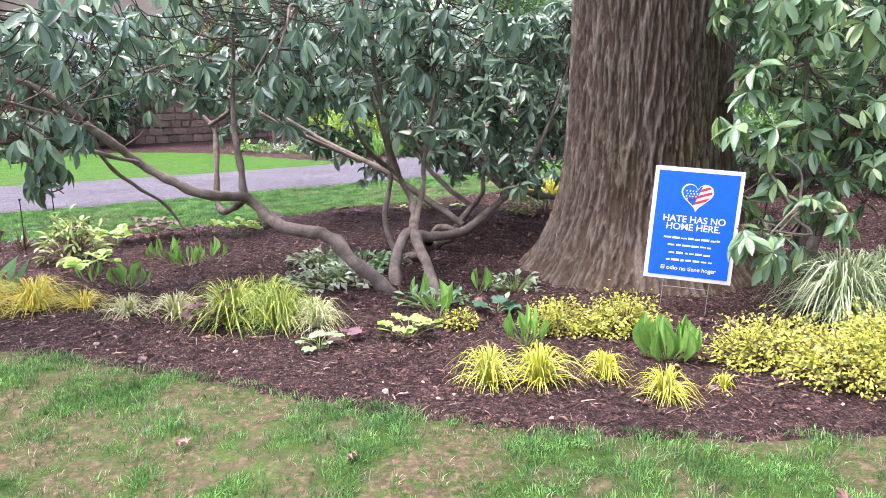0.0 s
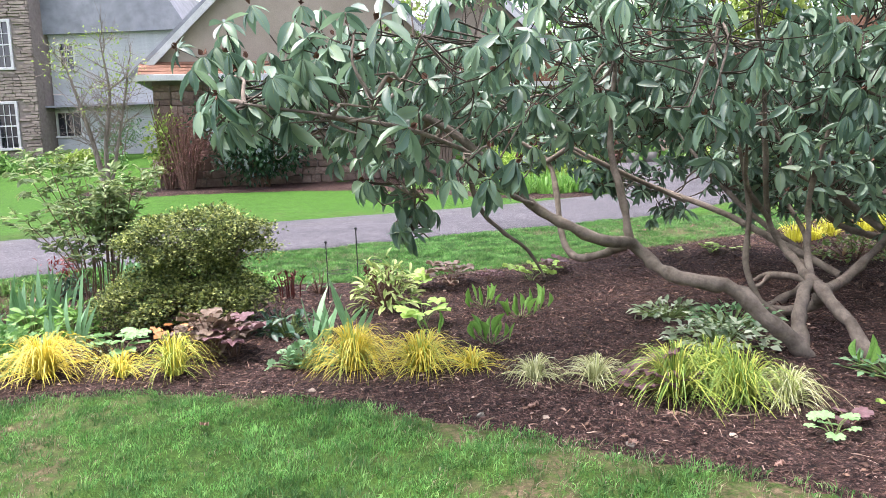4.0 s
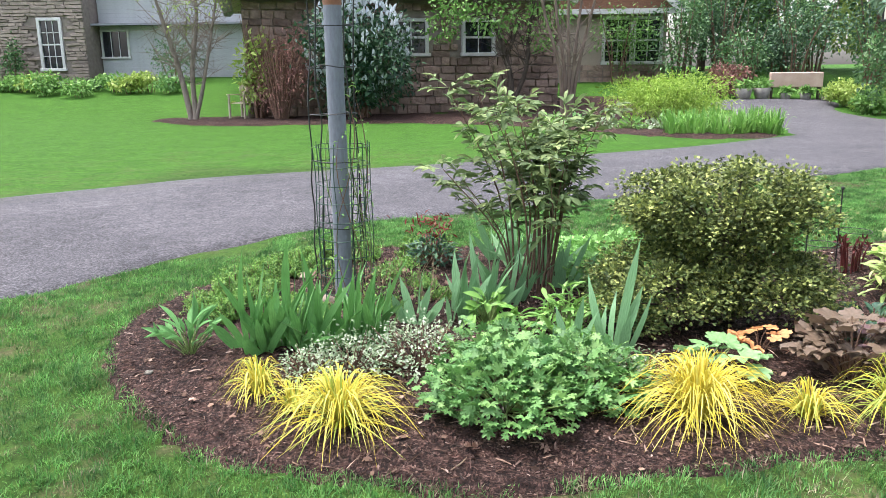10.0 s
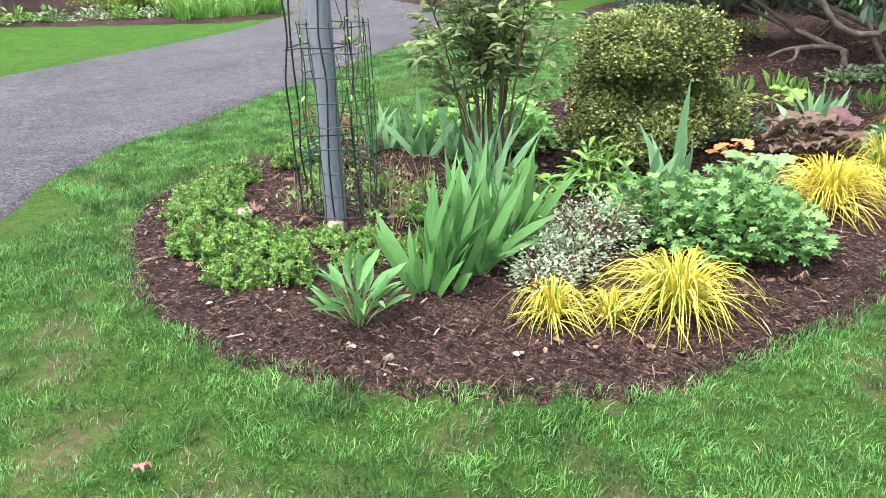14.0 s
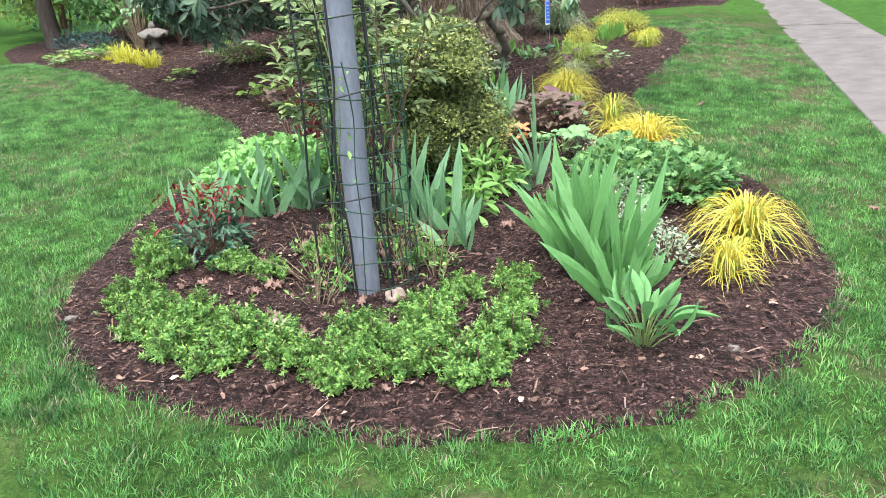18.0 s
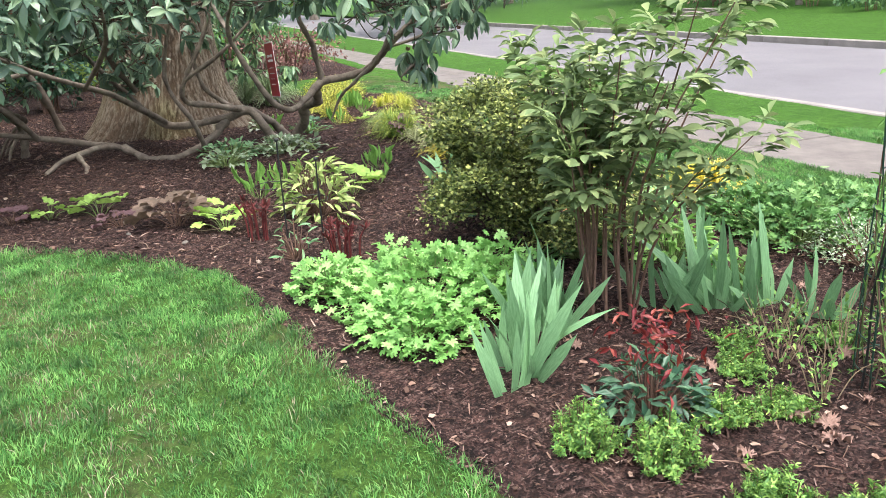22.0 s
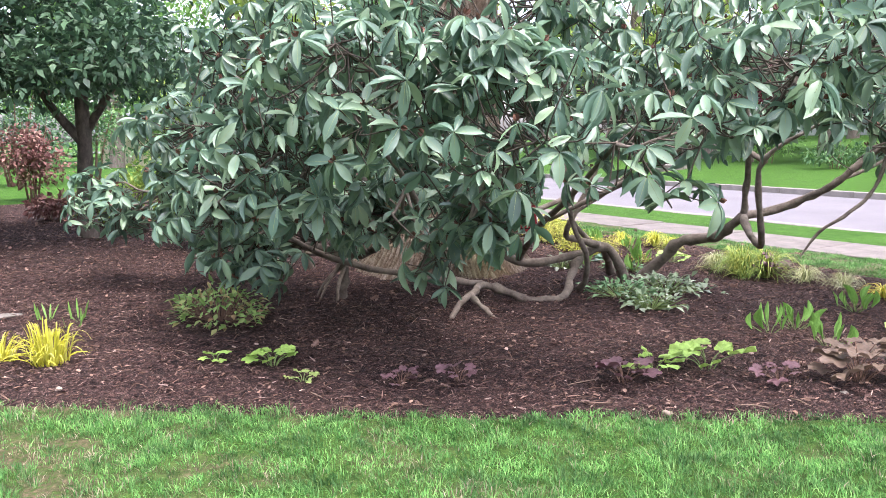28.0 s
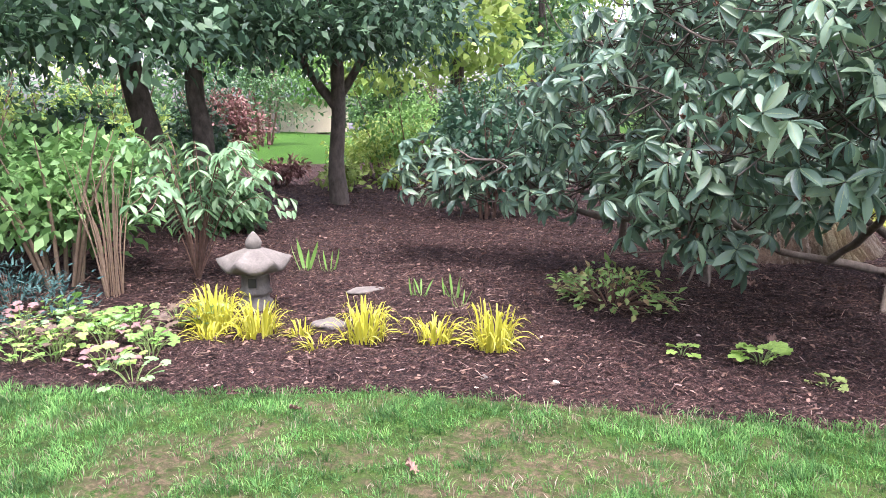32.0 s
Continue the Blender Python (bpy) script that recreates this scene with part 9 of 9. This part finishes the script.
for k in range(26):
    a = rng.uniform(0, 6.283)
    R, h = rng.uniform(0.3, 0.85), rng.uniform(0.55, 1.05)
    line = [(R * s * math.cos(a), R * s * math.sin(a), h * math.sin(min(1.0, s * 1.15) * 2.2) if s > 0 else -0.03) for s in np.linspace(0, 1, 7)]
    part("spray", np_mesh("spray", [tube(line, [0.006, 0.005, 0.005, 0.004, 0.003, 0.003, 0.002], 5)], stalk_brown), leuc)
    for s in np.linspace(0.25, 1, 13):
        q = np.array([R * s * math.cos(a), R * s * math.sin(a), h * math.sin(min(1.0, s * 1.15) * 2.2)])
        for sgn in (-1, 1):
            lp.append(q)
            la.append(np.array([-math.sin(a) * sgn, math.cos(a) * sgn, -0.5]) + np.array([math.cos(a), math.sin(a), 0]) * 0.5 + rng.normal(0, 0.2, 3))
lp, la = np.array(lp), np.array(la)
part("foliage", np_mesh("foliage", [scatter(OVAL2, turns(la, np.array([0, 0, 1.0]) + rng.normal(0, 0.3, la.shape), rng.uniform(0.08, 0.13, len(lp)), rng.uniform(0.03, 0.045, len(lp)), 0.1), lp)], foliage("leucothoe_leaves", (0.11, 0.23, 0.07), (0.18, 0.33, 0.10), (0.28, 0.40, 0.16), 0.45, 0.45, 0.25, 4.0)), leuc, kind="stuff")
for k, (x, y, rad) in enumerate([(4.8, 10.05, (0.45, 0.4, 0.3)), (5.3, 10.4, (0.5, 0.45, 0.35))]):
    mound("spreading_juniper", x, y, rad, 1100, 0.055, blade_tmpl(2, 0.1, 0.3, "grass"), foliage("juniper_needles", (0.02, 0.06, 0.035), (0.04, 0.10, 0.06), (0.08, 0.15, 0.09), 0.6, 0.25, 0.1, 4.0) if k == 0 else bpy.data.materials["juniper_needles"], "low spreading dark blue-green juniper", "shrub", "low junipers", 770 + k, ratio=0.25, lumps=0.3, stems=stalk_brown)
for k, (x, y, w, h, n, m, lab) in enumerate([
        (10.6, 5.7, 1.3, 1.6, 800, holly_mat, "dark rounded evergreen garden shrub"), (12.2, 6.2, 2.0, 1.3, 800, yellow_green, "loose yellow-green shrub in shade"), (10.2, 2.5, 1.8, 1.1, 800, yellow_green, "loose yellow-green shrub in shade"), (9.4, 2.6, 1.7, 1.4, 700, fresh, "loose light green shrub in shade"),
        (15.0, 2.7, 1.5, 1.9, 800, rust_leaf, "bronze-red leafed shrub by the lawn"), (11.2, 8.6, 2.2, 1.8, 900, yellow_green, "tall yellow-green shrub in the yard"), (9.6, 10.2, 2.4, 2.2, 1000, fresh, "tall light green shrub in the yard"), (8.0, 11.8, 2.4, 2.4, 1000, yellow_green, "tall yellow-green shrub in the yard"), (12.4, 10.5, 2.8, 2.8, 900, mid_green, "large green shrub in the yard"),
        (10.4, 4.5, 0.9, 0.5, 200, rust_leaf, "low twiggy brown shrub on mulch"), (9.0, 4.4, 0.8, 0.5, 180, yellow_green, "low yellow-green perennial on mulch"), (8.6, 3.6, 0.9, 0.6, 220, yellow_green, "low yellow-green perennial on mulch"), (7.4, 2.9, 1.6, 1.7, 900, holly_mat, "dark evergreen shrub under the trees"), (5.9, 3.4, 1.5, 1.8, 900, dark_leaf, "dark evergreen shrub under the trees"), (5.6, 4.9, 1.4, 1.5, 700, dark_leaf, "dark evergreen shrub under the trees")]):
    shrub_at(x, y, w, h, n * 2, 0.11, m, lab, "shrubs of the shady yard", 780 + k, sticks=6, lumps=6)
for k, (x, y, w, h, m) in enumerate([(11.6, -0.8, 2.4, 2.2, holly_mat), (14.0, 5.4, 2.2, 2.4, mid_green), (13.4, 8.0, 2.6, 2.6, holly_mat), (17.2, 4.6, 2.6, 2.4, yellow_green), (18.0, -4.4, 2.8, 2.8, fresh), (18.5, 6.5, 3.0, 3.0, yellow_green), (14.0, -0.8, 2.4, 2.0, mid_green), (11.8, 0.6, 2.2, 1.8, fresh), (16.0, 11.0, 3.0, 3.0, mid_green), (13.0, 13.0, 3.0, 3.0, yellow_green), (10.5, 12.8, 2.6, 2.6, holly_mat), (24.0, 2.4, 2.6, 2.4, mid_green), (7.2, 8.9, 1.3, 1.3, mid_green), (6.9, 7.6, 1.0, 0.8, mid_green), (10.0, 8.0, 1.6, 1.6, holly_mat)]):
    shrub_at(x, y, w, h, 1800, 0.13, m, "tall leafy shrub at the yard's edge", "shrubs at the yard's edge", 900 + k, sticks=5, lumps=7)
shrub_at(6.4, 0.6, 1.9, 1.05, 1500, 0.07, rust_leaf, "brownish twiggy clipped shrub near the pavement", "", 800, sticks=14, lumps=8)
shrub_at(7.8, 0.3, 1.7, 1.1, 1200, 0.07, mid_green, "clipped green shrub near the pavement", "", 801, sticks=10, lumps=7)
pale_lawn_wall = surface("cream_render", (0.55, 0.48, 0.34), (0.66, 0.58, 0.42), 1.0, 0.9, 0.2)
shed = thing("garden_shed", None, pose(36, -12.2, land(36, -12.2), 0, 0, 100), "low cream garden building beyond the lawn", "shed")
part("wall", box_mesh("wall", (-2, 0, -0.3), (2, 3, 1.7), pale_lawn_wall, 0.02), shed)
part("roof", bm_mesh("roof", gable_bm([(-2.3, 1.7), (2.3, 1.7), (0, 2.7)], -0.3, 3.3), slate), shed)

# ---- across the street ----
F = "trees across the street"
tree_at(9.3, -23.2, [([(0, 0, -0.2), (0.05, 0, 2.0), (0, 0.1, 4.5), (-0.8, 0.3, 8)], [0.55, 0.45, 0.4, 0.15]), ([(0, 0, 4.0), (0.8, 0, 6), (1.4, 0, 9)], [0.3, 0.22, 0.08])], [((-1.5, 0, 9), (2.4, 2.2, 1.5)), ((1.8, 0, 9.5), (2.4, 2.2, 1.5)), ((0, 1, 11), (2.6, 2.4, 1.6))], 1500, 0.4, fresh, grey_bark, "large old street tree with a thick forked trunk", F, 818)
for k, (u, s, h, r, m) in enumerate([(2, -22, 10, 4, fresh), (9, -20, 11, 4.5, yellow_green), (16, -24, 13, 5, fresh), (24, -20, 11, 4.2, yellow_green), (33, -24, 13, 5, mid_green), (42, -18, 12, 5, yellow_green), (-6, -24, 12, 5, fresh), (-14, -20, 11, 4, mid_green), (21, -34, 15, 6, mid_green), (6, -36, 15, 6, yellow_green), (36, -38, 15, 6, fresh), (50, -6, 12, 5, fresh), (58, -14, 13, 5, yellow_green), (44, 3, 11, 5, mid_green), (33, 4, 10, 4, fresh), (12, -42, 15, 6, fresh), (28, -46, 16, 6, yellow_green), (0, -46, 15, 6, mid_green), (18, -17, 8, 2.6, yellow_green)]):
    p = street_point(u, s)
    simple_tree(p[0], p[1], h, r, 4200, 0.42, m, grey_bark, "tall roadside tree with pale spring leaves", F, 820 + k, low=0.22, rad=0.3)
p = np.array((6.7, -20.8))
tree_at(p[0], p[1], [([(0, 0, -0.1), (0.05, 0, 0.6), (-0.4, 0.2, 1.8), (-1.2, 0.6, 3.0)], [0.14, 0.11, 0.08, 0.02]), ([(0, 0, 0.3), (0.4, 0.1, 1.6), (1.0, 0, 3.2)], [0.1, 0.07, 0.02])], [((-1.0, 0.6, 3.0), (1.2, 1.1, 0.7)), ((0.9, -0.3, 3.2), (1.2, 1.1, 0.8)), ((0, 0.6, 3.9), (1.5, 1.3, 0.8)), ((0, -0.6, 2.7), (1.2, 1.0, 0.5)), ((-1.8, 1.0, 2.5), (0.9, 0.8, 0.5)), ((-2.6, 1.6, 3.1), (1.0, 0.9, 0.7)), ((1.6, -0.5, 2.5), (0.8, 0.8, 0.5))], 3600, 0.16, maple_red, grey_bark, "Japanese maple with deep red leaves on the far lawn", seed=840)
for k, (u, s, w) in enumerate([(25, -32, 9), (38, -30, 10), (8, -36, 10)]):
    p = street_point(u, s - 6)
    hs = thing("far_house", None, pose(p[0], p[1], land(p[0], p[1]), 0, 0, math.degrees(math.atan2(ALONG[1], ALONG[0])) + 180), "suburban house across the street", "house", "houses across the street")
    wl = part("wall", box_mesh("wall", (-w / 2, 0, -0.3), (w / 2, 7, 3.0 + 2.2 * (k % 2)), [white_paint, grey_siding, stucco][k], 0.02), hs)
    top = 3.0 + 2.2 * (k % 2)
    bm = bmesh.new()
    part("roof", bm_mesh("roof", gable_bm([(-w / 2 - 0.4, top), (w / 2 + 0.4, top), (w / 2 - 1, top + 2.4), (-w / 2 + 1, top + 2.4)], -0.4, 7.4), slate), hs)
    bm.free()
    for x in (-w * 0.32, -w * 0.08, w * 0.2):
        window(wl, x, 1.0, 1.1, 1.3, 2, 4, 0.1)
for k, (u, s, w, h, m) in enumerate([(6, -13.5, 1.6, 1.0, mid_green), (9.5, -14.8, 2.2, 1.1, mid_green), (-2, -14, 1.8, 1.2, holly_mat), (13, -16, 2.4, 1.3, fresh), (1, -16.5, 2.2, 1.5, holly_mat), (18, -16, 2.2, 1.2, rust_leaf)]):
    p = street_point(u, s)
    shrub_at(p[0], p[1], w, h, 500, 0.15, m, "clipped shrub on the far lawn", "shrubs across the street", 850 + k, sticks=4)
stairs = thing("garden_steps", None, pose(*street_point(14.6, -11.6), 0.0, 0, 0, math.degrees(math.atan2(ALONG[1], ALONG[0]))), "stone steps up the far lawn bank", "steps")
for k in range(3):
    part("step", box_mesh("step", (-0.8, -0.4 - 0.5 * k, -0.3), (0.8, 0.1 - 0.5 * k, 0.1 + 0.09 * k), granite, 0.015), stairs)
